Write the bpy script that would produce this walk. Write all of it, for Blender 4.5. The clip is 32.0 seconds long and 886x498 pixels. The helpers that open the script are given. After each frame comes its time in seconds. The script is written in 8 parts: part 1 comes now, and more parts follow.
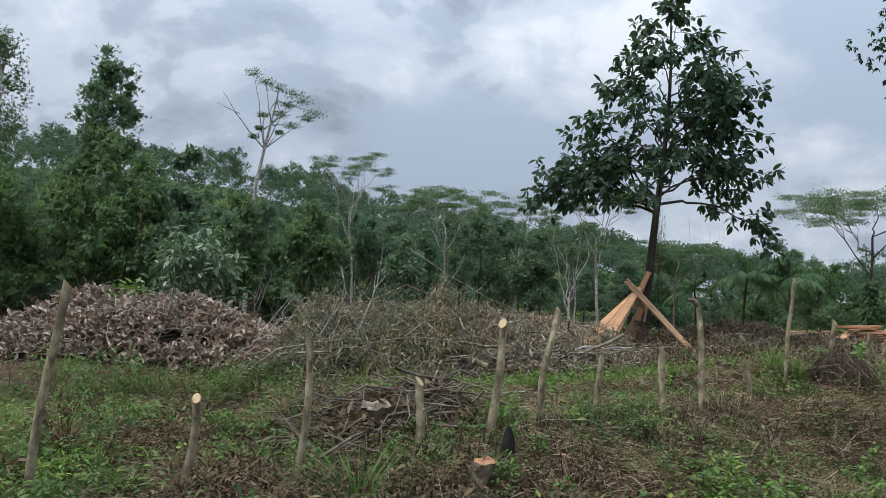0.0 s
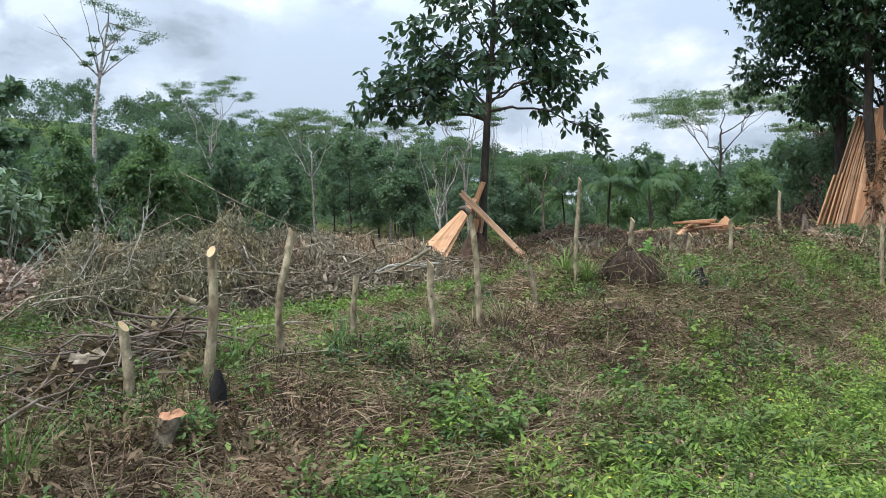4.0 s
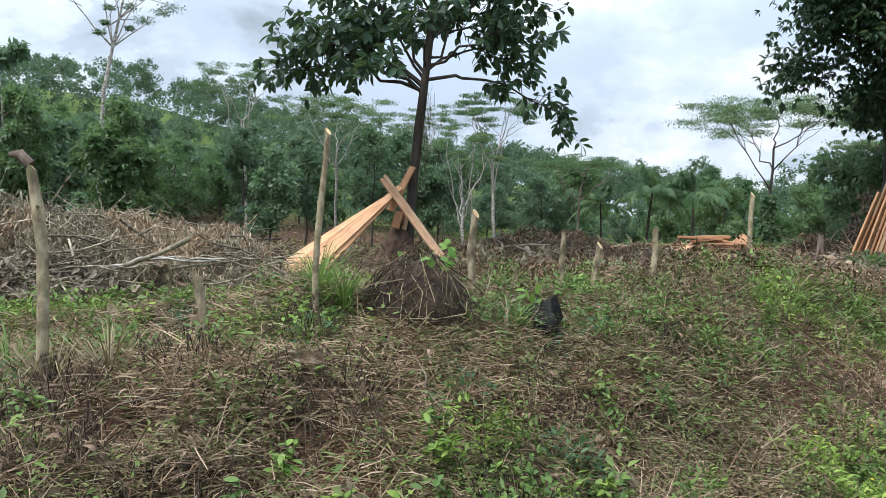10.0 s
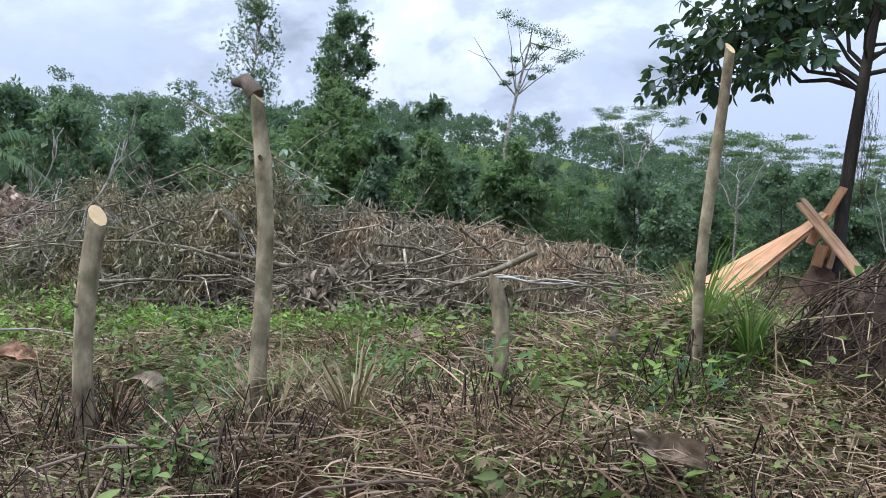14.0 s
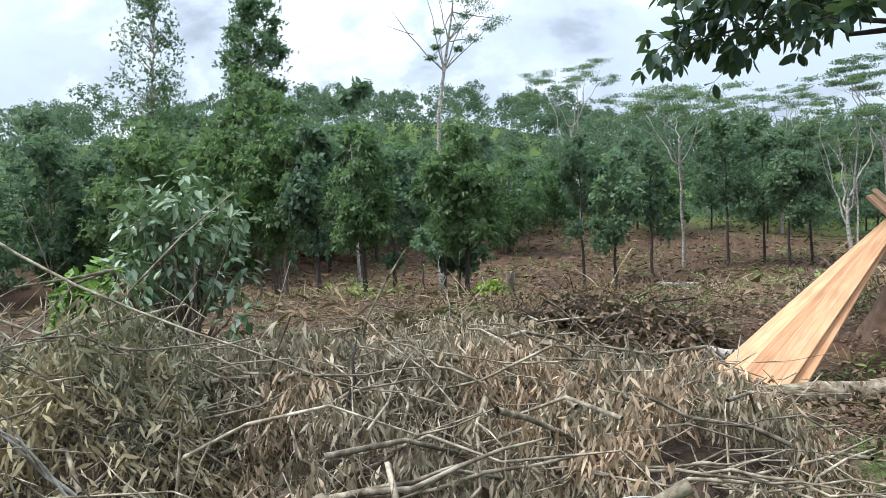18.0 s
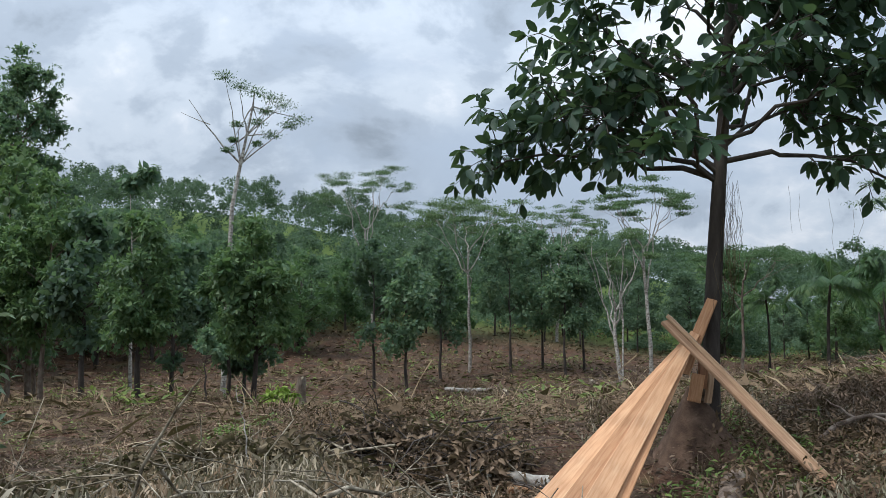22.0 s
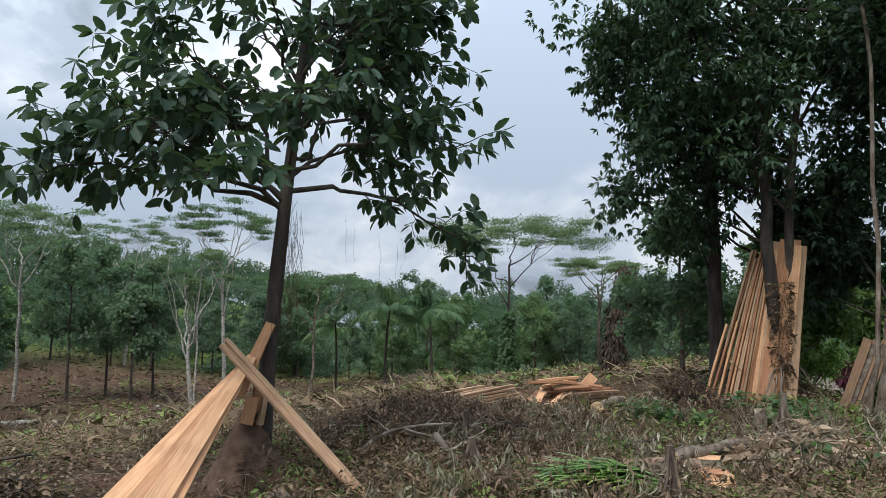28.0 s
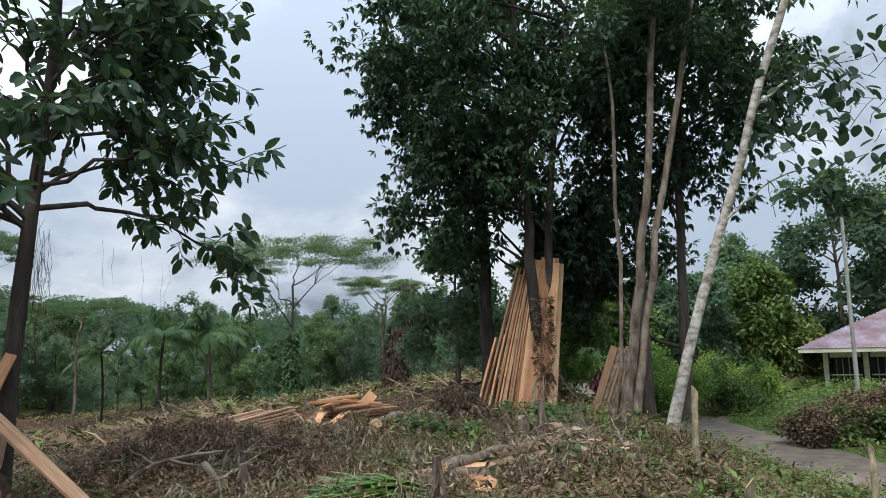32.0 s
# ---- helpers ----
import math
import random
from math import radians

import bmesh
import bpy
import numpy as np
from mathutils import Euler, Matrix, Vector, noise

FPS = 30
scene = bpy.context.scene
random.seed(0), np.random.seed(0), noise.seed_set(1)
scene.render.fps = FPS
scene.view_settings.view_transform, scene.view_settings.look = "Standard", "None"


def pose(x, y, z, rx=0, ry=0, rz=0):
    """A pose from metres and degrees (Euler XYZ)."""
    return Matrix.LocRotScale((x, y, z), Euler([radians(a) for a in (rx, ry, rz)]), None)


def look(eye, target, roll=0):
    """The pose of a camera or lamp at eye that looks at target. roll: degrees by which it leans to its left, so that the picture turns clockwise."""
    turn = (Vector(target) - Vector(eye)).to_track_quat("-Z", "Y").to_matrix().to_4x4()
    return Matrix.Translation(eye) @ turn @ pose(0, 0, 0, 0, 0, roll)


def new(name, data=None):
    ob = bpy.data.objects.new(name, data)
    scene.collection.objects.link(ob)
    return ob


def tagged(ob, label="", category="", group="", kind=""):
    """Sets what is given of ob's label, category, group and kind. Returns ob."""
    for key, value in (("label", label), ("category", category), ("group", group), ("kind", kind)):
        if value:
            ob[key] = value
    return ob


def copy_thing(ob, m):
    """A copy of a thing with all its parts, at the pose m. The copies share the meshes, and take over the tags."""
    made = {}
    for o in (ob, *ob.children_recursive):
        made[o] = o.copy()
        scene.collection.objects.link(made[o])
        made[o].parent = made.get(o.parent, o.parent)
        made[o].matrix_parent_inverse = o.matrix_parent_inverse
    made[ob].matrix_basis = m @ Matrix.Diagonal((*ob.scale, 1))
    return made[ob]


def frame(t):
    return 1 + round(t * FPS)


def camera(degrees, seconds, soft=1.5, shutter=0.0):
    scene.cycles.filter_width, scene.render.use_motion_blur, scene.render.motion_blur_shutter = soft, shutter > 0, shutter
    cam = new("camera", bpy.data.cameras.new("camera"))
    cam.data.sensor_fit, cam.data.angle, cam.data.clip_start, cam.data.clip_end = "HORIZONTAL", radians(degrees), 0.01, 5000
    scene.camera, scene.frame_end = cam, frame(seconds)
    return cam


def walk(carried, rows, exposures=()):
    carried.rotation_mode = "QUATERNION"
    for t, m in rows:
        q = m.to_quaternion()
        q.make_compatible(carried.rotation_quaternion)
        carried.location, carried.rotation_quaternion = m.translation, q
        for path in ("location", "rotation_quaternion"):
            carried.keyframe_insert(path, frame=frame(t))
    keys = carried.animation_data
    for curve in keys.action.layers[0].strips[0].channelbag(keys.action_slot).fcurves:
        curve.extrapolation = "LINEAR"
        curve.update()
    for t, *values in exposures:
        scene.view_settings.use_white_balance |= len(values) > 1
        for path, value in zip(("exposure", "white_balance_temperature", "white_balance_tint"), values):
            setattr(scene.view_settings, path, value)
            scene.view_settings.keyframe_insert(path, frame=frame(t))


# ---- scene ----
# The camera and its walk: along the road, up the bank between two stakes, then a slow turn to the right.
cam = camera(60.65, 32.0, soft=0.75)
PATH = [
    (0, look((-4.855, -18.216, 1.213), (-4.878, -14.220, 1.405), 2.77)),
    (0.5, look((-4.853, -18.202, 1.221), (-4.652, -14.212, 1.434), 2.15)),
    (1, look((-4.842, -18.170, 1.233), (-4.363, -14.205, 1.460), 1.64)),
    (1.5, look((-4.841, -18.167, 1.238), (-4.247, -14.218, 1.456), -0.09)),
    (2, look((-4.737, -18.117, 1.226), (-4.191, -14.157, 1.373), -0.59)),
    (2.5, look((-4.466, -18.061, 1.217), (-3.981, -14.090, 1.229), 0.27)),
    (3, look((-4.191, -17.925, 1.203), (-3.600, -13.973, 1.013), -0.51)),
    (3.5, look((-3.911, -17.759, 1.206), (-3.365, -13.802, 0.990), -1.43)),
    (5.5, look((-2.904, -16.810, 1.130), (-2.169, -12.884, 0.926), -1.32)),
    (6, look((-2.723, -16.589, 1.132), (-2.055, -12.647, 1.022), -1.09)),
    (6.5, look((-2.473, -16.391, 1.108), (-2.082, -12.410, 1.052), 0.68)),
    (7, look((-2.282, -16.155, 1.094), (-1.695, -12.199, 1.014), 0.79)),
    (7.5, look((-2.069, -15.948, 1.082), (-1.472, -11.993, 1.013), 0.52)),
    (8, look((-1.740, -15.689, 1.064), (-1.240, -11.722, 0.965), 1.81)),
    (8.5, look((-1.443, -15.427, 1.058), (-0.732, -11.492, 0.951), 0.72)),
    (9, look((-1.135, -15.183, 1.046), (-0.818, -11.198, 0.909), 0.75)),
    (9.5, look((-0.869, -14.905, 1.025), (-0.575, -10.920, 0.857), 2.18)),
    (10, look((-0.629, -14.606, 1.011), (-0.343, -10.621, 0.801), 2.45)),
    (10.5, look((-0.453, -14.278, 0.992), (-0.239, -10.291, 0.756), 1.89)),
    (11, look((-0.362, -14.080, 0.998), (-0.210, -10.090, 0.758), 0.45)),
    (11.5, look((-0.306, -13.886, 0.979), (-0.911, -9.941, 0.711), 0.10)),
    (12, look((-0.338, -13.773, 0.966), (-1.422, -9.935, 0.659), -1.72)),
    (12.5, look((-0.405, -13.550, 0.866), (-1.838, -9.817, 0.749), -0.31)),
    (13, look((-0.499, -13.304, 0.828), (-2.074, -9.629, 0.954), 1.49)),
    (13.5, look((-0.654, -13.028, 0.791), (-2.312, -9.395, 1.009), 1.85)),
    (14, look((-0.761, -12.740, 0.727), (-2.457, -9.118, 0.656), 3.74)),
    (14.5, look((-1.064, -12.447, 0.705), (-2.437, -8.692, 0.604), 0.56)),
    (16.5, look((-1.795, -10.948, 1.063), (-2.573, -7.033, 0.792), -0.21)),
    (17, look((-1.999, -10.637, 1.194), (-3.094, -6.810, 0.800), -0.25)),
    (17.5, look((-2.058, -10.269, 1.445), (-3.592, -6.589, 1.127), -1.06)),
    (18, look((-2.265, -10.193, 1.546), (-3.655, -6.448, 1.345), -2.62)),
    (18.5, look((-2.283, -10.032, 1.611), (-3.669, -6.280, 1.587), -2.29)),
    (19, look((-2.392, -9.995, 1.682), (-3.504, -6.156, 1.848), -2.63)),
    (19.5, look((-2.534, -9.841, 1.693), (-3.362, -5.934, 1.918), -2.09)),
    (20, look((-2.508, -9.796, 1.700), (-3.198, -5.859, 1.859), -0.46)),
    (20.5, look((-2.553, -9.738, 1.703), (-3.074, -5.776, 1.875), -0.15)),
    (21, look((-2.600, -9.669, 1.699), (-3.168, -5.716, 1.938), 0.53)),
    (21.5, look((-2.613, -9.659, 1.705), (-3.164, -5.706, 1.966), 0.52)),
    (22, look((-2.591, -9.652, 1.694), (-2.898, -5.675, 1.988), -0.16)),
    (22.5, look((-2.552, -9.658, 1.701), (-2.548, -5.670, 2.017), -0.45)),
    (23, look((-2.499, -9.623, 1.703), (-2.209, -5.647, 2.022), -0.13)),
    (23.5, look((-2.485, -9.647, 1.712), (-1.942, -5.697, 2.042), 0.33)),
    (24, look((-2.476, -9.657, 1.718), (-1.671, -5.756, 2.083), -0.22)),
    (24.5, look((-2.453, -9.683, 1.723), (-1.518, -5.809, 2.066), -2.19)),
    (25, look((-2.414, -9.704, 1.710), (-1.180, -5.913, 2.038), -1.97)),
    (25.5, look((-2.419, -9.692, 1.715), (-1.054, -5.948, 2.061), -2.10)),
    (27.5, look((-2.384, -9.700, 1.709), (-0.676, -6.106, 2.124), 0.31)),
    (28, look((-2.375, -9.679, 1.704), (-0.605, -6.117, 2.122), 0.57)),
    (28.5, look((-2.372, -9.691, 1.704), (-0.504, -6.182, 2.143), 0.99)),
    (29, look((-2.369, -9.683, 1.703), (-0.402, -6.229, 2.152), 0.78)),
    (29.5, look((-2.373, -9.695, 1.699), (-0.309, -6.300, 2.159), 0.47)),
    (30, look((-2.368, -9.715, 1.688), (-0.228, -6.372, 2.177), -0.02)),
    (30.5, look((-2.360, -9.753, 1.694), (-0.110, -6.487, 2.215), -0.48)),
    (31, look((-2.340, -9.777, 1.692), (0.068, -6.627, 2.221), -0.93)),
    (31.5, look((-2.355, -9.810, 1.712), (0.171, -6.752, 2.228), -1.28)),
    (32, look((-2.285, -9.839, 1.699), (0.401, -6.918, 2.208), -1.68)),
]
# the phone brightens its picture for the middle of the walk
walk(cam, PATH, [(0, -0.08, 6050, 10), (2.0, 0.0, 6050, 10), (3.5, 0.4, 6050, 10), (6, 0.58, 6050, 10), (9, 0.56, 6050, 10), (11.8, 0.75, 6200, 10), (13, 0.66, 5700, 18), (14, 0.5, 5800, 16), (17, 0.75, 5950, 10), (18.1, 0.8, 6050, 10), (19, 0.46, 5650, 19), (20.5, 0.2, 5900, 13), (22, 0.06, 6050, 10), (25.5, 0.06, 6120, 10), (28, 0.14, 6180, 10), (32, 0.18, 6180, 10)])

# ---- light ----
SUN_ELEV, SUN_TURN = 58.0, 240.0
world = bpy.data.worlds.new("sky_world")
scene.world = world
world.use_nodes = True
nt = world.node_tree
nt.nodes.clear()


def wn(kind, **sets):
    n = nt.nodes.new(kind)
    for k, v in sets.items():
        n.inputs[k].default_value = v
    return n


def wmath(op, a, b=None):
    n = nt.nodes.new("ShaderNodeMath")
    n.operation = op
    for i, v in enumerate((a, b)):
        if v is None:
            continue
        if isinstance(v, (int, float)):
            n.inputs[i].default_value = v
        else:
            nt.links.new(v, n.inputs[i])
    return n.outputs[0]


sky = nt.nodes.new("ShaderNodeTexSky")
sky.sky_type = "NISHITA"
sky.sun_disc = False
sky.sun_elevation = radians(SUN_ELEV)
sky.sun_rotation = radians(SUN_TURN)
sky.air_density, sky.dust_density, sky.ozone_density = 1.0, 2.0, 1.0
coord = nt.nodes.new("ShaderNodeTexCoord")
split = nt.nodes.new("ShaderNodeSeparateXYZ")
nt.links.new(coord.outputs["Generated"], split.inputs[0])
# a flat deck of cloud seen from below: directions spread over a plane
height = wmath("MAXIMUM", wmath("ADD", split.outputs[2], 0.55), 0.05)
flat = nt.nodes.new("ShaderNodeCombineXYZ")
nt.links.new(wmath("DIVIDE", split.outputs[0], height), flat.inputs[0])
nt.links.new(wmath("DIVIDE", split.outputs[1], height), flat.inputs[1])


def cloud_noise(scale, detail, rough, offset, warp=0.0):
    m = nt.nodes.new("ShaderNodeMapping")
    m.inputs["Location"].default_value = offset
    nt.links.new(flat.outputs[0], m.inputs[0])
    n = wn("ShaderNodeTexNoise", Scale=scale, Detail=detail, Roughness=rough, Distortion=warp)
    nt.links.new(m.outputs[0], n.inputs["Vector"])
    return n.outputs["Fac"]


def wramp(fac, stops):
    r = nt.nodes.new("ShaderNodeValToRGB")
    r.color_ramp.interpolation = "EASE"
    while len(r.color_ramp.elements) < len(stops):
        r.color_ramp.elements.new(0.5)
    for e, (p, c) in zip(r.color_ramp.elements, stops):
        e.position, e.color = p, (*c, 1)
    nt.links.new(fac, r.inputs[0])
    return r.outputs[0]


def wmix(fac, a, b, blend="MIX"):
    n = nt.nodes.new("ShaderNodeMix")
    n.data_type, n.blend_type = "RGBA", blend
    if isinstance(fac, (int, float)):
        n.inputs[0].default_value = fac
    else:
        nt.links.new(fac, n.inputs[0])
    for i, v in ((6, a), (7, b)):
        if isinstance(v, tuple):
            n.inputs[i].default_value = (*v, 1)
        else:
            nt.links.new(v, n.inputs[i])
    return n.outputs[2]


cover = cloud_noise(1.5, 7, 0.55, (3.1, 1.7, 0), 0.4)
shade = cloud_noise(2.6, 9, 0.55, (7.4, 0.3, 2), 0.5)
puff = cloud_noise(7.0, 9, 0.58, (1.4, 5.3, 4), 0.3)
tone = wmath("ADD", wmath("MULTIPLY", shade, 0.64), wmath("MULTIPLY", puff, 0.36))
cloud_colour = wramp(tone, [(0.36, (0.25, 0.29, 0.335)), (0.46, (0.43, 0.49, 0.56)), (0.53, (0.62, 0.68, 0.74)), (0.62, (0.84, 0.86, 0.88))])
scaled_sky = wmix(1.0, sky.outputs[0], (0.065, 0.065, 0.065), "MULTIPLY")
blue = wmix(0.75, scaled_sky, (0.55, 0.63, 0.73))
amount = wramp(cover, [(0.38, (0, 0, 0)), (0.52, (1, 1, 1))])
both = wmix(amount, blue, cloud_colour)
veil = wmix(0.15, both, (0.54, 0.61, 0.69))
# an overcast sky is brightest overhead
up = wmath("POWER", wmath("MAXIMUM", split.outputs[2], 0.0), 1.6)
gain = wmath("ADD", wmath("MULTIPLY", up, 2.0), 0.86)
back = wn("ShaderNodeBackground", Strength=1.0)
nt.links.new(veil, back.inputs[0])
nt.links.new(gain, back.inputs[1])
wout = nt.nodes.new("ShaderNodeOutputWorld")
nt.links.new(back.outputs[0], wout.inputs[0])

sun = new("sun", bpy.data.lights.new("sun", "SUN"))
sun.data.energy, sun.data.angle, sun.data.color = 2.6, radians(22), (1.0, 0.96, 0.9)
sd = Vector((math.sin(radians(SUN_TURN)) * math.cos(radians(SUN_ELEV)), math.cos(radians(SUN_TURN)) * math.cos(radians(SUN_ELEV)), math.sin(radians(SUN_ELEV))))
sun.matrix_world = look(sd * 60, (0, 0, 0))

# ---- materials ----
class Graph:
    """A small wrapper to wire one material."""

    def __init__(self, name):
        self.m = bpy.data.materials.new(name)
        self.m.use_nodes = True
        self.t = self.m.node_tree
        self.t.nodes.clear()
        self.out = self.t.nodes.new("ShaderNodeOutputMaterial")

    def node(self, kind, **sets):
        n = self.t.nodes.new(kind)
        for k, v in sets.items():
            if hasattr(v, "is_linked"):
                self.t.links.new(v, n.inputs[k])
            else:
                n.inputs[k].default_value = v
        return n

    def noise(self, scale, detail=5, rough=0.6, stretch=(1, 1, 1), warp=0.0):
        c = self.node("ShaderNodeTexCoord")
        mp = self.node("ShaderNodeMapping", Vector=c.outputs["Object"])
        mp.inputs["Scale"].default_value = stretch
        n = self.node("ShaderNodeTexNoise", Vector=mp.outputs[0], Scale=scale, Detail=detail, Roughness=rough, Distortion=warp)
        return n.outputs["Fac"]

    def ramp(self, fac, cols, lo=0.3, hi=0.7):
        r = self.node("ShaderNodeValToRGB", Fac=fac)
        e = r.color_ramp.elements
        while len(e) < len(cols):
            e.new(0.5)
        for i, c in enumerate(cols):
            e[i].position = lo + (hi - lo) * i / max(1, len(cols) - 1)
            e[i].color = (*c, 1)
        return r.outputs[0]

    def mix(self, fac, a, b, blend="MIX"):
        n = self.node("ShaderNodeMix")
        n.data_type, n.blend_type = "RGBA", blend
        for i, v in ((0, fac), (6, a), (7, b)):
            if hasattr(v, "is_linked"):
                self.t.links.new(v, n.inputs[i])
            elif isinstance(v, tuple):
                n.inputs[i].default_value = (*v, 1)
            else:
                n.inputs[i].default_value = v
        return n.outputs[2]

    def span(self, fac, lo, hi, a=0.0, b=1.0):
        n = self.node("ShaderNodeMapRange", Value=fac)
        n.inputs[1].default_value, n.inputs[2].default_value = a, b
        n.inputs[3].default_value, n.inputs[4].default_value = lo, hi
        return n.outputs[0]

    def finish(self, colour, rough=0.85, bump=None, strength=0.3, dist=0.01, thin=0.0, metal=0.0, spec=0.3):
        p = self.node("ShaderNodeBsdfPrincipled")
        self.t.links.new(colour, p.inputs["Base Color"])
        if hasattr(rough, "is_linked"):
            self.t.links.new(rough, p.inputs["Roughness"])
        else:
            p.inputs["Roughness"].default_value = rough
        p.inputs["Metallic"].default_value = metal
        p.inputs["Specular IOR Level"].default_value = spec
        if bump is not None:
            b = self.node("ShaderNodeBump", Height=bump, Strength=strength, Distance=dist)
            self.t.links.new(b.outputs[0], p.inputs["Normal"])
        last = p.outputs[0]
        if thin:
            tr = self.node("ShaderNodeBsdfTranslucent")
            self.t.links.new(self.mix(0.25, colour, (0.22, 0.34, 0.07), "MIX"), tr.inputs[0])
            ms = self.node("ShaderNodeMixShader", Fac=thin)
            self.t.links.new(last, ms.inputs[1])
            self.t.links.new(tr.outputs[0], ms.inputs[2])
            last = ms.outputs[0]
        self.t.links.new(last, self.out.inputs[0])
        return self.m


def surf(name, cols, scale=6.0, rough=0.85, strength=0.35, dist=0.01, stretch=(1, 1, 1), coarse=0.8, vary=0.25, fine=40.0, spec=0.3, metal=0.0, lo=0.3, hi=0.7, moss=None):
    """A rough natural surface: two scales of tone, fine relief, and a tone of its own for each island and object."""
    g = Graph(name)
    a = g.noise(scale, 6, 0.62, stretch)
    col = g.ramp(a, cols, lo, hi)
    if moss:
        col = g.mix(g.span(g.noise(moss[1], 5, 0.65), 0, 0.85, 0.52, 0.66), col, moss[0])
    col = g.mix(1.0, col, g.ramp(g.noise(coarse, 4, 0.5), [(0.72, 0.72, 0.72), (1.15, 1.13, 1.1)]), "MULTIPLY")
    geo = g.node("ShaderNodeNewGeometry")
    inf = g.node("ShaderNodeObjectInfo")
    v = g.node("ShaderNodeMath", Value=geo.outputs["Random Per Island"])
    v.operation = "ADD"
    g.t.links.new(inf.outputs["Random"], v.inputs[1])
    k = g.node("ShaderNodeMath", Value=v.outputs[0])
    k.operation = "FRACT"
    h = g.node("ShaderNodeHueSaturation", Color=col, Value=g.span(k.outputs[0], 1 - vary, 1 + vary))
    b = g.noise(fine, 5, 0.65, stretch)
    return g.finish(h.outputs[0], rough, b, strength, dist, 0.0, metal, spec)


def leafy(name, cols, thin=0.3, rough=0.5, spec=0.35, vary=0.2, patch=0.35):
    """Leaves: each island takes its own tone of the ramp, objects differ a little, with broad patches."""
    g = Graph(name)
    geo = g.node("ShaderNodeNewGeometry")
    inf = g.node("ShaderNodeObjectInfo")
    col = g.ramp(geo.outputs["Random Per Island"], cols, 0.0, 1.0)
    col = g.mix(1.0, col, g.ramp(g.noise(patch, 3, 0.5), [(0.78, 0.8, 0.8), (1.2, 1.18, 1.1)]), "MULTIPLY")
    h = g.node("ShaderNodeHueSaturation", Color=col, Hue=g.span(inf.outputs["Random"], 0.515, 0.47), Value=g.span(inf.outputs["Random"], 1 - vary, 1 + vary))
    return g.finish(h.outputs[0], rough, None, 0, 0, thin, 0, spec)


M = {}
M["leaf_dark"] = leafy("dark_leaf", [(0.024, 0.052, 0.036), (0.036, 0.074, 0.044), (0.054, 0.098, 0.052)], 0.28, 0.55, 0.3)
# forest and far leaves: base colours paled and blued to carry distance haze
M["leaf_forest"] = leafy("forest_leaf", [(0.07, 0.132, 0.09), (0.096, 0.168, 0.104), (0.14, 0.212, 0.115)], 0.52, 0.6, 0.5, 0.32)
M["leaf_far"] = leafy("far_leaf", [(0.074, 0.128, 0.094), (0.1, 0.16, 0.11), (0.132, 0.194, 0.122)], 0.52, 0.65, 0.45, 0.3, 0.05)
M["leaf_mid"] = leafy("mid_leaf", [(0.05, 0.115, 0.05), (0.08, 0.16, 0.065), (0.13, 0.21, 0.085)], 0.46, 0.5, 0.45, 0.25)
M["leaf_feather"] = leafy("feathery_leaf", [(0.08, 0.14, 0.075), (0.105, 0.175, 0.085), (0.14, 0.21, 0.1)], 0.4, 0.6, 0.2)
M["leaf_bright"] = leafy("bright_leaf", [(0.095, 0.19, 0.034), (0.155, 0.27, 0.048), (0.23, 0.35, 0.07)], 0.35, 0.5, 0.3, 0.15, 0.8)
M["leaf_fresh"] = leafy("fresh_palm_leaf", [(0.14, 0.25, 0.05), (0.21, 0.33, 0.075), (0.3, 0.42, 0.12)], 0.3, 0.4, 0.5, 0.1, 0.8)
M["leaf_weed"] = leafy("weed_leaf", [(0.068, 0.124, 0.032), (0.11, 0.182, 0.047), (0.175, 0.25, 0.066)], 0.3, 0.55, 0.3, 0.15, 0.8)
M["leaf_pale"] = leafy("pale_leaf", [(0.07, 0.14, 0.055), (0.12, 0.19, 0.095), (0.27, 0.34, 0.245)], 0.25, 0.35, 0.5)
M["grass"] = leafy("grass_blade", [(0.07, 0.15, 0.035), (0.12, 0.22, 0.05), (0.2, 0.27, 0.08)], 0.3, 0.6, 0.2, 0.1, 1.2)
M["straw"] = leafy("dry_straw", [(0.15, 0.112, 0.068), (0.26, 0.2, 0.125), (0.4, 0.33, 0.222)], 0.1, 0.85, 0.1, 0.1, 1.0)
M["straw_dark"] = leafy("old_straw", [(0.058, 0.042, 0.026), (0.115, 0.083, 0.05), (0.2, 0.15, 0.092)], 0.08, 0.9, 0.1, 0.1, 1.0)
M["dead_leaf"] = leafy("dead_leaf", [(0.07, 0.05, 0.031), (0.14, 0.103, 0.064), (0.26, 0.2, 0.135)], 0.12, 0.8, 0.2, 0.1, 0.8)
M["wilted"] = leafy("wilted_leaf", [(0.105, 0.096, 0.06), (0.215, 0.198, 0.127), (0.4, 0.37, 0.265)], 0.15, 0.75, 0.2, 0.1, 0.9)
M["dusky"] = leafy("dusky_leaf", [(0.085, 0.072, 0.05), (0.165, 0.142, 0.1), (0.31, 0.27, 0.2)], 0.15, 0.8, 0.2, 0.1, 0.9)
M["dry_tan"] = leafy("dry_tan_leaf", [(0.16, 0.118, 0.07), (0.32, 0.25, 0.155), (0.5, 0.41, 0.28)], 0.12, 0.8, 0.2, 0.1, 0.9)
M["olive_weed"] = leafy("olive_weed_leaf", [(0.06, 0.085, 0.028), (0.11, 0.14, 0.045), (0.18, 0.21, 0.075)], 0.25, 0.6, 0.2, 0.1, 0.9)
M["pink_leaf"] = leafy("pinkish_dead_leaf", [(0.23, 0.155, 0.125), (0.35, 0.25, 0.21), (0.5, 0.4, 0.345)], 0.12, 0.8, 0.2, 0.1, 0.9)
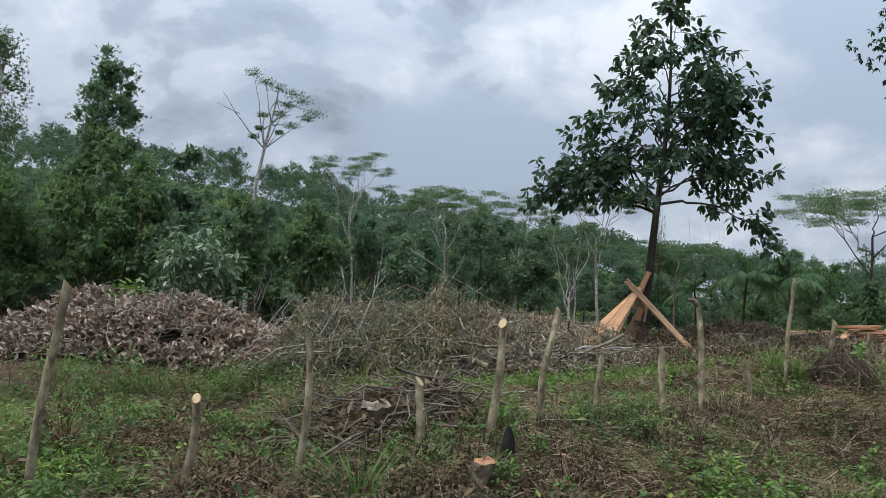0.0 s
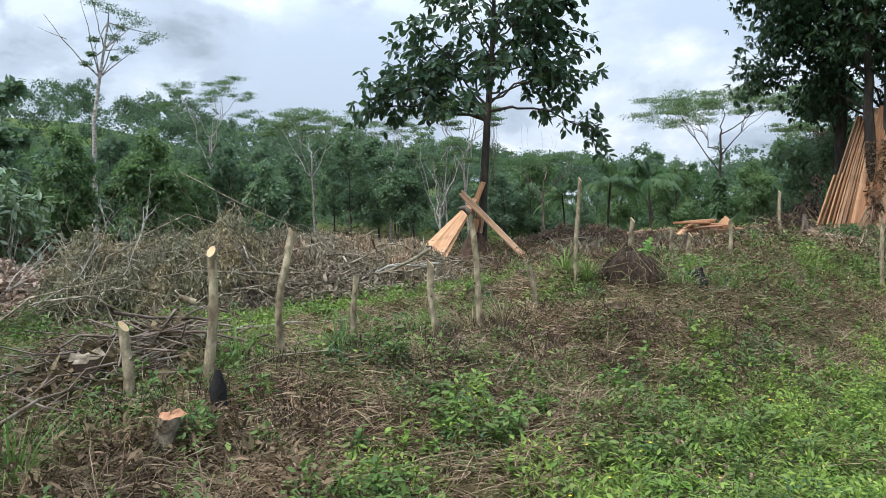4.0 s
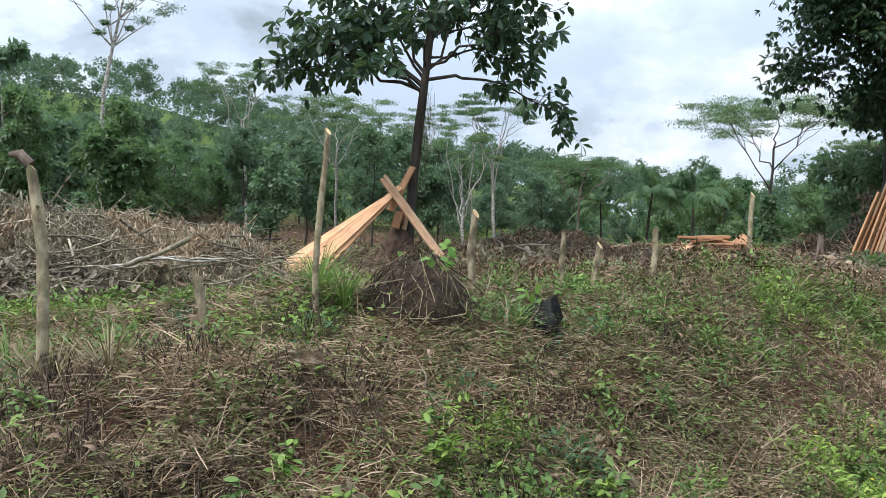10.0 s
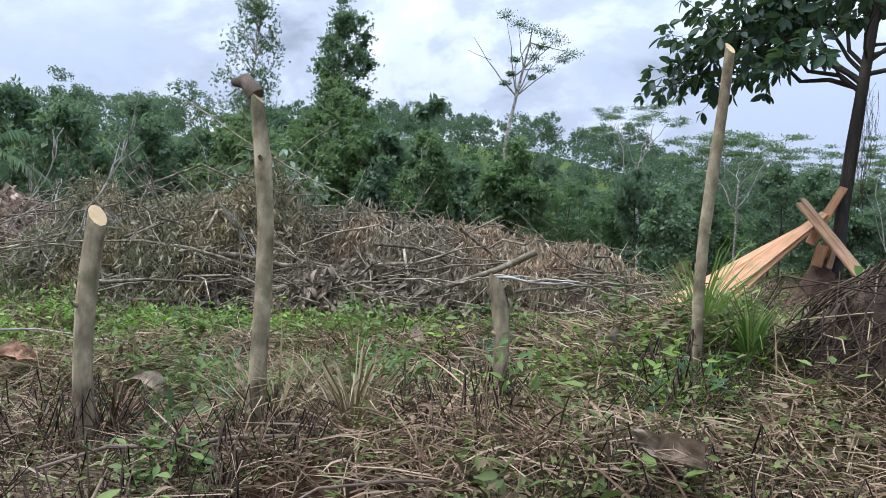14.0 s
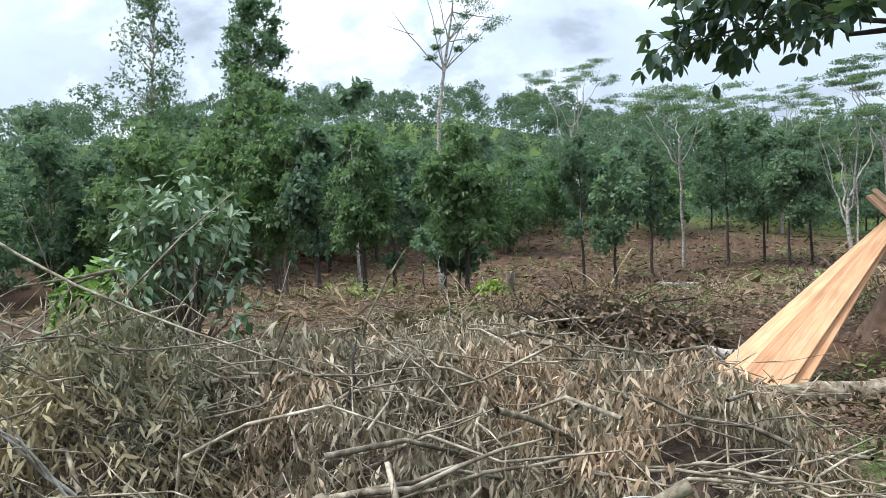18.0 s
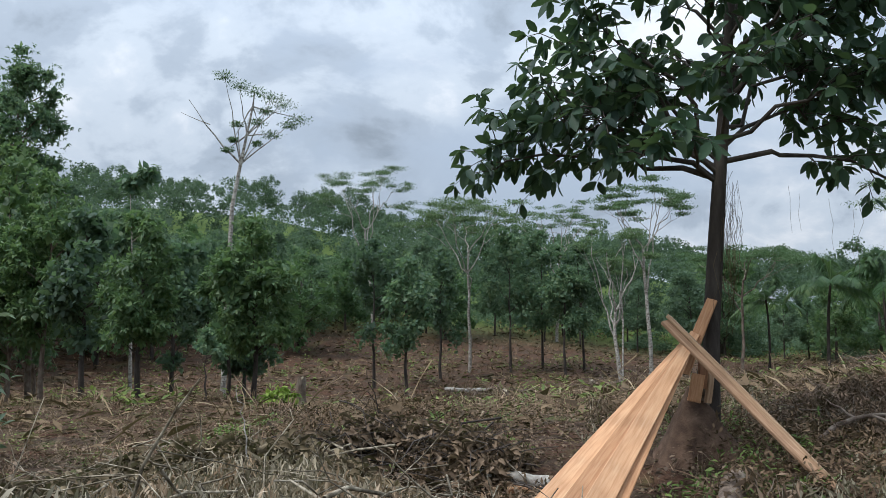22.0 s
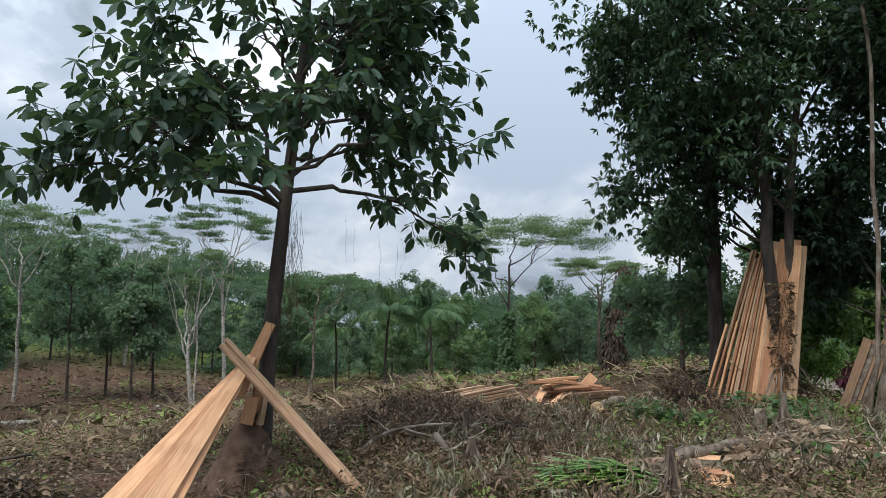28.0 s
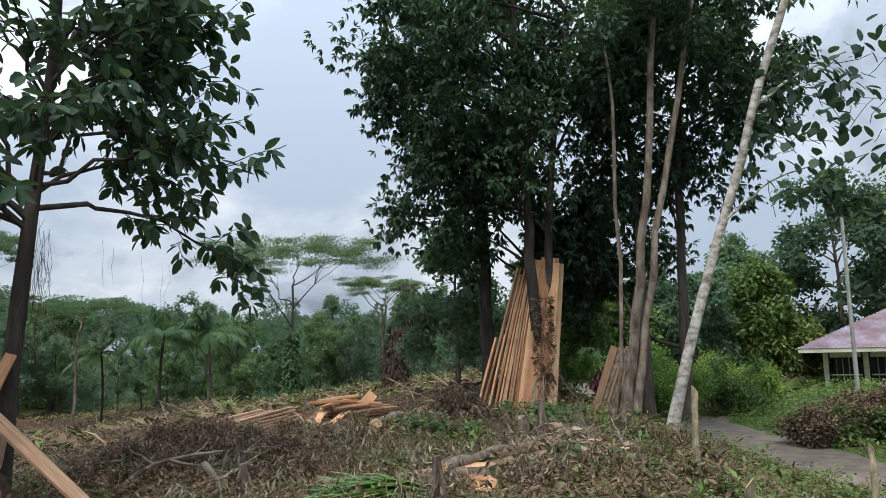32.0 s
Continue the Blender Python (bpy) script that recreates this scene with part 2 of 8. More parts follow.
M["twig"] = surf("grey_twig", [(0.085, 0.07, 0.05), (0.2, 0.17, 0.122), (0.4, 0.35, 0.265)], 14, 0.92, 0.5, 0.004, (1, 1, 1), 1.6, 0.35, 70, 0.2, 0.0, 0.36, 0.64)
M["bark_dark"] = surf("dark_bark", [(0.03, 0.024, 0.02), (0.055, 0.045, 0.038), (0.1, 0.085, 0.07)], 7, 0.9, 0.7, 0.02, (1, 1, 0.25), 1.0, 0.15, 30)
M["bark_brown"] = surf("brown_bark", [(0.075, 0.054, 0.041), (0.165, 0.125, 0.097), (0.29, 0.24, 0.195)], 7, 0.9, 0.7, 0.02, (1, 1, 0.35), 1.5, 0.15, 30, 0.2, 0.0, 0.34, 0.66, ((0.2, 0.19, 0.15), 3.0))
M["bark_pale"] = surf("pale_bark", [(0.15, 0.125, 0.1), (0.31, 0.285, 0.25), (0.46, 0.44, 0.395)], 6, 0.88, 0.6, 0.012, (1, 1, 1.6), 1.5, 0.12, 30, 0.2, 0.0, 0.36, 0.6)
M["bark_stake"] = surf("stake_bark", [(0.13, 0.1, 0.065), (0.28, 0.23, 0.15), (0.44, 0.38, 0.26)], 16, 0.9, 0.7, 0.006, (1, 1, 0.5), 4.0, 0.15, 80, 0.2, 0.0, 0.36, 0.66, ((0.16, 0.155, 0.085), 7.0))
M["cut"] = surf("fresh_cut_wood", [(0.42, 0.29, 0.15), (0.55, 0.4, 0.22), (0.64, 0.5, 0.31)], 18, 0.8, 0.3, 0.003, (1, 1, 1), 3, 0.12, 90)
M["plank"] = surf("sawn_plank", [(0.48, 0.25, 0.13), (0.6, 0.345, 0.19), (0.69, 0.44, 0.265)], 5, 0.8, 0.25, 0.003, (9, 0.5, 9), 1.6, 0.17, 60, 0.2)
M["plank_deep"] = surf("sawn_deep_plank", [(0.38, 0.19, 0.095), (0.51, 0.275, 0.145), (0.6, 0.36, 0.205)], 5, 0.8, 0.3, 0.003, (9, 0.5, 9), 1.6, 0.2, 60, 0.2)
M["plank_red"] = surf("sawn_red_plank", [(0.22, 0.1, 0.05), (0.33, 0.16, 0.082), (0.44, 0.25, 0.14)], 5, 0.78, 0.3, 0.003, (9, 0.5, 9), 1.3, 0.2, 60)
M["plank_grey"] = surf("sawn_weathered_plank", [(0.25, 0.155, 0.09), (0.37, 0.24, 0.145), (0.5, 0.35, 0.225)], 5, 0.8, 0.3, 0.003, (9, 0.5, 9), 1.3, 0.2, 60)
M["plank_dark"] = surf("sawn_dark_plank", [(0.18, 0.105, 0.06), (0.29, 0.175, 0.105), (0.4, 0.26, 0.165)], 5, 0.8, 0.3, 0.003, (9, 0.5, 9), 1.3, 0.2, 60)
M["char"] = surf("charred_wood", [(0.006, 0.006, 0.006), (0.014, 0.013, 0.012), (0.03, 0.027, 0.024)], 12, 0.9, 0.7, 0.015)
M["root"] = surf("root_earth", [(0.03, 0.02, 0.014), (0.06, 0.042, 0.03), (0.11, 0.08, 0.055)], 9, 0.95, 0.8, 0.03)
M["log"] = surf("log_bark", [(0.085, 0.066, 0.045), (0.2, 0.165, 0.118), (0.4, 0.35, 0.265)], 11, 0.92, 0.8, 0.012, (1, 1, 1), 2.2, 0.25, 55, 0.2, 0.0, 0.36, 0.64, ((0.12, 0.125, 0.07), 5.0))
M["rosy_log"] = surf("rosy_log_bark", [(0.12, 0.075, 0.055), (0.26, 0.17, 0.125), (0.42, 0.3, 0.23)], 9, 0.92, 0.8, 0.012, (1, 1, 1), 2.2, 0.25, 50, 0.2)
M["big_leaf_rust"] = surf("curled_rusty_leaf", [(0.12, 0.062, 0.038), (0.3, 0.17, 0.105), (0.46, 0.3, 0.205)], 22, 0.85, 0.6, 0.006, (1, 1, 1), 7, 0.25, 70, 0.2)
M["big_leaf_tan"] = surf("curled_tan_leaf", [(0.13, 0.1, 0.07), (0.29, 0.23, 0.17), (0.46, 0.385, 0.3)], 22, 0.85, 0.6, 0.006, (1, 1, 1), 7, 0.25, 70, 0.2)
M["big_leaf_brown"] = surf("curled_brown_leaf", [(0.05, 0.034, 0.023), (0.13, 0.09, 0.06), (0.24, 0.175, 0.125)], 22, 0.85, 0.6, 0.006, (1, 1, 1), 7, 0.3, 70, 0.2)
M["purple"] = leafy("purple_leaf", [(0.06, 0.012, 0.025), (0.11, 0.02, 0.04), (0.17, 0.04, 0.06)], 0.25)


def ground_material():
    g = Graph("forest_ground")
    at = g.node("ShaderNodeAttribute")
    at.attribute_name = "green"
    fine = g.noise(7.0, 8, 0.7)
    mid = g.noise(1.3, 6, 0.6, warp=0.4)
    brown = g.ramp(fine, [(0.03, 0.02, 0.014), (0.072, 0.05, 0.035), (0.15, 0.11, 0.076)], 0.3, 0.72)
    rust = g.ramp(fine, [(0.04, 0.02, 0.013), (0.095, 0.048, 0.03), (0.165, 0.098, 0.062)], 0.3, 0.72)
    dry = g.mix(g.span(mid, 0, 1, 0.42, 0.62), brown, rust)
    lush = g.ramp(g.noise(9.0, 6, 0.65), [(0.04, 0.065, 0.018), (0.085, 0.125, 0.034), (0.15, 0.185, 0.06)], 0.3, 0.7)
    col = g.mix(g.span(at.outputs["Fac"], 0, 1, 0.1, 0.85), dry, lush)
    return g.finish(col, 0.95, g.noise(24.0, 7, 0.7), 0.8, 0.04, 0, 0, 0.1)


M["ground"] = ground_material()
M["road"] = surf("worn_road", [(0.105, 0.083, 0.062), (0.155, 0.125, 0.097), (0.21, 0.175, 0.138)], 3.0, 0.9, 0.35, 0.01, (1, 1, 1), 0.6, 0.05, 60)
M["wall_cream"] = surf("cream_plaster", [(0.52, 0.5, 0.4), (0.6, 0.58, 0.48), (0.66, 0.64, 0.55)], 3, 0.85, 0.15, 0.003, (1, 1, 1), 1.0, 0.03, 40)
M["roof_metal"] = surf("rusty_roof_metal", [(0.17, 0.07, 0.06), (0.28, 0.2, 0.23), (0.42, 0.42, 0.5)], 1.1, 0.45, 0.2, 0.004, (1, 1, 1), 0.5, 0.2, 30, 0.4, 0.4)
# near-black colour that stands in for the unlit room behind the windows
M["room_shade"] = surf("painted_room_shade", [(0.02, 0.022, 0.025), (0.03, 0.032, 0.035), (0.045, 0.047, 0.05)], 2, 0.3)
M["grey_post"] = surf("grey_post", [(0.2, 0.2, 0.18), (0.27, 0.27, 0.25), (0.33, 0.33, 0.3)], 6, 0.8)

# ---- mesh tools ----
def raw_mesh(name, V, loops, totals, mats, index=None, smooth=False):
    """A mesh from flat arrays: points, the corners of all faces in a row, and the corners per face."""
    V = np.asarray(V, np.float32).reshape(-1, 3)
    loops, totals = np.asarray(loops, np.int32).ravel(), np.asarray(totals, np.int32).ravel()
    me = bpy.data.meshes.new(name)
    me.vertices.add(len(V))
    me.vertices.foreach_set("co", V.ravel())
    me.loops.add(len(loops))
    me.loops.foreach_set("vertex_index", loops)
    me.polygons.add(len(totals))
    me.polygons.foreach_set("loop_start", np.r_[0, np.cumsum(totals)[:-1]].astype(np.int32))
    for m in mats if isinstance(mats, (list, tuple)) else [mats]:
        me.materials.append(m)
    if index is not None:
        me.polygons.foreach_set("material_index", np.asarray(index, np.int32))
    if smooth:
        me.polygons.foreach_set("use_smooth", np.ones(len(totals), bool))
    me.update(calc_edges=True)
    return me


class Mass:
    """Gathers many small pieces into one mesh."""

    def __init__(self):
        self.V, self.L, self.T, self.I, self.n = [], [], [], [], 0

    def add(self, V, faces, mat=0):
        V = np.asarray(V, float).reshape(-1, 3)
        self.V.append(V)
        self.L.append(np.concatenate([np.asarray(f) for f in faces]) + self.n)
        self.T.append(np.array([len(f) for f in faces]))
        self.I.append(np.full(len(faces), mat))
        self.n += len(V)
        return self

    def scatter(self, shape, P, R, S, mat=0):
        """shape: (points, faces); P: N places; R: N turns, whose columns are the piece's axes; S: N sizes or N x 3."""
        tv, tf = shape
        N = len(P)
        if not N:
            return self
        S = np.asarray(S, float)
        S = S[:, None, None] if S.ndim == 1 else S[:, None, :]
        W = np.einsum("nij,nkj->nki", R, tv[None] * S) + np.asarray(P)[:, None, :]
        lt = np.concatenate([np.asarray(f) for f in tf])
        tt = np.array([len(f) for f in tf])
        self.V.append(W.reshape(-1, 3))
        self.L.append((lt[None] + (np.arange(N) * len(tv))[:, None] + self.n).ravel())
        self.T.append(np.tile(tt, N))
        self.I.append(np.full(N * len(tt), mat))
        self.n += N * len(tv)
        return self

    def tube(self, pts, radii, sides=7, mat=0, cap=None, lump=0.0, rng=None):
        """A tapering round limb through points; cap: the material of a closed end."""
        pts = np.asarray(pts, float)
        radii = np.broadcast_to(np.asarray(radii, float), (len(pts),))
        d = np.gradient(pts, axis=0)
        d /= np.linalg.norm(d, axis=1, keepdims=True) + 1e-9
        ref = np.array([1.0, 0, 0]) if abs(d[0][0]) < 0.8 else np.array([0, 1.0, 0])
        ang = np.arange(sides) * 2 * np.pi / sides
        rings = []
        for p, q, r in zip(pts, d, radii):
            a = np.cross(q, ref)
            a /= np.linalg.norm(a)
            b = np.cross(q, a)
            ref = np.cross(a, q) * 1.0 if abs(np.dot(a, q)) < 1 else ref
            rr = r * (1 + (rng.normal(0, lump, sides) if lump else 0))
            rings.append(p + (np.cos(ang) * rr)[:, None] * a + (np.sin(ang) * rr)[:, None] * b if not np.isscalar(rr) else p + r * (np.cos(ang)[:, None] * a + np.sin(ang)[:, None] * b))
        V = np.concatenate(rings)
        F = []
        for i in range(len(pts) - 1):
            for j in range(sides):
                k = (j + 1) % sides
                F.append((i * sides + j, i * sides + k, (i + 1) * sides + k, (i + 1) * sides + j))
        self.add(V, F, mat)
        if cap is not None:
            self.add(rings[-1], [tuple(range(sides))], cap)
            self.add(rings[0], [tuple(range(sides))[::-1]], cap)
        return self

    def mesh(self, name, mats, smooth=False):
        return raw_mesh(name, np.concatenate(self.V), np.concatenate(self.L), np.concatenate(self.T), mats, np.concatenate(self.I), smooth)


def unit(v):
    v = np.asarray(v, float)
    return v / (np.linalg.norm(v, axis=-1, keepdims=True) + 1e-9)


def turns(along, face):
    """N turns whose y axis runs along and whose z axis lies as near as it can to face."""
    y = unit(along)
    x = unit(np.cross(y, face))
    return np.stack([x, y, np.cross(x, y)], -1)


def sphere_dirs(rng, n):
    return unit(rng.normal(size=(n, 3)))


KITE = (np.array([(0, 0, 0), (0.32, 0.42, 0.07), (0, 1, -0.03), (-0.32, 0.42, 0.07)]), [(0, 1, 2, 3)])
SLIM = (np.array([(0, 0, 0), (0.16, 0.45, 0.05), (0, 1, -0.05), (-0.16, 0.45, 0.05)]), [(0, 1, 2, 3)])
LEAF = (np.array([(0, 0, 0), (0.15, 0.22, 0.05), (0.19, 0.52, 0.06), (0, 1, -0.06), (-0.19, 0.52, 0.06), (-0.15, 0.22, 0.05)]), [(0, 1, 2, 3), (0, 3, 4, 5)])
LANCE = (np.array([(0, 0, 0), (0.1, 0.4, 0.06), (0.05, 0.8, 0.0), (0, 1, -0.1), (-0.1, 0.45, 0.06)]), [(0, 1, 2, 3, 4)])
OVAL = (
    np.array([(0, 0, 0), (0.17, 0.2, 0.05), (0.24, 0.5, 0.05), (0.15, 0.82, 0.0), (0, 1, -0.08), (-0.15, 0.82, 0.0), (-0.24, 0.5, 0.05), (-0.17, 0.2, 0.05), (0, 0.5, -0.01)]),
    [(0, 1, 2, 8), (8, 2, 3, 4), (0, 8, 6, 7), (8, 4, 5, 6)],
)
def curled_shape():
    """A dead leaf: long, pointed at both ends, folded along its rib and rolled at the tip."""
    V = [(u * 0.15 * math.sin(math.pi * (0.04 + 0.9 * v)), v - 0.12 * v * v, 0.2 * math.sin(2.6 * v) + 0.16 * abs(u) * math.sin(3.1 * v) - 0.1 * u * v) for v in (0, 0.28, 0.56, 0.8, 1) for u in (-1, 0, 1)]
    return np.array(V), [(3 * r + c, 3 * r + c + 1, 3 * r + c + 4, 3 * r + c + 3) for r in range(4) for c in range(2)]


CURL = curled_shape()
BLADE = (
    np.array([(-0.5, 0, 0), (0.5, 0, 0), (-0.42, 0.4, 0.06), (0.42, 0.4, 0.06), (-0.25, 0.75, 0.0), (0.25, 0.75, 0.0), (0, 1, -0.15)]),
    [(0, 1, 3, 2), (2, 3, 5, 4), (4, 5, 6)],
)
ARCH = (
    np.array([(-0.5, 0, 0), (0.5, 0, 0), (-0.42, 0.38, 0.03), (0.42, 0.38, 0.03), (-0.3, 0.7, 0.16), (0.3, 0.7, 0.16), (0, 0.88, 0.42)]),
    [(0, 1, 3, 2), (2, 3, 5, 4), (4, 5, 6)],
)
STALK = (np.array([(-0.6, 0, -0.3), (0.6, 0, 0.3), (-0.6, 0.5, 1.6), (0.6, 0.5, 2.4), (-0.4, 1, 0.2), (0.4, 1, -0.2)]), [(0, 1, 3, 2), (2, 3, 5, 4)])


def part(name, data, parent, label=""):
    ob = new(name, data)
    ob.parent = parent
    return tagged(ob, label)


def thing(name, label, category, place=(0, 0, 0), group="", kind="", data=None):
    ob = new(name, data)
    ob.location = place
    return tagged(ob, label, category, group, kind)


def board_mesh(name, length, width, thick, mat, rng, bow=0.01, taper=1.0):
    """A sawn board along y from the origin, slightly bowed, with eased edges and rough ends."""
    bm = bmesh.new()
    n = 6
    rows = []
    for i in range(n + 1):
        y = length * i / n
        z = bow * math.sin(math.pi * i / n)
        w = width * (1 + (taper - 1) * i / n) * (1 + rng.uniform(-0.02, 0.02))
        e = min(0.006, thick * 0.2)
        prof = [(-w / 2 + e, -thick / 2), (w / 2 - e, -thick / 2), (w / 2, -thick / 2 + e), (w / 2, thick / 2 - e), (w / 2 - e, thick / 2), (-w / 2 + e, thick / 2), (-w / 2, thick / 2 - e), (-w / 2, -thick / 2 + e)]
        rows.append([bm.verts.new((px, y, pz + z)) for px, pz in prof])
    for a, b in zip(rows, rows[1:]):
        for j in range(8):
            k = (j + 1) % 8
            bm.faces.new((a[j], a[k], b[k], b[j]))
    bm.faces.new(rows[0][::-1])
    bm.faces.new(rows[-1])
    bmesh.ops.recalc_face_normals(bm, faces=bm.faces)
    me = bpy.data.meshes.new(name)
    bm.to_mesh(me)
    bm.free()
    me.materials.append(mat)
    return me


def lay(a, b, face=(0, 0, 1)):
    """The pose that lays a piece's y axis from a to b, its z axis towards face."""
    R = turns(np.array([np.subtract(b, a)]), np.array([face], float))[0]
    return Matrix([(*R[i], a[i]) for i in range(3)] + [(0, 0, 0, 1)])


# ---- the lie of the land ----
FX, FY, UX, UY = -5.9, -12.4, 0.844, 0.536


def along(x, y):
    """Metres along the row of stakes, and out from it towards the road."""
    a, b = np.asarray(x, float) - FX, np.asarray(y, float) - FY
    return a * UX + b * UY, a * UY - b * UX


def ease(a, b, v):
    t = np.clip((np.asarray(v, float) - a) / (b - a), 0, 1)
    return t * t * (3 - 2 * t)


def lattice(i, j, seed):
    h = (i * 374761393 + j * 668265263 + seed * 974711) & 0x7FFFFFFF
    h = ((h ^ (h >> 13)) * 1274126177) & 0x7FFFFFFF
    return ((h ^ (h >> 16)) & 0xFFFF) / 65535.0


def bumps(x, y, size, seed=1):
    """Smooth noise from 0 to 1 with lumps of the given size."""
    x, y = np.asarray(x, float) / size, np.asarray(y, float) / size
    i, j = np.floor(x).astype(np.int64), np.floor(y).astype(np.int64)
    u, v = x - i, y - j
    u, v = u * u * (3 - 2 * u), v * v * (3 - 2 * v)
    a, b = lattice(i, j, seed), lattice(i + 1, j, seed)
    c, d = lattice(i, j + 1, seed), lattice(i + 1, j + 1, seed)
    return (a * (1 - u) + b * u) * (1 - v) + (c * (1 - u) + d * u) * v


def road_mid(s):
    return 5.3 - 1.3 * ease(6, 16, s) - 0.27 * np.clip(np.asarray(s) - 18, 0, 60)


def road_height(s):
    return -0.25 - 0.035 * (np.clip(s, -10, 15) + 2)


ROAD_HALF = 1.05
CX, CY = -2.4, -9.7


def ground_z(x, y):
    x, y = np.asarray(x, float), np.asarray(y, float)
    s, n = along(x, y)
    flat = 0.03 + 0.24 * np.exp(-(((s - 7.5) / 3.2) ** 2) - ((n - 0.2) / 1.8) ** 2)
    flat = flat + 0.22 * np.exp(-(((x + 0.2) / 0.9) ** 2) - ((y + 0.8) / 0.9) ** 2)
    flat = flat + 0.12 * ease(16, 22, s) - 0.16 * np.exp(-(((s - 16) / 5) ** 2) - ((n + 6) / 4) ** 2)
    flat = flat - 0.27 * np.exp(-(((x + 2.3) / 1.5) ** 2) - ((y + 2.3) / 1.5) ** 2)
    flat = flat - 0.17 * np.exp(-(((s - 3.6) / 0.9) ** 2) - ((n - 0.6) / 0.9) ** 2) + 0.2 * np.exp(-(((s - 5.5) / 0.65) ** 2) - ((n - 0.3) / 0.8) ** 2)
    flat = flat + 0.36 * np.exp(-(((s - 11.0) / 1.9) ** 2) - ((n - 0.3) / 1.25) ** 2)
    flat = flat - 0.32 * np.exp(-(((x - 7.9) / 2.6) ** 2) - ((y - 5.6) / 2.4) ** 2)
    flat = flat - 0.3 * ease(1.7, -0.2, s) * ease(-6, -2.5, n)
    mid, low = road_mid(s), road_height(s)
    edge = mid - ROAD_HALF
    w = ease(edge - 3.4, edge - 0.9, n)
    z = flat * (1 - w) + low * w
    z = z + (0.5 * ease(14, 24, s) + 0.3) * ease(mid + ROAD_HALF + 0.3, mid + ROAD_HALF + 5, n)
    m = -n
    z = z - 3.7 * ease(11, 48, m + 6 * ease(6, 15, s)) + 3.7 * ease(48, 82, m) - 0.7 * np.exp(-(((x + 11) / 6) ** 2) - ((y - 3) / 7) ** 2)
    az, d = np.degrees(np.arctan2(x - CX, y - CY)), np.hypot(x - CX, y - CY)
    z = z + ease(92, 185, d) * np.maximum(1.7 + 185 * np.tan(np.radians(skyline(az))) - 9.5, 0.0) * (m > 20)
    off = 1 - ease(0.2, -0.3, np.abs(n - mid) - ROAD_HALF) * (np.abs(m) < 400)
    lumps = 0.13 * (bumps(x, y, 0.7, 3) - 0.5) + 0.16 * (bumps(x, y, 2.3, 5) - 0.5) + 0.08 * (bumps(x, y, 0.33, 9) - 0.5)
    lumps = lumps - 0.13 * ease(0.55, 0.85, bumps(x, y, 0.45, 13)) * ease(9, 5, np.hypot(x + 2, y + 10))
    return z + lumps * (0.15 + 0.85 * off) + 0.9 * (bumps(x, y, 14, 7) - 0.5) * ease(12, 40, m)


def skyline(az):
    """Degrees by which the woods stand over the horizon: high on the left, low beyond the gap on the right."""
    return np.interp(az, (-90, -54, -45, -25, -18, -12, -6, 2, 10, 19, 27, 38, 64, 90), (8.0, 8.2, 8.3, 9.6, 9.3, 7.9, 6.6, 5.8, 4.8, 2.5, 2.8, 3.1, 4.0, 4.0))


def gz(x, y):
    return float(ground_z(x, y))


def greenness(x, y):
    """How much of the ground is in leaf: the road's verge, and patches among the litter."""
    s, n = along(x, y)
    mid = road_mid(s)
    verge = ease(mid - ROAD_HALF - 2.3, mid - ROAD_HALF - 0.9, n + 1.1 * (bumps(x, y, 1.3, 21) - 0.5))
    patch = ease(0.55, 0.8, 0.4 * bumps(x, y, 1.1, 31) + 0.6 * bumps(x, y, 0.35, 33)) * 0.6
    strip = np.exp(-(((n + 2.4) / 1.1) ** 2)) * ease(-3, 0, s) * ease(13, 8, s) * ease(0.3, 0.6, bumps(x, y, 1.6, 41)) * (0.35 + 0.65 * ease(-3.4, -2.2, x))
    left = ease(-5.5, -8, x) * ease(-9, -11, y) * ease(0.45, 0.7, bumps(x, y, 0.9, 43))
    far = ease(10, 30, -n) * 0.5
    hill = ease(66, 92, np.hypot(x - CX, y - CY))
    return np.clip(np.maximum.reduce([verge, patch * (1 - far), strip, left * 0.8, hill]), 0, 1)


def axis_lines(lo, hi, step, reach, grow):
    mid = np.arange(lo, hi + step / 2, step)
    out = []
    d, v = step, hi
    while v < reach:
        d *= grow
        v += d
        out.append(v)
    low = []
    d, v = step, lo
    while v > -reach:
        d *= grow
        v -= d
        low.append(v)
    return np.r_[low[::-1], mid, out]


gx, gy = axis_lines(-13, 14, 0.17, 900, 1.085), axis_lines(-20, 6, 0.17, 900, 1.085)
XX, YY = np.meshgrid(gx, gy)
ZZ = ground_z(XX, YY)
nx, ny = len(gx), len(gy)
ii = (np.arange(ny - 1)[:, None] * nx + np.arange(nx - 1)[None]).ravel()
ground_mesh = raw_mesh("ground", np.stack([XX, YY, ZZ], -1), np.stack([ii, ii + 1, ii + nx + 1, ii + nx], -1), np.full(len(ii), 4), M["ground"], None, True)
green_attr = ground_mesh.attributes.new("green", "FLOAT", "POINT")
green_attr.data.foreach_set("value", greenness(XX, YY).astype(np.float32).ravel())
tagged(new("ground", ground_mesh), "cleared brown ground with litter, weeds and a grassy verge", "ground", kind="structure")

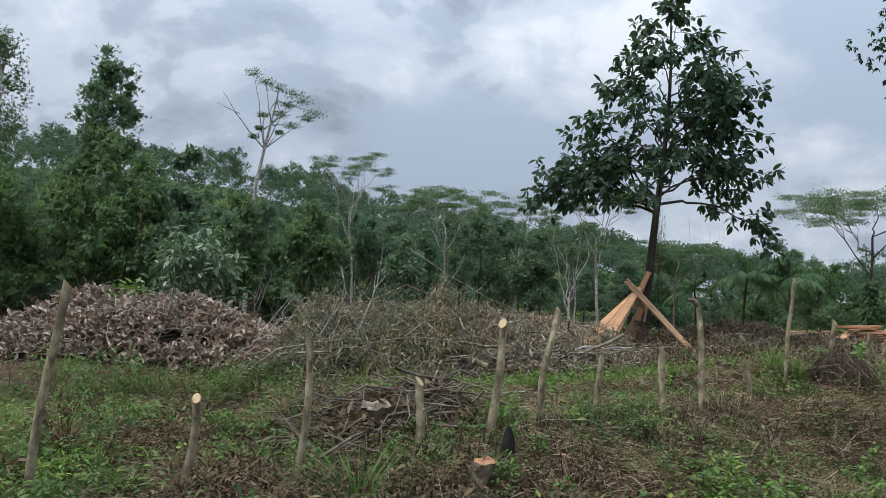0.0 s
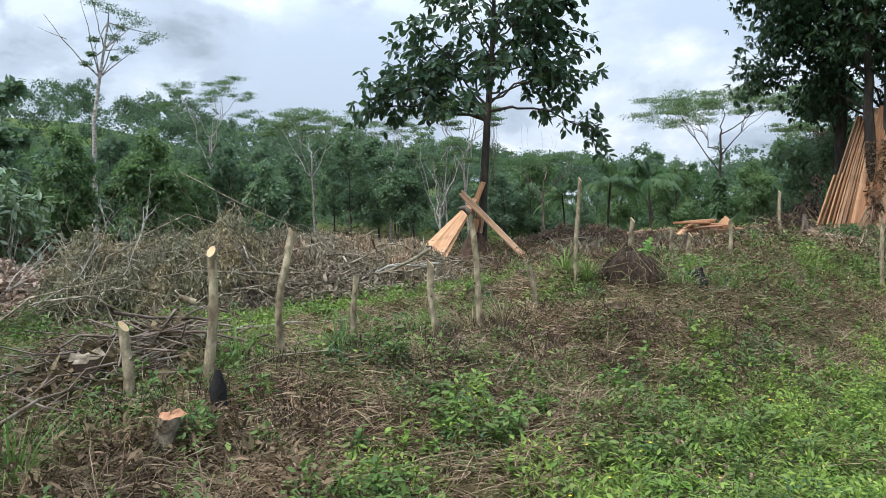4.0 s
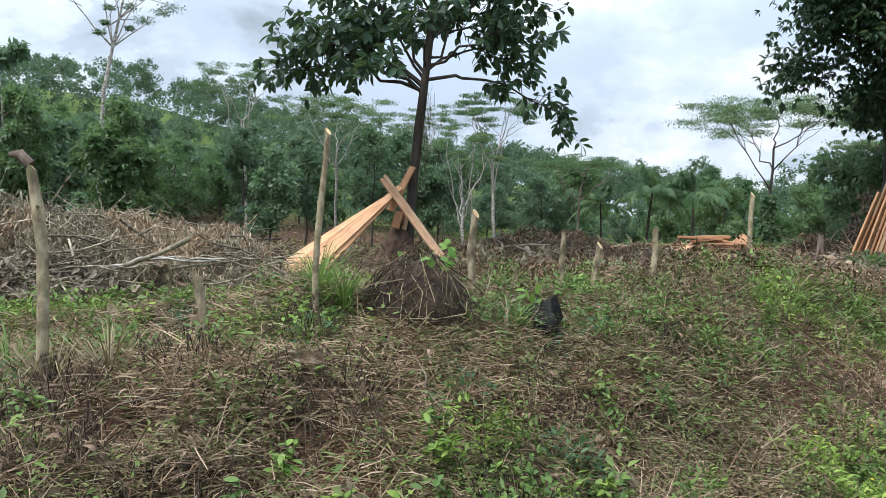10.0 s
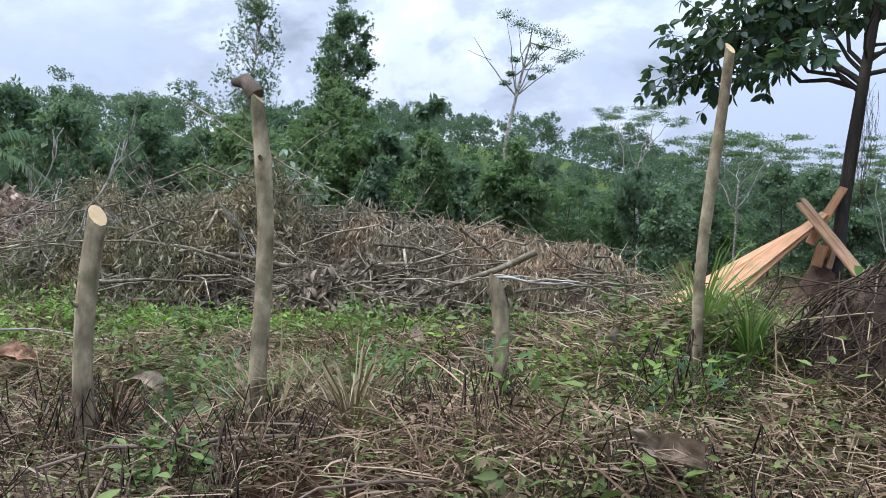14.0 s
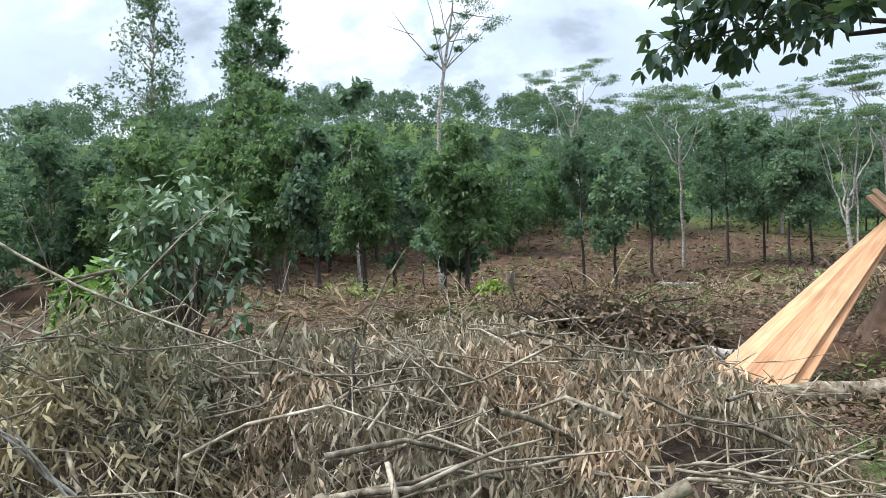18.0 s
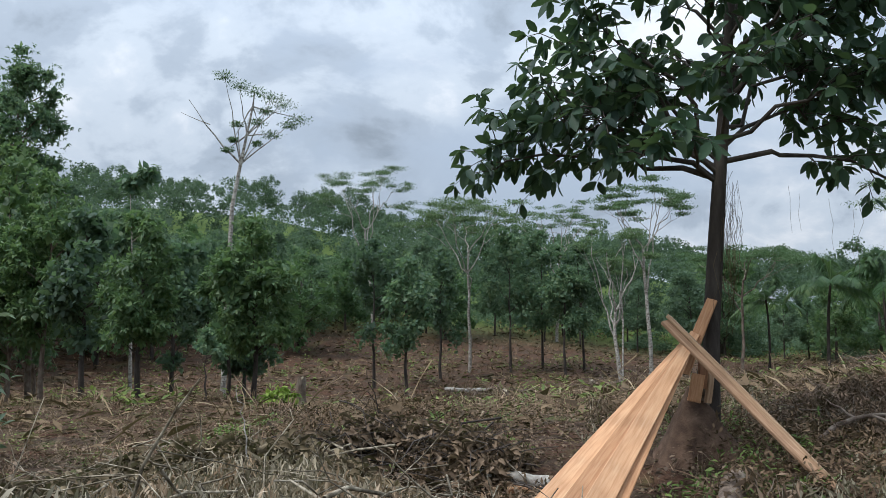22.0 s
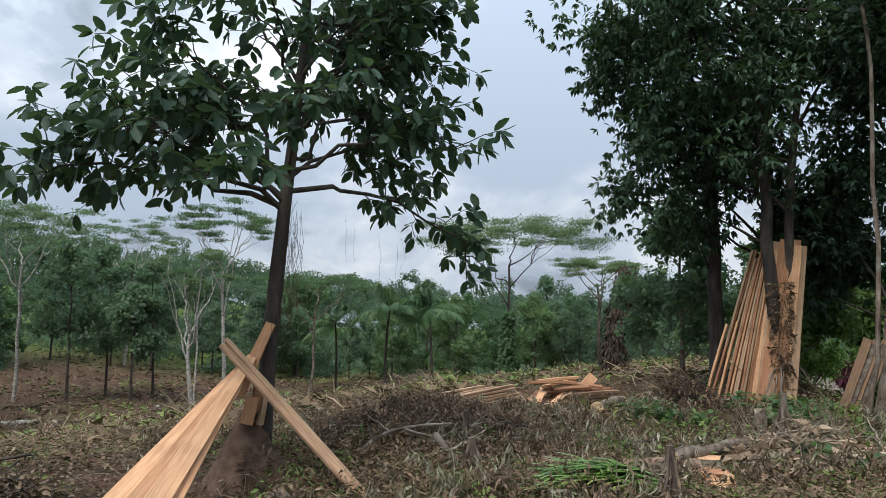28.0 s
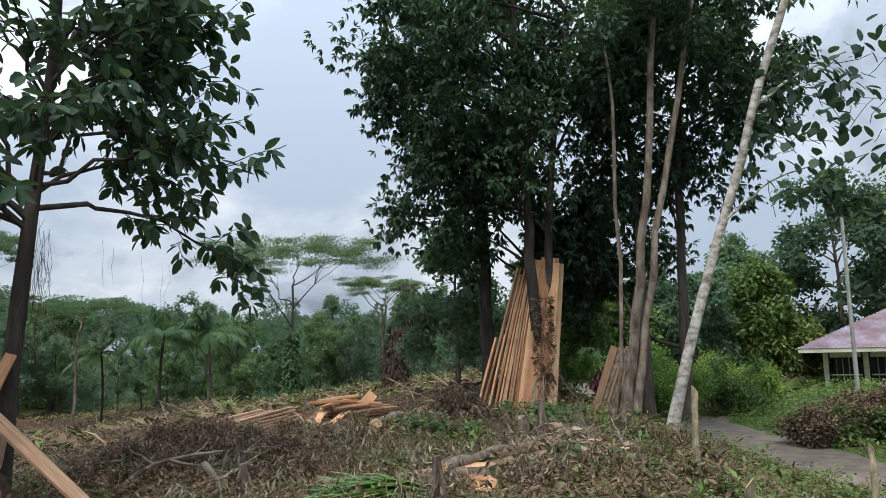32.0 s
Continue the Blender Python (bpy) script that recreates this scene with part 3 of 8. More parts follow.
rs = np.arange(-60, 75, 0.5)
across = np.linspace(-ROAD_HALF, ROAD_HALF, 9)
RS, RA = np.meshgrid(rs, across, indexing="ij")
RN = road_mid(RS) + RA * (1 + 0.06 * np.sin(RS * 1.7) * (np.abs(RA) > 0.9))
RX, RY = FX + RS * UX + RN * UY, FY + RS * UY - RN * UX
RZ = ground_z(RX, RY) + 0.03 - 0.03 * (np.abs(RA) / ROAD_HALF) ** 6
ii = (np.arange(len(rs) - 1)[:, None] * 9 + np.arange(8)[None]).ravel()
road_mesh = raw_mesh("road", np.stack([RX, RY, RZ], -1), np.stack([ii, ii + 9, ii + 10, ii + 1], -1), np.full(len(ii), 4), M["road"], None, True)
tagged(new("road", road_mesh), "narrow worn grey-brown village road", "road", kind="structure")

# ---- trees ----
def leaf_cloud(mass, rng, centres, radii, count, size, shape=KITE, droop=0.35, mat=0, hollow=0.5, flat=1.0):
    """Leaves about each clump's centre, denser towards its skin and hanging outwards."""
    C = np.repeat(np.asarray(centres, float), count, 0)
    Rr = np.repeat(np.asarray(radii, float), count)
    N = len(C)
    d = sphere_dirs(rng, N)
    r = Rr * (hollow + (1 - hollow) * rng.random(N)) * rng.uniform(0.75, 1.12, N)
    P = C + d * r[:, None] * np.array([1, 1, flat])
    way = unit(d * 0.7 + rng.normal(size=(N, 3)) * 0.5 + np.array([0, 0, -droop]))
    face = unit(d * 0.5 + np.array([0, 0, 0.9]) + rng.normal(size=(N, 3)) * 0.35)
    mass.scatter(shape, P, turns(way, face), size * rng.uniform(0.65, 1.3, N), mat)


def crown_cloud(mass, rng, centres, radii, count, size, shape=KITE, flat=1.0):
    """Leaves laid like a skin over each clump's upper side, so that the clumps round off in the light."""
    C, Rr = np.repeat(np.asarray(centres, float), count, 0), np.repeat(np.asarray(radii, float), count)
    N = len(C)
    d = unit(sphere_dirs(rng, N) + np.array([0, 0, 0.3]))
    lump = 0.78 + 0.3 * np.sin(d[:, 0] * 5 + Rr * 40) * np.sin(d[:, 1] * 5 + d[:, 2] * 4)
    P = C + d * (Rr * lump * (0.5 + 0.7 * rng.random(N)))[:, None] * np.array([1, 1, flat])
    face = unit(d + np.array([0, 0, 0.1]) + rng.normal(size=(N, 3)) * 0.75)
    way = unit(np.cross(face, rng.normal(size=(N, 3))) + d * 0.35 + np.array([0, 0, -0.25]))
    mass.scatter(shape, P, turns(way, face), size * rng.uniform(0.6, 1.35, N))


def fill(mass, rng, centres, radii, share=0.7, each=14):
    """Dense inner leaves in a clump's core, so that little light falls through its middle."""
    C, r = np.repeat(np.asarray(centres, float), each, 0), np.repeat(np.asarray(radii, float), each)
    N = len(C)
    P = C + sphere_dirs(rng, N) * (r * share * rng.random(N) ** 0.4)[:, None] * np.array([1, 1, 0.85])
    mass.scatter(KITE, P, turns(rng.normal(size=(N, 3)), rng.normal(size=(N, 3)) + np.array([0, 0, 0.6])), r * rng.uniform(0.35, 0.65, N))


def sprig_cloud(mass, rng, centres, radii, count, size, shape=None, each=7, droop=0.5, flat=0.9):
    """Leaves that radiate in whorls from twig ends on each clump's skin."""
    n = max(1, count // each)
    C, Rr = np.repeat(np.asarray(centres, float), n, 0), np.repeat(np.asarray(radii, float), n)
    d = unit(sphere_dirs(rng, len(C)) + np.array([0, 0, 0.15]))
    tip = C + d * (Rr * (1 - 0.75 * rng.random(len(C)) ** 1.6))[:, None] * np.array([1, 1, flat])
    out = np.repeat(unit(d + rng.normal(size=d.shape) * 0.4), each, 0)
    P, N = np.repeat(tip, each, 0), len(C) * each
    way = unit(out * 0.55 + sphere_dirs(rng, N) * 0.8 + np.array([0, 0, -droop]))
    face = unit(out * 0.4 + np.array([0, 0, 0.9]) + rng.normal(size=(N, 3)) * 0.3)
    mass.scatter(shape or LEAF, P + way * 0.02, turns(way, face), size * rng.uniform(0.6, 1.25, N))


def bend(rng, a, b, n=5, wob=0.08, sag=0.0):
    """Points from a to b along a slightly crooked line that sags."""
    a, b = np.asarray(a, float), np.asarray(b, float)
    t = np.linspace(0, 1, n)[:, None]
    L = np.linalg.norm(b - a)
    off = rng.normal(0, wob * L / n, (n, 3))
    off[0] = off[-1] = 0
    p = a + (b - a) * t + off
    p[:, 2] += sag * L * np.sin(np.pi * t[:, 0])
    return p


def broad_tree(rng, H, R, base=0.35, clumps=16, per=110, leaf=0.42, girth=0.13, mats=("bark_dark", "leaf_forest"), pointed=0.0, shape=KITE, whorl=0, inner=0.42):
    """Meshes of trunk and crown for a broad-leaved tree that stands at the origin."""
    wood, crown = Mass(), Mass()
    lean = rng.normal(0, 0.025, 2) * H
    trunk = np.array([(lean[0] * t * t + rng.normal(0, 0.03), lean[1] * t * t + rng.normal(0, 0.03), H * 0.9 * t - 0.25) for t in np.linspace(0, 1, 8)])
    wood.tube(trunk, girth * np.linspace(1.15, 0.12, 8), 7)
    cz, hz = H * (base + 1) / 2, H * (1 - base) / 2
    centres, radii = [], []
    for i in range(clumps):
        d = sphere_dirs(rng, 1)[0]
        u = rng.uniform(0.5, 1.0)
        taper = 1 - pointed * (d[2] * u + 1) / 2
        c = np.array([d[0] * R * u * taper + lean[0] * 0.6, d[1] * R * u * taper + lean[1] * 0.6, cz + d[2] * hz * u])
        centres.append(c)
        radii.append(R * rng.uniform(0.26, 0.44) * (0.7 + 0.3 * taper))
        if i % 2 == 0 and c[2] > H * (base + 0.12):
            start = np.array([np.interp(c[2] - R * 0.45, trunk[:, 2], trunk[:, j]) for j in range(3)])
            wood.tube(bend(rng, start, c, 4), girth * np.linspace(0.32, 0.06, 4), 5)
    centres.append((lean[0] * 0.8, lean[1] * 0.8, H * 0.93))
    radii.append(R * 0.3 * (1 - 0.4 * pointed))
    if inner:
        fill(crown, rng, centres, radii, inner * 1.2 if whorl else 0.62, 30)
    if whorl:
        sprig_cloud(crown, rng, centres, radii, per, leaf, LEAF, whorl)
    else:
        crown_cloud(crown, rng, centres, radii, per, leaf, shape)
    return wood.mesh("trunk", M[mats[0]], True), crown.mesh("crown", M[mats[1]])


def umbrella_tree(rng, H, R, fork=0.55, pads=9, per=230, girth=0.12, lean=0.0, mats=("bark_pale", "leaf_feather"), leaf=0.34, sparse=0.0):
    """A slender pale tree whose spreading limbs carry flat feathery pads of foliage."""
    wood, crown = Mass(), Mass()
    top = np.array([lean * H, rng.normal(0, 0.02) * H, H * fork])
    t = np.linspace(0, 1, 7)[:, None]
    trunk = np.array([0, 0, -0.3]) + (top + np.array([0, 0, 0.3])) * t + np.c_[np.sin(t * 4 + rng.random() * 6) * 0.018 * H, rng.normal(0, 0.006 * H, (7, 2)) * (t > 0)]
    wood.tube(trunk, girth * np.linspace(1.1, 0.6, 7), 8)
    heads, mains = [], []
    for i in range(5):
        ang = i * 1.2566 + rng.uniform(-0.35, 0.35)
        end = trunk[-1] + np.array([math.cos(ang) * R * 0.5, math.sin(ang) * R * 0.5, H * (1 - fork) * rng.uniform(0.5, 0.75)])
        pts = bend(rng, trunk[-1 - (i % 3)], end, 7, 0.16, -0.04)
        wood.tube(pts, girth * np.linspace(0.45, 0.14, 7), 6)
        mains.append((ang, pts))
    for i in range(pads):
        ang = i * 2.4 + rng.uniform(-0.3, 0.3)
        u = 0.25 + 0.75 * math.sqrt((i + 0.5) / pads)
        end = trunk[-1] + np.array([math.cos(ang) * R * u * 0.85, math.sin(ang) * R * u * 0.85, H * (1 - fork) * (1.0 - 0.42 * u * u - rng.uniform(0, 0.18))])
        near = min(mains, key=lambda m: -math.cos(m[0] - ang))[1]
        pts = bend(rng, near[int(rng.integers(3, 7))], end, 6, 0.12, 0.0)
        wood.tube(pts, girth * np.linspace(0.2, 0.05, 6), 5)
        for k in range(3):
            tip = end + np.array([rng.uniform(-1, 1) * R * 0.3, rng.uniform(-1, 1) * R * 0.3, rng.uniform(0.0, 0.06) * H])
            wood.tube(bend(rng, pts[3 + k % 3], tip, 4, 0.05), girth * np.linspace(0.09, 0.025, 4), 4)
            if rng.random() >= sparse:
                heads.append(tip)
        if rng.random() >= sparse * 0.5:
            heads.append(end)
    n = max(30, int(per * 2.2 * pads / max(1, len(heads))))
    leaf_cloud(crown, rng, heads, [R * rng.uniform(0.18, 0.3) for _ in heads], int(n * 2.1), leaf * 0.5, SLIM, 0.05, 0, 0.1, 0.1)
    return wood.mesh("trunk", M[mats[0]], True), crown.mesh("crown", M[mats[1]])


def palm_tree(rng, H, spread, fronds=17):
    wood = Mass()
    t = np.linspace(0, 1, 9)
    pts = np.c_[0.05 * H * t * t, 0.02 * H * np.sin(3 * t), H * t - 0.2]
    wood.tube(pts, 0.1 * np.linspace(1.35, 0.8, 9), 8, 0, None, 0.04, rng)
    leaves = []
    for i in range(fronds):
        m = Mass()
        ang, rise = i * 2.399, (-0.2, 1.7, 0.7, 1.2, 0.2)[i % 5] + rng.uniform(-0.15, 0.15)
        out = np.array([math.cos(ang), math.sin(ang), 0])
        L = spread * rng.uniform(0.85, 1.1)
        u = np.linspace(0, 1, 9)
        mid = pts[-1] + out * (L * np.sin(u * 1.45)[:, None] / 1.0) * math.cos(rise * 0.7) + np.c_[0 * u, 0 * u, L * (rise * 0.85 * u - (0.5 + 0.25 * rise) * u**2.2)]
        m.tube(mid, 0.03 * np.linspace(1, 0.2, 9), 4)
        k = np.repeat(np.linspace(0.12, 0.99, 34), 2)
        P = np.stack([np.interp(k, u, mid[:, j]) for j in range(3)], -1)
        side = np.tile([1.0, -1.0], 34)[:, None] * np.cross(out, (0, 0, 1))
        way = unit(side + out * 0.6 + np.array([0, 0, -0.85]) + rng.normal(0, 0.1, (68, 3)))
        m.scatter(BLADE, P, turns(way, np.tile((0, 0, 1.0), (68, 1))), np.c_[np.full(68, 0.1), spread * 0.3 * np.sin(np.clip(k * 3.0, 0.4, 2.9)) + 0.1, np.full(68, 0.5)])
        leaves.append(m.mesh("frond", M["leaf_mid"]))
    return wood.mesh("trunk", M["bark_dark"], True), leaves


def plant_tree(name, label, meshes, x, y, turn=0.0, size=1.0, group="", sink=0.1, z=None, category="tree"):
    ob = thing(name, label, category, (x, y, (gz(x, y) if z is None else z) - sink), group)
    ob.rotation_euler = (0, 0, turn)
    ob.scale = (size, size, size)
    part("trunk", meshes[0], ob)
    if isinstance(meshes[1], list):
        for f in meshes[1]:
            part("frond", f, ob)
    else:
        part("crown", meshes[1], ob)
    return ob


# The wood round the clearing: a few kinds, repeated.
rng = np.random.default_rng(11)
kinds = []
for i in range(7):
    H = (9.5, 11.5, 8.5, 12.5, 10.5, 7.5, 13.5)[i]
    kinds.append((H, broad_tree(rng, H, H * (0.34, 0.3, 0.37, 0.28, 0.34, 0.4, 0.26)[i], (0.16, 0.24, 0.12, 0.26, 0.14, 0.08, 0.28)[i], 30, 210, 0.155, 0.14, ("bark_dark", ("leaf_far", "leaf_forest", "leaf_mid")[i % 3]), (0.2, 0.5, 0.1, 0.6, 0.3, 0.0, 0.5)[i])))
first = {}
spots = []
for az, d0, d1, n in ((-72, 60, 92, 15), (-60, 54, 90, 18), (-49, 54, 86, 18), (-38, 54, 84, 18), (-28, 58, 90, 16), (-19, 64, 94, 17), (-9, 72, 100, 17), (1, 74, 104, 17), (11, 74, 104, 17), (21, 70, 104, 17), (31, 64, 98, 17), (41, 56, 92, 17), (50, 44, 84, 14), (59, 40, 76, 9)):
    for _ in range(int(n * 0.8)):
        for _try in range(12):
            a, d = radians(az + rng.uniform(-5.5, 5.5)), d0 + (d1 - d0) * rng.random() ** 1.3
            x, y = CX + d * math.sin(a), CY + d * math.cos(a)
            if all((x - u) ** 2 + (y - v) ** 2 > 9 for u, v in spots):
                break
        spots.append((x, y))
for x, y in spots:
    az, d = math.degrees(math.atan2(x - CX, y - CY)), math.hypot(x - CX, y - CY)
    # the wood stands high on the left and sinks to a low line on the right
    high = skyline(az) * float(np.interp(az, (0, 15), (0.74, 1.0))) * (0.72 + 0.45 * float(bumps(az + 200, 7.0, 2.6, 17)))
    k = rng.integers(len(kinds))
    H, meshes = kinds[k]
    room = d * math.tan(radians(high)) + 1.7 - gz(x, y)
    size = float(np.clip(room * (rng.uniform(0.55, 1.0) if rng.random() < 0.9 else 1.22) / H, 0.36, 1.35))
    turn = rng.uniform(0, 6.28)
    if k not in first:
        first[k] = plant_tree("forest_tree", "dense green broad-leaved tree at the edge of the wood", meshes, x, y, turn, size, "trees of the wood")
    else:
        c = copy_thing(first[k], Matrix.Translation((x, y, gz(x, y) - 0.1)) @ Matrix.Rotation(turn, 4, "Z"))
        c.scale = (size * rng.uniform(0.9, 1.25), size * rng.uniform(0.9, 1.25), size)

# The wooded hill behind, too far to tell the trees apart.
hill = Mass()
rng = np.random.default_rng(12)
cs, rr = [], []
for _ in range(820):
    a, d = radians(rng.uniform(-82, 64)), 92 + 112 * rng.random() ** 0.9
    x, y = CX + d * math.sin(a), CY + d * math.cos(a)
    h = rng.uniform(6, 10) if rng.random() < 0.94 else rng.uniform(10, 13)
    wide = rng.uniform(2.2, 3.6)
    for v in rng.uniform(0.8, 1.15, (15, 1)) * unit(rng.normal(size=(15, 3)) + np.array([-math.sin(a), -math.cos(a), 1.0]) * 0.6):
        cs.append((x + v[0] * wide, y + v[1] * wide, gz(x, y) + h * 0.62 + v[2] * h * 0.34))
        rr.append(wide * rng.uniform(0.26, 0.42))
fill(hill, rng, cs, rr, 0.6, 7)
crown_cloud(hill, rng, cs, rr, 38, 0.4)
tagged(new("hill_woods", hill.mesh("hill_woods", M["leaf_far"])), "dense dark green woods covering a low hill", "woods", kind="stuff")

# Undergrowth at the foot of the wood.
under = Mass()
cs, rr = [], []
for _ in range(900):
    az = rng.uniform(-76, 62)
    a = radians(az)
    edge = np.interp(az, (-76, -49, -38, -19, -9, 21, 41, 59, 62), (64, 60, 60, 68, 78, 76, 60, 46, 46))
    d = edge + rng.uniform(1, 30)
    x, y = CX + d * math.sin(a), CY + d * math.cos(a)
    tall = rng.random() ** 1.4
    for k in range(5):
        cs.append((x + rng.normal(0, 0.8), y + rng.normal(0, 0.8), gz(x, y) + 0.3 + 3.8 * tall * rng.uniform(0.4, 1.0)))
        rr.append(rng.uniform(0.5, 0.95))
fill(under, rng, cs, rr, 0.55, 7)
crown_cloud(under, rng, cs, rr, 38, 0.24)
tagged(new("undergrowth", under.mesh("undergrowth", M["leaf_far"])), "tangled green undergrowth at the foot of the wood", "undergrowth", kind="stuff")

# Trees that stand out from the wood.
rng = np.random.default_rng(21)
g = "slender trees in the clearing"
plant_tree("tall_slim_tree", "tall slim tree with a thin pointed crown", broad_tree(rng, 17.2, 2.3, 0.48, 74, 150, 0.14, 0.13, ("bark_pale", "leaf_feather"), 0.6, whorl=7, inner=0), -28.6, 20.0)
plant_tree("round_top_tree", "tall tree with a dense round tuft of crown", broad_tree(rng, 15.6, 1.9, 0.58, 62, 190, 0.15, 0.13, ("bark_brown", "leaf_forest"), 0.4, whorl=7, inner=0.2), -22.3, 20.8)
plant_tree("leafy_tree", "leafy green tree with many upright stems", broad_tree(rng, 11.4, 3.0, 0.18, 48, 260, 0.22, 0.1, ("bark_brown", "leaf_mid"), 0.3, whorl=6), -22.0, 19.0)
plant_tree("leafy_tree", "leafy green tree with many upright stems", broad_tree(rng, 9.0, 2.5, 0.2, 40, 240, 0.22, 0.1, ("bark_brown", "leaf_mid"), 0.3, whorl=6), -19.5, 17.2)
plant_tree("leafy_tree", "leafy green tree with many upright stems", broad_tree(rng, 9.4, 2.9, 0.18, 44, 240, 0.22, 0.1, ("bark_brown", "leaf_mid"), 0.2, whorl=6), -27.5, 18.0)
for x, y, H in ((-30.5, 24.0, 10.2), (-24.5, 24.5, 9.8), (-35.0, 19.5, 10.0), (-33.0, 13.0, 8.6), (-40.0, 14.5, 10.5), (-37.0, 26.0, 10.5)):
    plant_tree("leafy_tree", "leafy green tree with many upright stems", broad_tree(rng, H, 2.9, 0.2, 34, 200, 0.26, 0.1, ("bark_brown", "leaf_forest"), 0.25, whorl=6), x, y)
plant_tree("open_tree", "thin tree with a few broad tufts of leaves", broad_tree(rng, 12.2, 1.7, 0.62, 7, 85, 0.5, 0.1, ("bark_pale", "leaf_forest"), 0.2), -21.0, 27.0)
plant_tree("young_tree", "young pointed green tree in the clearing", broad_tree(rng, 5.9, 1.35, 0.22, 30, 190, 0.19, 0.085, ("bark_dark", "leaf_mid"), 0.65, whorl=6), -13.3, 12.0)
plant_tree("young_tree", "young round green tree in the clearing", broad_tree(rng, 6.4, 1.75, 0.2, 38, 210, 0.19, 0.09, ("bark_dark", "leaf_mid"), 0.3, whorl=6), -10.6, 14.6)
plant_tree("young_tree", "young green tree in the clearing", broad_tree(rng, 5.2, 1.2, 0.25, 20, 190, 0.19, 0.07, ("bark_dark", "leaf_mid"), 0.3, whorl=6), -11.9, 15.8)
plant_tree("sapling", "small thin sapling in the clearing", broad_tree(rng, 2.1, 0.5, 0.45, 6, 60, 0.17, 0.04, ("bark_dark", "leaf_forest"), 0.2), -11.0, 11.4)
for x, y, H in ((-16.8, 15.2, 6.8), (-16.0, 20.5, 7.2), (-13.5, 22.0, 6.0), (-8.0, 33.0, 8.2), (-10.5, 37.0, 9.6), (-6.8, 42.0, 9.2), (-2.0, 46.5, 10.4), (0.5, 50.0, 11.2), (3.4, 47.0, 10.0), (1.8, 44.5, 8.0)):
    plant_tree("clearing_tree", "slim leafy tree still standing in the clearing", broad_tree(rng, H, H * 0.24, 0.28, 18, 150, 0.27, 0.1, ("bark_dark", "leaf_forest"), 0.3), x, y, group=g)

u = "flat-topped feathery trees"
fl = "tall pale tree with a flat feathery crown"
lop = thing("feathery_tree", "tall thin pale tree with a lopsided sparse crown", "tree", on_z := (-18.2, 32.1, gz(-18.2, 32.1)), u)
o = np.array(on_z)
wood, crown = Mass(), Mass()
stem = np.array([(-18.2, 32.1, o[2] - 0.2), (-18.0, 32.2, 4.0), (-17.9, 32.25, 7.3), (-17.5, 32.4, 9.8), (-17.2, 32.5, 11.5), (-16.9, 32.6, 13.2), (-16.8, 32.6, 14.1)]) - o
wood.tube(stem, np.linspace(0.17, 0.03, 7), 8)
wood.tube(bend(rng, stem[3], np.array([-20.24, 31.4, 13.4]) - o, 7, 0.06, -0.04), np.linspace(0.07, 0.012, 7), 5)
wood.tube(bend(rng, np.array([-19.1, 31.8, 12.0]) - o, np.array([-20.6, 31.3, 12.6]) - o, 4, 0.06), np.linspace(0.03, 0.01, 4), 4)
heads = []
for k, (x, y, z, r) in enumerate(((-18.4, 32.0, 14.9, 0.7), (-17.6, 32.3, 14.4, 0.7), (-16.8, 32.6, 14.1, 0.8), (-15.9, 32.9, 13.8, 0.8), (-15.3, 33.1, 13.4, 0.9), (-14.4, 33.4, 12.6, 0.8), (-14.9, 33.2, 12.2, 0.6), (-15.9, 32.9, 11.6, 0.7), (-16.6, 32.7, 12.3, 0.6), (-17.7, 32.3, 12.1, 0.4), (-18.2, 32.1, 10.6, 0.35), (-17.9, 32.2, 11.2, 0.3), (-16.6, 32.6, 11.0, 0.3), (-16.2, 32.8, 13.0, 0.6))):
    wood.tube(bend(rng, stem[3 + k % 3], np.array([x, y, z]) - o, 6, 0.06), np.linspace(0.05, 0.01, 6), 5)
    heads.append((np.array([x, y, z]) - o, r))
leaf_cloud(crown, rng, [h for h, _ in heads], [r * 1.15 for _, r in heads], 240, 0.16, SLIM, 0.1, 0, 0.1, 0.3)
part("trunk", wood.mesh("trunk", M["bark_pale"], True), lop)
part("crown", crown.mesh("crown", M["leaf_feather"]), lop)
plant_tree("feathery_tree", fl, umbrella_tree(rng, 15.8, 4.8, 0.66, 10, 230, 0.15, -0.02), -14.6, 59.5, 0.5, 1.0, u)
plant_tree("feathery_tree", fl, umbrella_tree(rng, 13.2, 4.9, 0.68, 14, 230, 0.13, 0.02), -4.95, 46.5, 2.0, 1.0, u)
plant_tree("feathery_tree", fl, umbrella_tree(rng, 13.5, 3.6, 0.66, 11, 200, 0.14, -0.01), 6.9, 41.3, 2.4, 1.0, u)
plant_tree("feathery_tree", "forked pale tree with thin bare limbs", umbrella_tree(rng, 11.0, 3.0, 0.42, 8, 110, 0.15, 0.02, sparse=0.3), 4.6, 39.0, 0.2, 1.0, u)
plant_tree("feathery_tree", "thin pale tree with a small crown", umbrella_tree(rng, 8.5, 1.6, 0.7, 6, 90, 0.07), 5.4, 41.8, 0.8, 1.0, u)
plant_tree("feathery_tree", fl, umbrella_tree(rng, 9.2, 4.8, 0.74, 12, 230, 0.12, 0.01, ("bark_brown", "leaf_feather")), 15.0, 47.8, 1.0, 1.0, u)
plant_tree("feathery_tree", fl, umbrella_tree(rng, 10.7, 6.6, 0.72, 20, 260, 0.12, 0.02, ("bark_dark", "leaf_feather")), 24.6, 34.8, 0.3, 1.0, u)
plant_tree("feathery_tree", fl, umbrella_tree(rng, 8.6, 3.8, 0.74, 10, 220, 0.14, 0.03, ("bark_brown", "leaf_feather")), 34.6, 37.5, 1.6, 1.0, u)
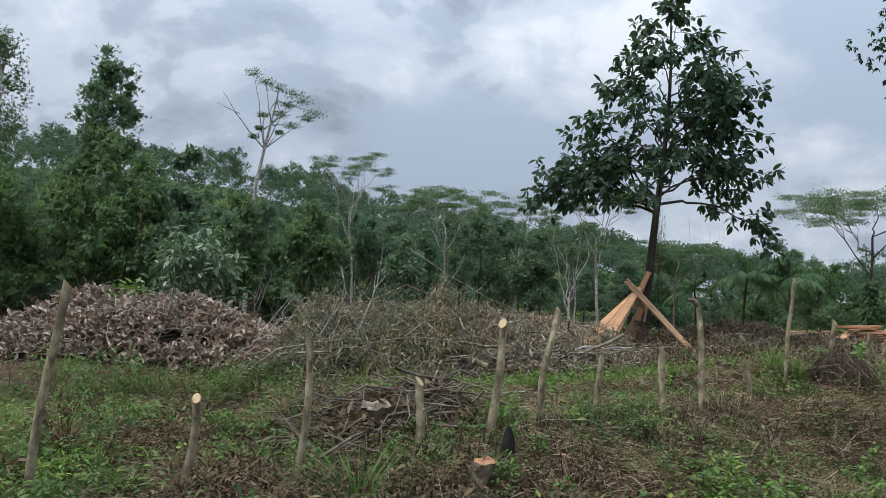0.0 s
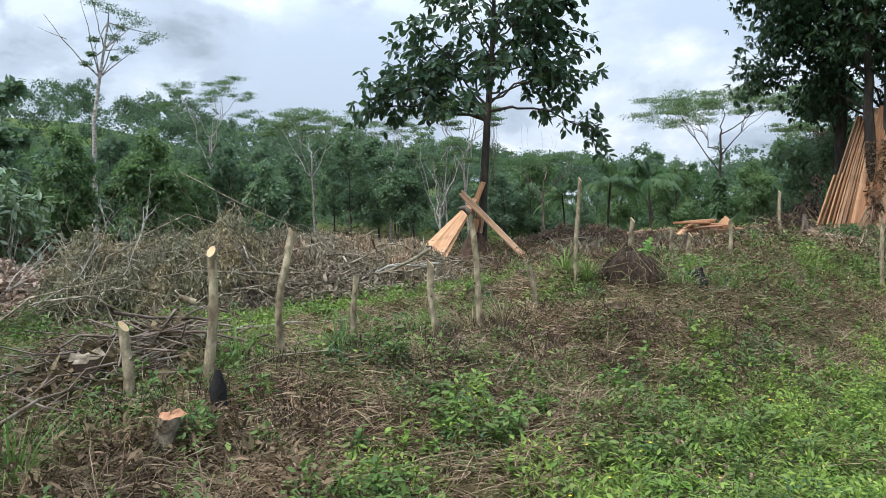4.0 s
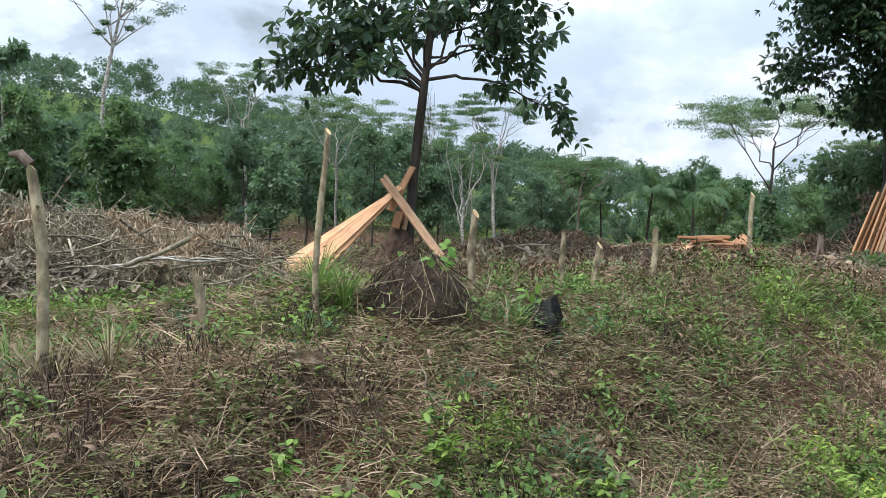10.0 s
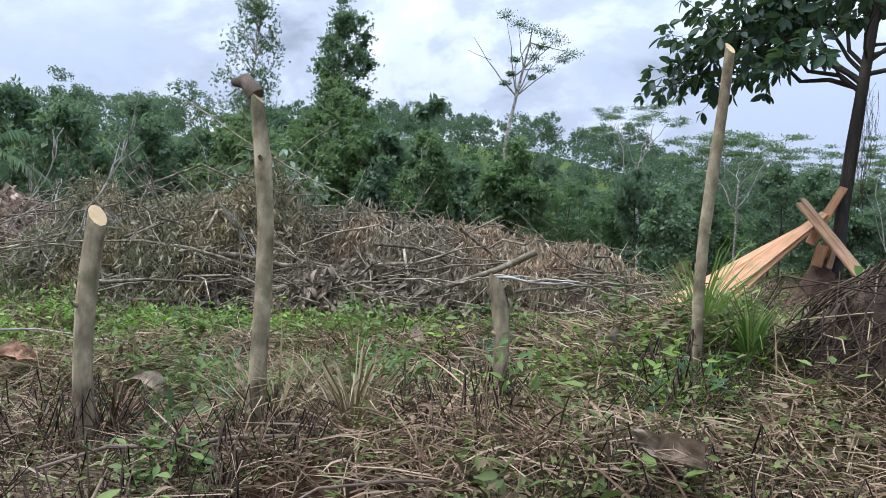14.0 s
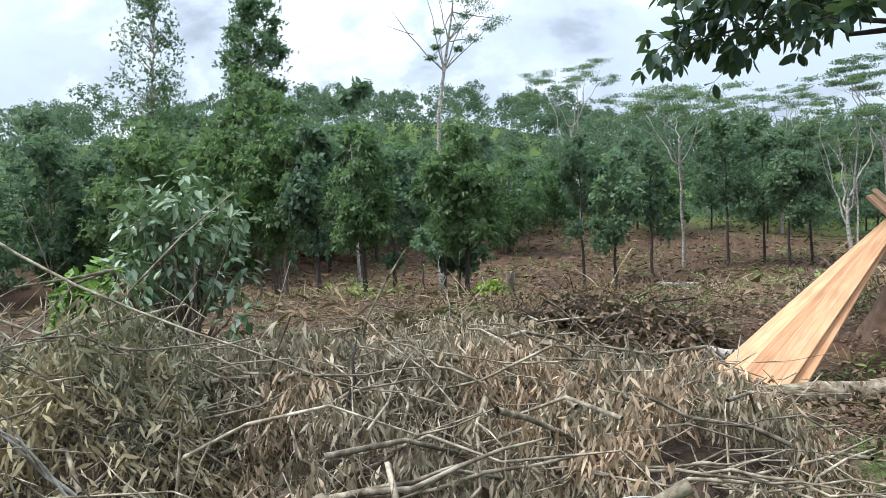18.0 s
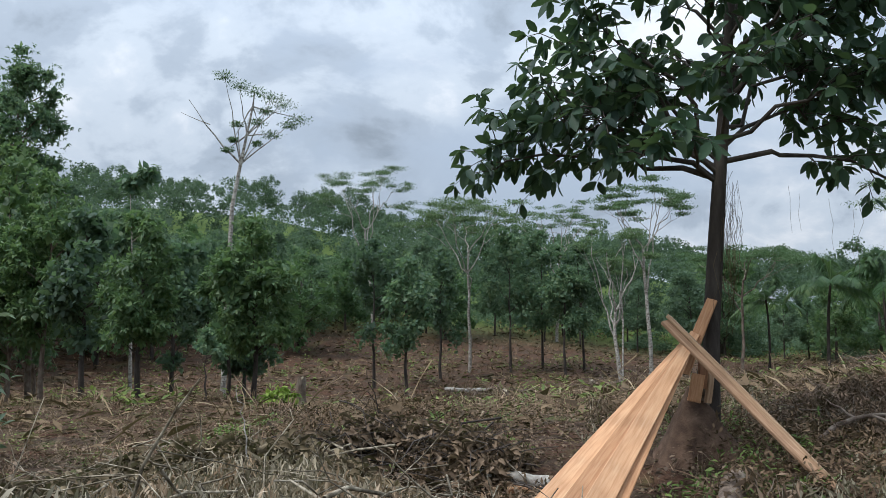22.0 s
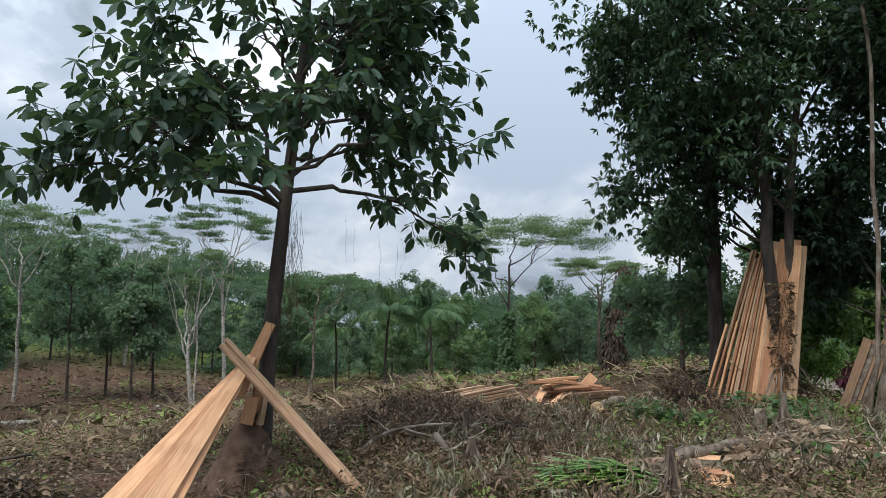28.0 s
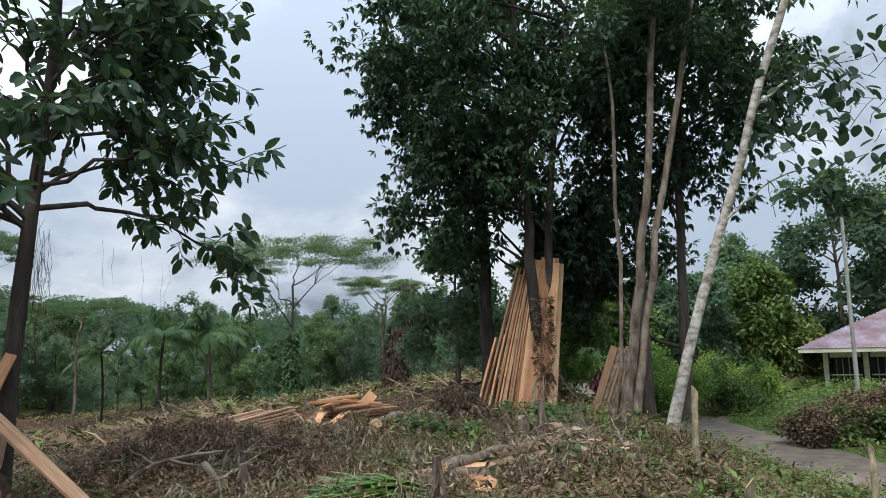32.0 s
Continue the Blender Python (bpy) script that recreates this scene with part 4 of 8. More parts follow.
plant_tree("feathery_tree", fl, umbrella_tree(rng, 14.0, 4.4, 0.6, 10, 170, 0.16), 3.0, 66.0, 0.3, 1.0, u)
pm = palm_tree(rng, 6.6, 3.1)
p1 = plant_tree("coconut_palm", "green coconut palm with arching fronds", pm, 20.4, 46.0, 0.4, 1.0, "coconut palms")
for x, y, sc, tn in ((23.6, 44.2, 0.95, 2.1), (17.6, 50.0, 0.85, 4.0), (-30.5, 6.5, 0.8, 1.0)):
    c = copy_thing(p1, Matrix.Translation((x, y, gz(x, y) - 0.1)) @ Matrix.Rotation(tn, 4, "Z"))
    c.scale = (sc, sc, sc)

# ---- the tree with the planks ----
def hero_tree():
    rng = np.random.default_rng(31)
    ob = thing("broadleaf_tree", "dark young tree with large drooping leaves and planks against it", "tree", (-0.27, -0.9, 0.0))
    base = np.array([-0.27, -0.9, 0.0])
    zs = np.array([-0.1, 0.35, 1.4, 2.4, 3.2, 4.3, 5.4, 6.4, 7.3, 7.9])
    xs = np.array([-0.29, -0.28, -0.25, -0.18, -0.11, -0.01, 0.07, 0.09, 0.06, 0.04])
    trunk = np.c_[xs, np.full(10, -0.9) - 0.01 * zs, zs] - base
    rad = np.array([0.15, 0.105, 0.092, 0.088, 0.075, 0.06, 0.046, 0.032, 0.02, 0.01])
    wood = Mass().tube(trunk, rad, 10, 0, None, 0.05, rng)
    part("trunk", wood.mesh("trunk", M["bark_dark"], True), ob)
    crown = Mass()
    branches = (
        (3.05, 172, 3.0, 38, 0.62), (3.1, 164, 3.1, 24, 0.5), (3.2, 186, 2.8, 50, 0.45), (3.15, 202, 2.6, 34, 0.6), (3.3, 150, 2.5, 46, 0.5), (3.05, 226, 1.9, 28, 0.75), (3.4, 176, 2.6, 58, 0.35),
        (3.3, 4, 2.8, 15, 0.95), (3.45, 18, 2.3, 34, 0.75), (3.55, -20, 2.3, 36, 0.75), (3.7, 12, 2.4, 44, 0.55), (3.9, 40, 2.3, 44, 0.5), (3.5, 262, 1.9, 38, 0.6), (4.0, -6, 2.3, 50, 0.45), (4.1, 100, 2.0, 42, 0.4), (4.2, 240, 2.1, 48, 0.4), (4.3, 24, 2.2, 52, 0.4), (4.5, -14, 2.3, 46, 0.4), (4.7, 320, 2.0, 44, 0.4), (4.8, 12, 2.0, 52, 0.35),
        (4.6, 182, 1.95, 52, 0.3), (4.9, 60, 1.8, 48, 0.3), (5.1, 305, 1.8, 48, 0.3), (5.2, 8, 1.9, 48, 0.3), (5.4, 140, 1.5, 52, 0.2), (5.6, 200, 1.4, 55, 0.2), (5.8, 350, 1.55, 52, 0.2), (6.0, 230, 1.25, 55, 0.2),
        (6.2, 80, 1.2, 58, 0.2), (6.4, 325, 1.1, 60, 0.1), (6.7, 165, 0.95, 64, 0.1), (7.0, 30, 0.8, 68, 0.0), (7.2, 260, 0.65, 74, 0.0), (7.5, 120, 0.5, 78, 0.0), (7.8, 0, 0.35, 85, 0.0),
    )
    for z0, az, L, rise, sag in branches:
        b = Mass()
        p0 = np.array([np.interp(z0, zs, trunk[:, j]) for j in range(3)])
        out = np.array([math.cos(radians(az)), math.sin(radians(az)), 0])
        u = np.linspace(0, 1, 8)
        line = p0 + out * (L * u * math.cos(radians(rise)))[:, None] + np.c_[0 * u, 0 * u, L * math.sin(radians(rise)) * u - sag * L * 0.6 * u**2.2]
        line[1:] += rng.normal(0, 0.03, (7, 3)) * L
        b.tube(line, 0.025 * (L / 2.5 + 0.25) * np.linspace(1, 0.22, 8), 6)
        twigs = [line[-3:]]
        for k in range(max(4, int(L * 8))):
            f = rng.uniform(0.36, 1.0)
            s = np.array([np.interp(f, u, line[:, j]) for j in range(3)])
            side = unit(np.cross(out, (0, 0, 1)) * rng.choice([-1, 1]) * rng.uniform(0.3, 1) + out * rng.uniform(0.1, 1.0) + np.array([0, 0, rng.uniform(-0.5, 0.8)]))
            e = s + side * rng.uniform(0.3, 0.85) * (0.6 + L * 0.18)
            tw = bend(rng, s, e, 4, 0.15, 0.08)
            b.tube(tw, 0.008 * np.linspace(1, 0.5, 4), 4)
            twigs.append(tw)
        limb_ob = part("branch", b.mesh("branch", M["bark_dark"], True), ob)
        crown = Mass()
        for tw in twigs:
            w = unit(tw[-1] - tw[0])
            n = rng.integers(7, 12)
            f = rng.uniform(0.25, 1.0, n)
            f[:4] = 1.0
            P = np.stack([np.interp(f, np.linspace(0, 1, len(tw)), tw[:, j]) for j in range(3)], -1)
            a = np.arange(n) * 2.4 + rng.uniform(0, 6)
            ref = unit(np.cross(w, (0.3, 0.2, 1)))
            ref2 = np.cross(w, ref)
            d = unit(np.cos(a)[:, None] * ref + np.sin(a)[:, None] * ref2 + w * rng.uniform(0.2, 0.8, n)[:, None] + np.array([0, 0, -0.75]))
            face = unit(np.array([0, 0, 0.8]) + rng.normal(0, 0.5, (n, 3)))
            crown.scatter(OVAL, P + d * 0.02, turns(d, face), rng.uniform(0.16, 0.25, n))
        part("foliage", crown.mesh("foliage", M["leaf_dark"]), limb_ob)
    vines = Mass()
    for _ in range(70):
        t = rng.uniform(1.9, 3.3)
        p = np.array([np.interp(t, zs, trunk[:, j]) for j in range(3)]) + np.r_[rng.uniform(0.0, 0.22), rng.uniform(-0.1, 0.1), 0]
        q = p + np.r_[rng.normal(0, 0.05), rng.normal(0, 0.05), -rng.uniform(0.25, 0.8)]
        vines.tube(bend(rng, p, q, 4, 0.2), 0.0022, 3)
    for _ in range(5):
        x, y, z = rng.uniform(0.9, 2.0), rng.uniform(-0.3, 0.3), rng.uniform(2.6, 3.1)
        vines.tube(bend(rng, (x, y, z), (x + rng.normal(0, 0.04), y, z - rng.uniform(0.4, 0.9)), 5, 0.12), 0.0016, 3)
    part("hanging_vines", vines.mesh("hanging_vines", M["straw_dark"]), ob, "thin dry hanging vines")


hero_tree()


def lean_planks():
    rng = np.random.default_rng(33)
    g = "sawn planks at the young tree"
    def one(name, label, a, b, w, th, face, mat="plank", bow=0.015, taper=1.0):
        L = float(np.linalg.norm(np.subtract(b, a)))
        ob = thing(name, label, "plank", group=g, data=board_mesh(name, L, w, th, M[mat], rng, bow, taper))
        ob.matrix_world = lay(a, b, face)
        return ob
    # The fan lies on one slope: side and up run across and along it, out stands off it.
    foot, head = np.array((-2.03, -3.17, -0.08)), np.array((-0.55, -1.0, 1.29))
    up = unit(head - foot)
    side = unit(np.array((1.0, 0.12, 0.0)) - up * np.dot(up, (1.0, 0.12, 0.0)))
    out = np.cross(side, up)
    for label, low, high, length, stand, w, taper, roll, mat in (
        ("wide fresh orange sawn plank spread at the foot, lying undermost", -0.25, 0.03, 2.9, -0.015, 0.24, 0.55, -0.1, "plank"),
        ("narrow fresh orange sawn plank between two others", -0.06, 0.05, 2.74, 0.03, 0.2, 0.45, -0.25, "plank_deep"),
        ("fresh orange sawn plank with a tapering end", 0.26, 0.07, 2.84, 0.03, 0.2, 0.5, 0.12, "plank_deep"),
        ("wide fresh orange sawn plank leaning uppermost on the tree", 0.14, 0.07, 2.98, 0.09, 0.23, 0.46, 0.15, "plank"),
    ):
        a = foot + side * low + out * stand - up * 0.04
        b = foot + side * high + out * (stand + 0.02) + up * length
        one("wide_plank", label, tuple(a), tuple(b), w, 0.036, tuple(out + side * roll), mat, 0.012, taper)
    one("long_plank", "steep orange sawn plank rising behind the others", (-0.62, -1.1, 0.94), (-0.25, -0.985, 1.745), 0.15, 0.036, (-0.5, -0.85, 0.1), "plank_deep", taper=0.75)
    one("crossing_beam", "long sawn beam crossing over the leaning planks", (0.46, -2.6, -0.1), (-0.79, -1.06, 1.5), 0.11, 0.04, (0.3, -0.8, 0.5), "plank_dark", 0.004)
    one("crossing_beam", "long sawn beam crossing over the leaning planks", (0.52, -2.56, -0.09), (-0.74, -1.02, 1.555), 0.1, 0.045, (0.75, -0.35, 0.55), "plank_grey", 0.004)
    one("short_offcut", "short orange sawn offcut wedged under the planks", (-0.53, -1.18, 0.64), (-0.46, -1.13, 0.93), 0.14, 0.07, (-0.2, -0.95, 0.2), "plank_deep")
    one("short_offcut", "short reddish sawn offcut wedged under the planks", (-0.43, -1.13, 0.78), (-0.4, -1.1, 1.1), 0.09, 0.06, (0.1, -0.95, 0.2), "plank_red")
    one("short_offcut", "short tan sawn offcut wedged under the planks", (-0.37, -1.12, 0.62), (-0.31, -1.08, 1.05), 0.07, 0.05, (0.4, -0.9, 0.1), "plank_grey")
    one("upright_slab", "dark weathered slab standing against the trunk", (-0.48, -1.0, 0.10), (-0.36, -1.02, 0.95), 0.16, 0.05, (0.1, -1, 0.1), "bark_brown")


lean_planks()


# ---- sawn timber ----
def timber_heap(name, label, boards, group=""):
    ob = thing(name, label, "lumber", boards[0][0], group)
    o = np.array(boards[0][0], float)
    rng = np.random.default_rng(len(name) + len(boards))
    for a, b, w, th, face, mat in boards:
        L = float(np.linalg.norm(np.subtract(b, a)))
        p = part("board", board_mesh("board", L, w, th, M[mat], rng, 0.01), ob)
        m = lay(tuple(np.subtract(a, o)), tuple(np.subtract(b, o)), face)
        p.matrix_local = m
    return ob


rng = np.random.default_rng(41)
boards = []
for i in range(26):
    t = i / 25
    foot = np.array([10.72, 3.2, 0.1]) * (1 - t) + np.array([11.55, 1.72, 0.1]) * t + np.r_[rng.normal(0, 0.05, 2), 0]
    foot[2] = gz(foot[0], foot[1]) - 0.02
    top = np.array([11.52, 2.55, 3.62]) * (1 - t) + np.array([12.15, 1.75, 3.7]) * t + np.r_[rng.normal(0, 0.04, 2), rng.uniform(-0.35, 0.08)]
    if i in (0, 4):
        top = foot + (top - foot) * 0.5
    boards.append((tuple(foot), tuple(top), (0.12 if t < 0.5 else rng.uniform(0.2, 0.3)), 0.05, (-0.75, -0.62, 0.2) if t > 0.5 else (-0.4, 0.85, 0.25), ("plank", "plank_grey", "plank_red", "plank_grey")[i % 4]))
timber_heap("plank_stack", "tall stack of sawn planks leaning against a tree", boards)
boards = []
for i in range(5):
    t = i / 4
    fx, fy = 11.75 + 0.3 * t, 0.62 - 0.2 * t
    # dark plank and bark colours stand in for the shade among the trunks
    boards.append(((fx, fy, gz(fx, fy)), (fx + 0.42, fy - 0.35, gz(fx, fy) + 1.45 + 0.15 * t + rng.uniform(-0.2, 0.1)), 0.17, 0.04, (-0.75, -0.62, 0.2), ("plank_dark", "bark_brown")[i % 2]))
timber_heap("plank_stack", "short stack of planks leaning among trunks, colours darkened as shade", boards)

boards = []
PX, PY = 8.2, 4.9
for i in range(30):
    layer, col = divmod(i, 5)
    ang = 0.1 + rng.normal(0, 0.1)
    L = rng.uniform(2.0, 3.3) * (1 - 0.06 * layer)
    c = np.array([PX + rng.normal(0, 0.12) + 0.05 * layer, PY + (col - 2) * 0.2 + rng.normal(0, 0.03), gz(PX, PY) + 0.06 + 0.085 * layer + rng.uniform(0, 0.015)])
    d = np.array([math.cos(ang), math.sin(ang), rng.normal(0, 0.02)]) * L / 2
    boards.append((tuple(c - d), tuple(c + d), rng.uniform(0.14, 0.2), 0.075, (rng.normal(0, 0.06), rng.normal(0, 0.08), 1), ("plank_red", "plank_dark", "plank_red", "plank_grey", "plank_dark")[int(rng.integers(5))]))
for i in range(8):
    ang = rng.uniform(0.5, 1.2)
    c = np.array([PX - 1.35 + rng.uniform(-0.15, 0.3), PY - 0.75 + rng.uniform(-0.15, 0.3), gz(PX - 1.3, PY - 0.7) + 0.1 + 0.04 * i])
    d = np.array([math.cos(ang), math.sin(ang), 0.28]) * rng.uniform(0.4, 0.7)
    boards.append((tuple(c - d), tuple(c + d), 0.14, 0.05, (0.1, -0.2, 1), ("plank", "plank_grey", "plank_red")[i % 3]))
for i in range(6):
    ang = rng.uniform(-0.6, 0.5)
    c = np.array([PX - 0.3 + rng.uniform(-0.6, 0.8), PY - 0.3 + rng.uniform(-0.2, 0.3), gz(PX, PY) + 0.6 + 0.04 * i])
    d = np.array([math.cos(ang), math.sin(ang), rng.normal(0, 0.12)]) * rng.uniform(0.4, 0.9)
    boards.append((tuple(c - d), tuple(c + d), 0.15, 0.06, (rng.normal(0, 0.2), rng.normal(0, 0.2), 1), ("plank_red", "plank")[i % 2]))
boards.append(((PX + 0.3, PY - 0.1, gz(PX, PY) + 0.6), (PX + 0.55, PY - 0.15, gz(PX, PY) + 0.86), 0.24, 0.06, (-0.3, -0.9, 0.3), "plank"))
timber_heap("lumber_pile", "untidy pile of reddish sawn boards and offcuts", boards)
boards = []
for i in range(25):
    z = gz(6.8, 7.0) + 0.1 + 0.06 * (i // 5)
    c = np.array([6.8 + rng.normal(0, 0.15), 6.6 + (i % 5) * 0.16, z])
    d = np.array([math.cos(0.25 + rng.normal(0, 0.12)), math.sin(0.25), 0.1]) * rng.uniform(0.6, 1.3)
    boards.append((tuple(c - d), tuple(c + d), 0.13, 0.05, (0, 0.05, 1), ("plank_grey", "plank_grey", "plank_dark")[i % 3]))
timber_heap("lumber_pile", "low heap of thin pale sawn boards", boards)


def log(name, label, a, b, r, mat="log", cap="cut", group="", rough=0.03):
    rng = np.random.default_rng(int(abs(a[0] * 100) + abs(a[1] * 10)))
    mid = bend(rng, (0, 0, 0), np.subtract(b, a), 6, 0.06)
    body = Mass().tube(mid, r * np.linspace(1.05, 0.9, 6) * (1 + rng.normal(0, rough, 6)), 12, 0, 1, rough, rng)
    return thing(name, label, "log", a, group, "", body.mesh(name, [M[mat], M[cap]], True))


def on(x, y, up):
    return (x, y, gz(x, y) + up)


log("cut_log", "thick crooked pale log lying by the lumber pile", on(7.4, 2.9, 0.1), on(8.8, 3.9, 0.26), 0.13)
log("cut_log", "pale cut log lying behind the brush", on(9.3, 4.7, 0.1), on(10.7, 4.4, 0.16), 0.1)
log("white_log", "pale barked crooked log lying in the litter", on(-2.95, -1.42, 0.07), on(-2.1, -1.3, 0.09), 0.06, "bark_pale", rough=0.16)
log("white_log", "pale split piece of log lying in the litter", on(-2.55, -1.55, 0.05), on(-2.2, -1.5, 0.06), 0.04, "plank", rough=0.2)
log("fallen_limb", "dark barked limb leaning into the litter", (1.87, -0.96, 0.38), on(2.04, -1.36, 0.02), 0.045, "bark_brown", rough=0.08)
log("fallen_limb", "dark weathered log lying low among dead stems", on(1.04, -2.86, 0.05), on(1.5, -3.57, 0.05), 0.06, "bark_brown", rough=0.08)


def forked_branch(label, points, forks, r, mat):
    """A bare cut branch: a bent stem and the forks that leave it, each on its own line."""
    rng = np.random.default_rng(int(abs(points[0][0] * 100)))
    o = np.array(points[0])
    ob = thing("bare_branch", label, "branch", tuple(o))
    pts = [np.subtract(p, o) for p in points]
    part("stem", Mass().tube(np.array(pts), np.linspace(r, r * 0.45, len(pts)), 8, 0, 0, 0.06, rng).mesh("stem", M[mat], True), ob)
    for a, b, k in forks:
        line = bend(rng, np.subtract(a, o), np.subtract(b, o), 5, 0.08)
        part("fork", Mass().tube(line, np.linspace(r * k, r * k * 0.4, 5), 7, 0, 0, 0.06, rng).mesh("fork", M[mat], True), ob)


forked_branch("long grey bare forked branch lying over dead brush", [(1.0, -0.45, 0.06), (1.35, -0.2, 0.25), (1.6, -0.13, 0.33), (1.8, -0.1, 0.36), (2.1, -0.2, 0.4), (2.45, -0.28, 0.41)], [((1.6, -0.13, 0.33), (1.45, 0.3, 0.5), 0.6), ((1.8, -0.1, 0.36), (2.3, -0.75, 0.2), 0.7), ((2.1, -0.2, 0.4), (2.5, 0.2, 0.5), 0.5)], 0.034, "bark_brown")
log("cut_log", "round log with a fresh orange cut end", on(-0.45, -2.35, 0.08), on(-0.9, -3.45, 0.06), 0.11, "bark_brown", "plank_red")
log("cut_log", "mossy log lying at the foot of the planks", on(-2.45, -3.52, 0.06), on(-1.0, -3.32, 0.07), 0.1)
log("cut_log", "grey log lying in the cut brush", on(1.9, -2.7, 0.05), on(3.2, -3.1, 0.05), 0.07)
log("cut_log", "pinkish barked log lying beyond the palm leaves", on(3.1, -1.5, 0.08), on(4.75, -2.5, 0.08), 0.12, "rosy_log", "plank_red")
log("cut_log", "brown log lying in the cut brush", on(2.6, 0.6, 0.05), on(4.4, 0.3, 0.06), 0.08)
log("cut_log", "dark log lying across a cut stump", on(4.4, -2.45, 0.2), on(6.0, -2.1, 0.24), 0.075, "bark_brown", "cut")
log("felled_trunk", "grey felled trunk lying in cut brush", on(-3.3, -7.55, 0.05), on(-1.9, -7.2, 0.05), 0.07)
log("felled_trunk", "pale thin trunk lying in the wide clearing", on(-6.0, 36.0, 0.15), on(-2.5, 34.0, 0.2), 0.14, "bark_pale")
log("felled_trunk", "pale thin trunk lying in the wide clearing", on(17.0, 40.0, 0.15), on(22.0, 39.0, 0.2), 0.14, "bark_pale")


def stump(name, label, x, y, r, h, mat="log", cap="plank", rough=0.1, tilt=0.0, taper=0.96):
    rng = np.random.default_rng(int(abs(x * 31 + y * 17)))
    b = Mass()
    ang = np.arange(14) * 2 * np.pi / 14
    rings = []
    for t, k in ((0, 1.45), (0.3, 1.12), (0.7, 1.0), (1, taper)):
        rr = r * k * (1 + rng.normal(0, rough, 14))
        rings.append(np.c_[np.cos(ang) * rr + tilt * t, np.sin(ang) * rr, h * t + (rng.normal(0, rough * h * 0.4, 14) if t == 1 else 0 * ang) - 0.06])
    V = np.concatenate(rings)
    F = [(i * 14 + j, i * 14 + (j + 1) % 14, (i + 1) * 14 + (j + 1) % 14, (i + 1) * 14 + j) for i in range(3) for j in range(14)]
    ob = thing(name, label, "stump", on(x, y, 0))
    body = part("body", b.add(V, F).mesh("body", M[mat], True), ob)
    part("cut_face", Mass().add(rings[-1], [tuple(range(14))]).mesh("cut_face", M[cap]), body)
    return ob


stump("tree_stump", "low tree stump with a bright orange cut face", 4.95, -2.35, 0.25, 0.2)
stump("tree_stump", "low tree stump with an orange cut side", 4.5, -2.95, 0.2, 0.14, "plank", "plank_red", 0.2)
charred = stump("charred_stump", "black charred stump with a few green leaves", 0.42, -9.45, 0.15, 0.27, "char", "char", 0.3, 0.03, 0.6)
r2 = np.random.default_rng(77)
d = unit(r2.normal(size=(11, 3)) + np.array([0, -0.2, 0.2]))
part("young_leaves", Mass().scatter(OVAL, r2.normal(0, 0.04, (11, 3)) + np.array([-0.06, -0.05, 0.27]), turns(d, np.tile((0, -0.5, 1.0), (11, 1))), r2.uniform(0.05, 0.09, 11)).mesh("young_leaves", M["leaf_bright"]), charred, "bright green young leaves")
stump("small_stump", "small dark pointed stump by the bank", -4.35, -12.75, 0.05, 0.32, "char", "char", 0.15, 0.0, 0.25)
stump("small_stump", "cut reddish stump leaning out of the bank", -4.65, -13.2, 0.08, 0.26, "log", "plank_red", 0.1, 0.12)
stump("tree_stump", "grey decayed stump among cut stems", -5.35, -11.9, 0.14, 0.34, "root", "log", 0.2)
stump("small_stump", "tall broken grey stump in the clearing", -8.6, 12.6, 0.14, 1.0, "bark_brown", "log", 0.2, 0.1)
for x, y, r, h in ((4.3, 2.6, 0.12, 0.6), (7.8, -0.8, 0.09, 0.5), (-6.5, 18, 0.12, 0.7), (-2.5, 22, 0.12, 0.6), (1.5, 26, 0.13, 0.8), (-4, 30, 0.15, 0.7)):
    stump("small_stump", "short brown cut stump in the clearing", x, y, r, h, "bark_brown", "log", 0.2)


# ---- the row of stakes ----
def stake(x, y, top, r, lean=(0, 0), hook=0, crook=0.02, mat="bark_stake", slant=0.5, foot=None):
    rng = np.random.default_rng(int(abs(x * 1000) + abs(y * 100)))
    z0 = gz(x, y) if foot is None else foot
    H = top - z0
    n = 7
    t = np.linspace(0, 1, n)
    mid = np.c_[lean[0] * t + crook * np.sin(t * 5 + rng.uniform(0, 6)), lean[1] * t + crook * np.cos(t * 4 + rng.uniform(0, 6)), (H + 0.15) * t - 0.15]
    mid[:, :2] -= mid[0, :2]
    rad = r * np.linspace(1.08, 0.9, n) * (1 + rng.normal(0, 0.04, n))
    b = Mass().tube(mid, rad * 0.8, 10, 0, None, 0.03, rng)
    ang = np.arange(10) * 2 * np.pi / 10
    r *= 0.8
    rad *= 0.8
    dirn = 1.6 + rng.normal(0, 1.2)
    ob = thing("fence_stake", "rough cut wooden stake driven into the bank", "stake", (x, y, z0), "row of stakes")
    ring = b.V[0].reshape(n, 10, 3)
    ring[-1, :, 2] += slant * r * 2 * np.cos(ang - dirn)
    for _ in range(3):
        i = rng.integers(1, n - 1)
        a = rng.uniform(0, 6.28)
        b.tube([mid[i], mid[i] + np.array([math.cos(a), math.sin(a), 0.3]) * r * 1.35], [r * 0.4, r * 0.22], 6)
    post = part("post", b.mesh("post", M[mat], True), ob)
    part("cut_top", Mass().add(ring[-1], [tuple(range(10))]).mesh("cut_top", M["cut"]), post, "pale slanting cut end")
    if hook:
        h = Mass().tube([mid[-1], mid[-1] + np.array([-0.05, 0, 0.05]), mid[-1] + np.array([-0.10, 0.0, 0.045])], [r * 0.95, r * 0.9, r * 0.4], 8, 0, 0)
        part("broken_end", h.mesh("broken_end", M["bark_brown"], True), post, "splintered dark end")
    return ob


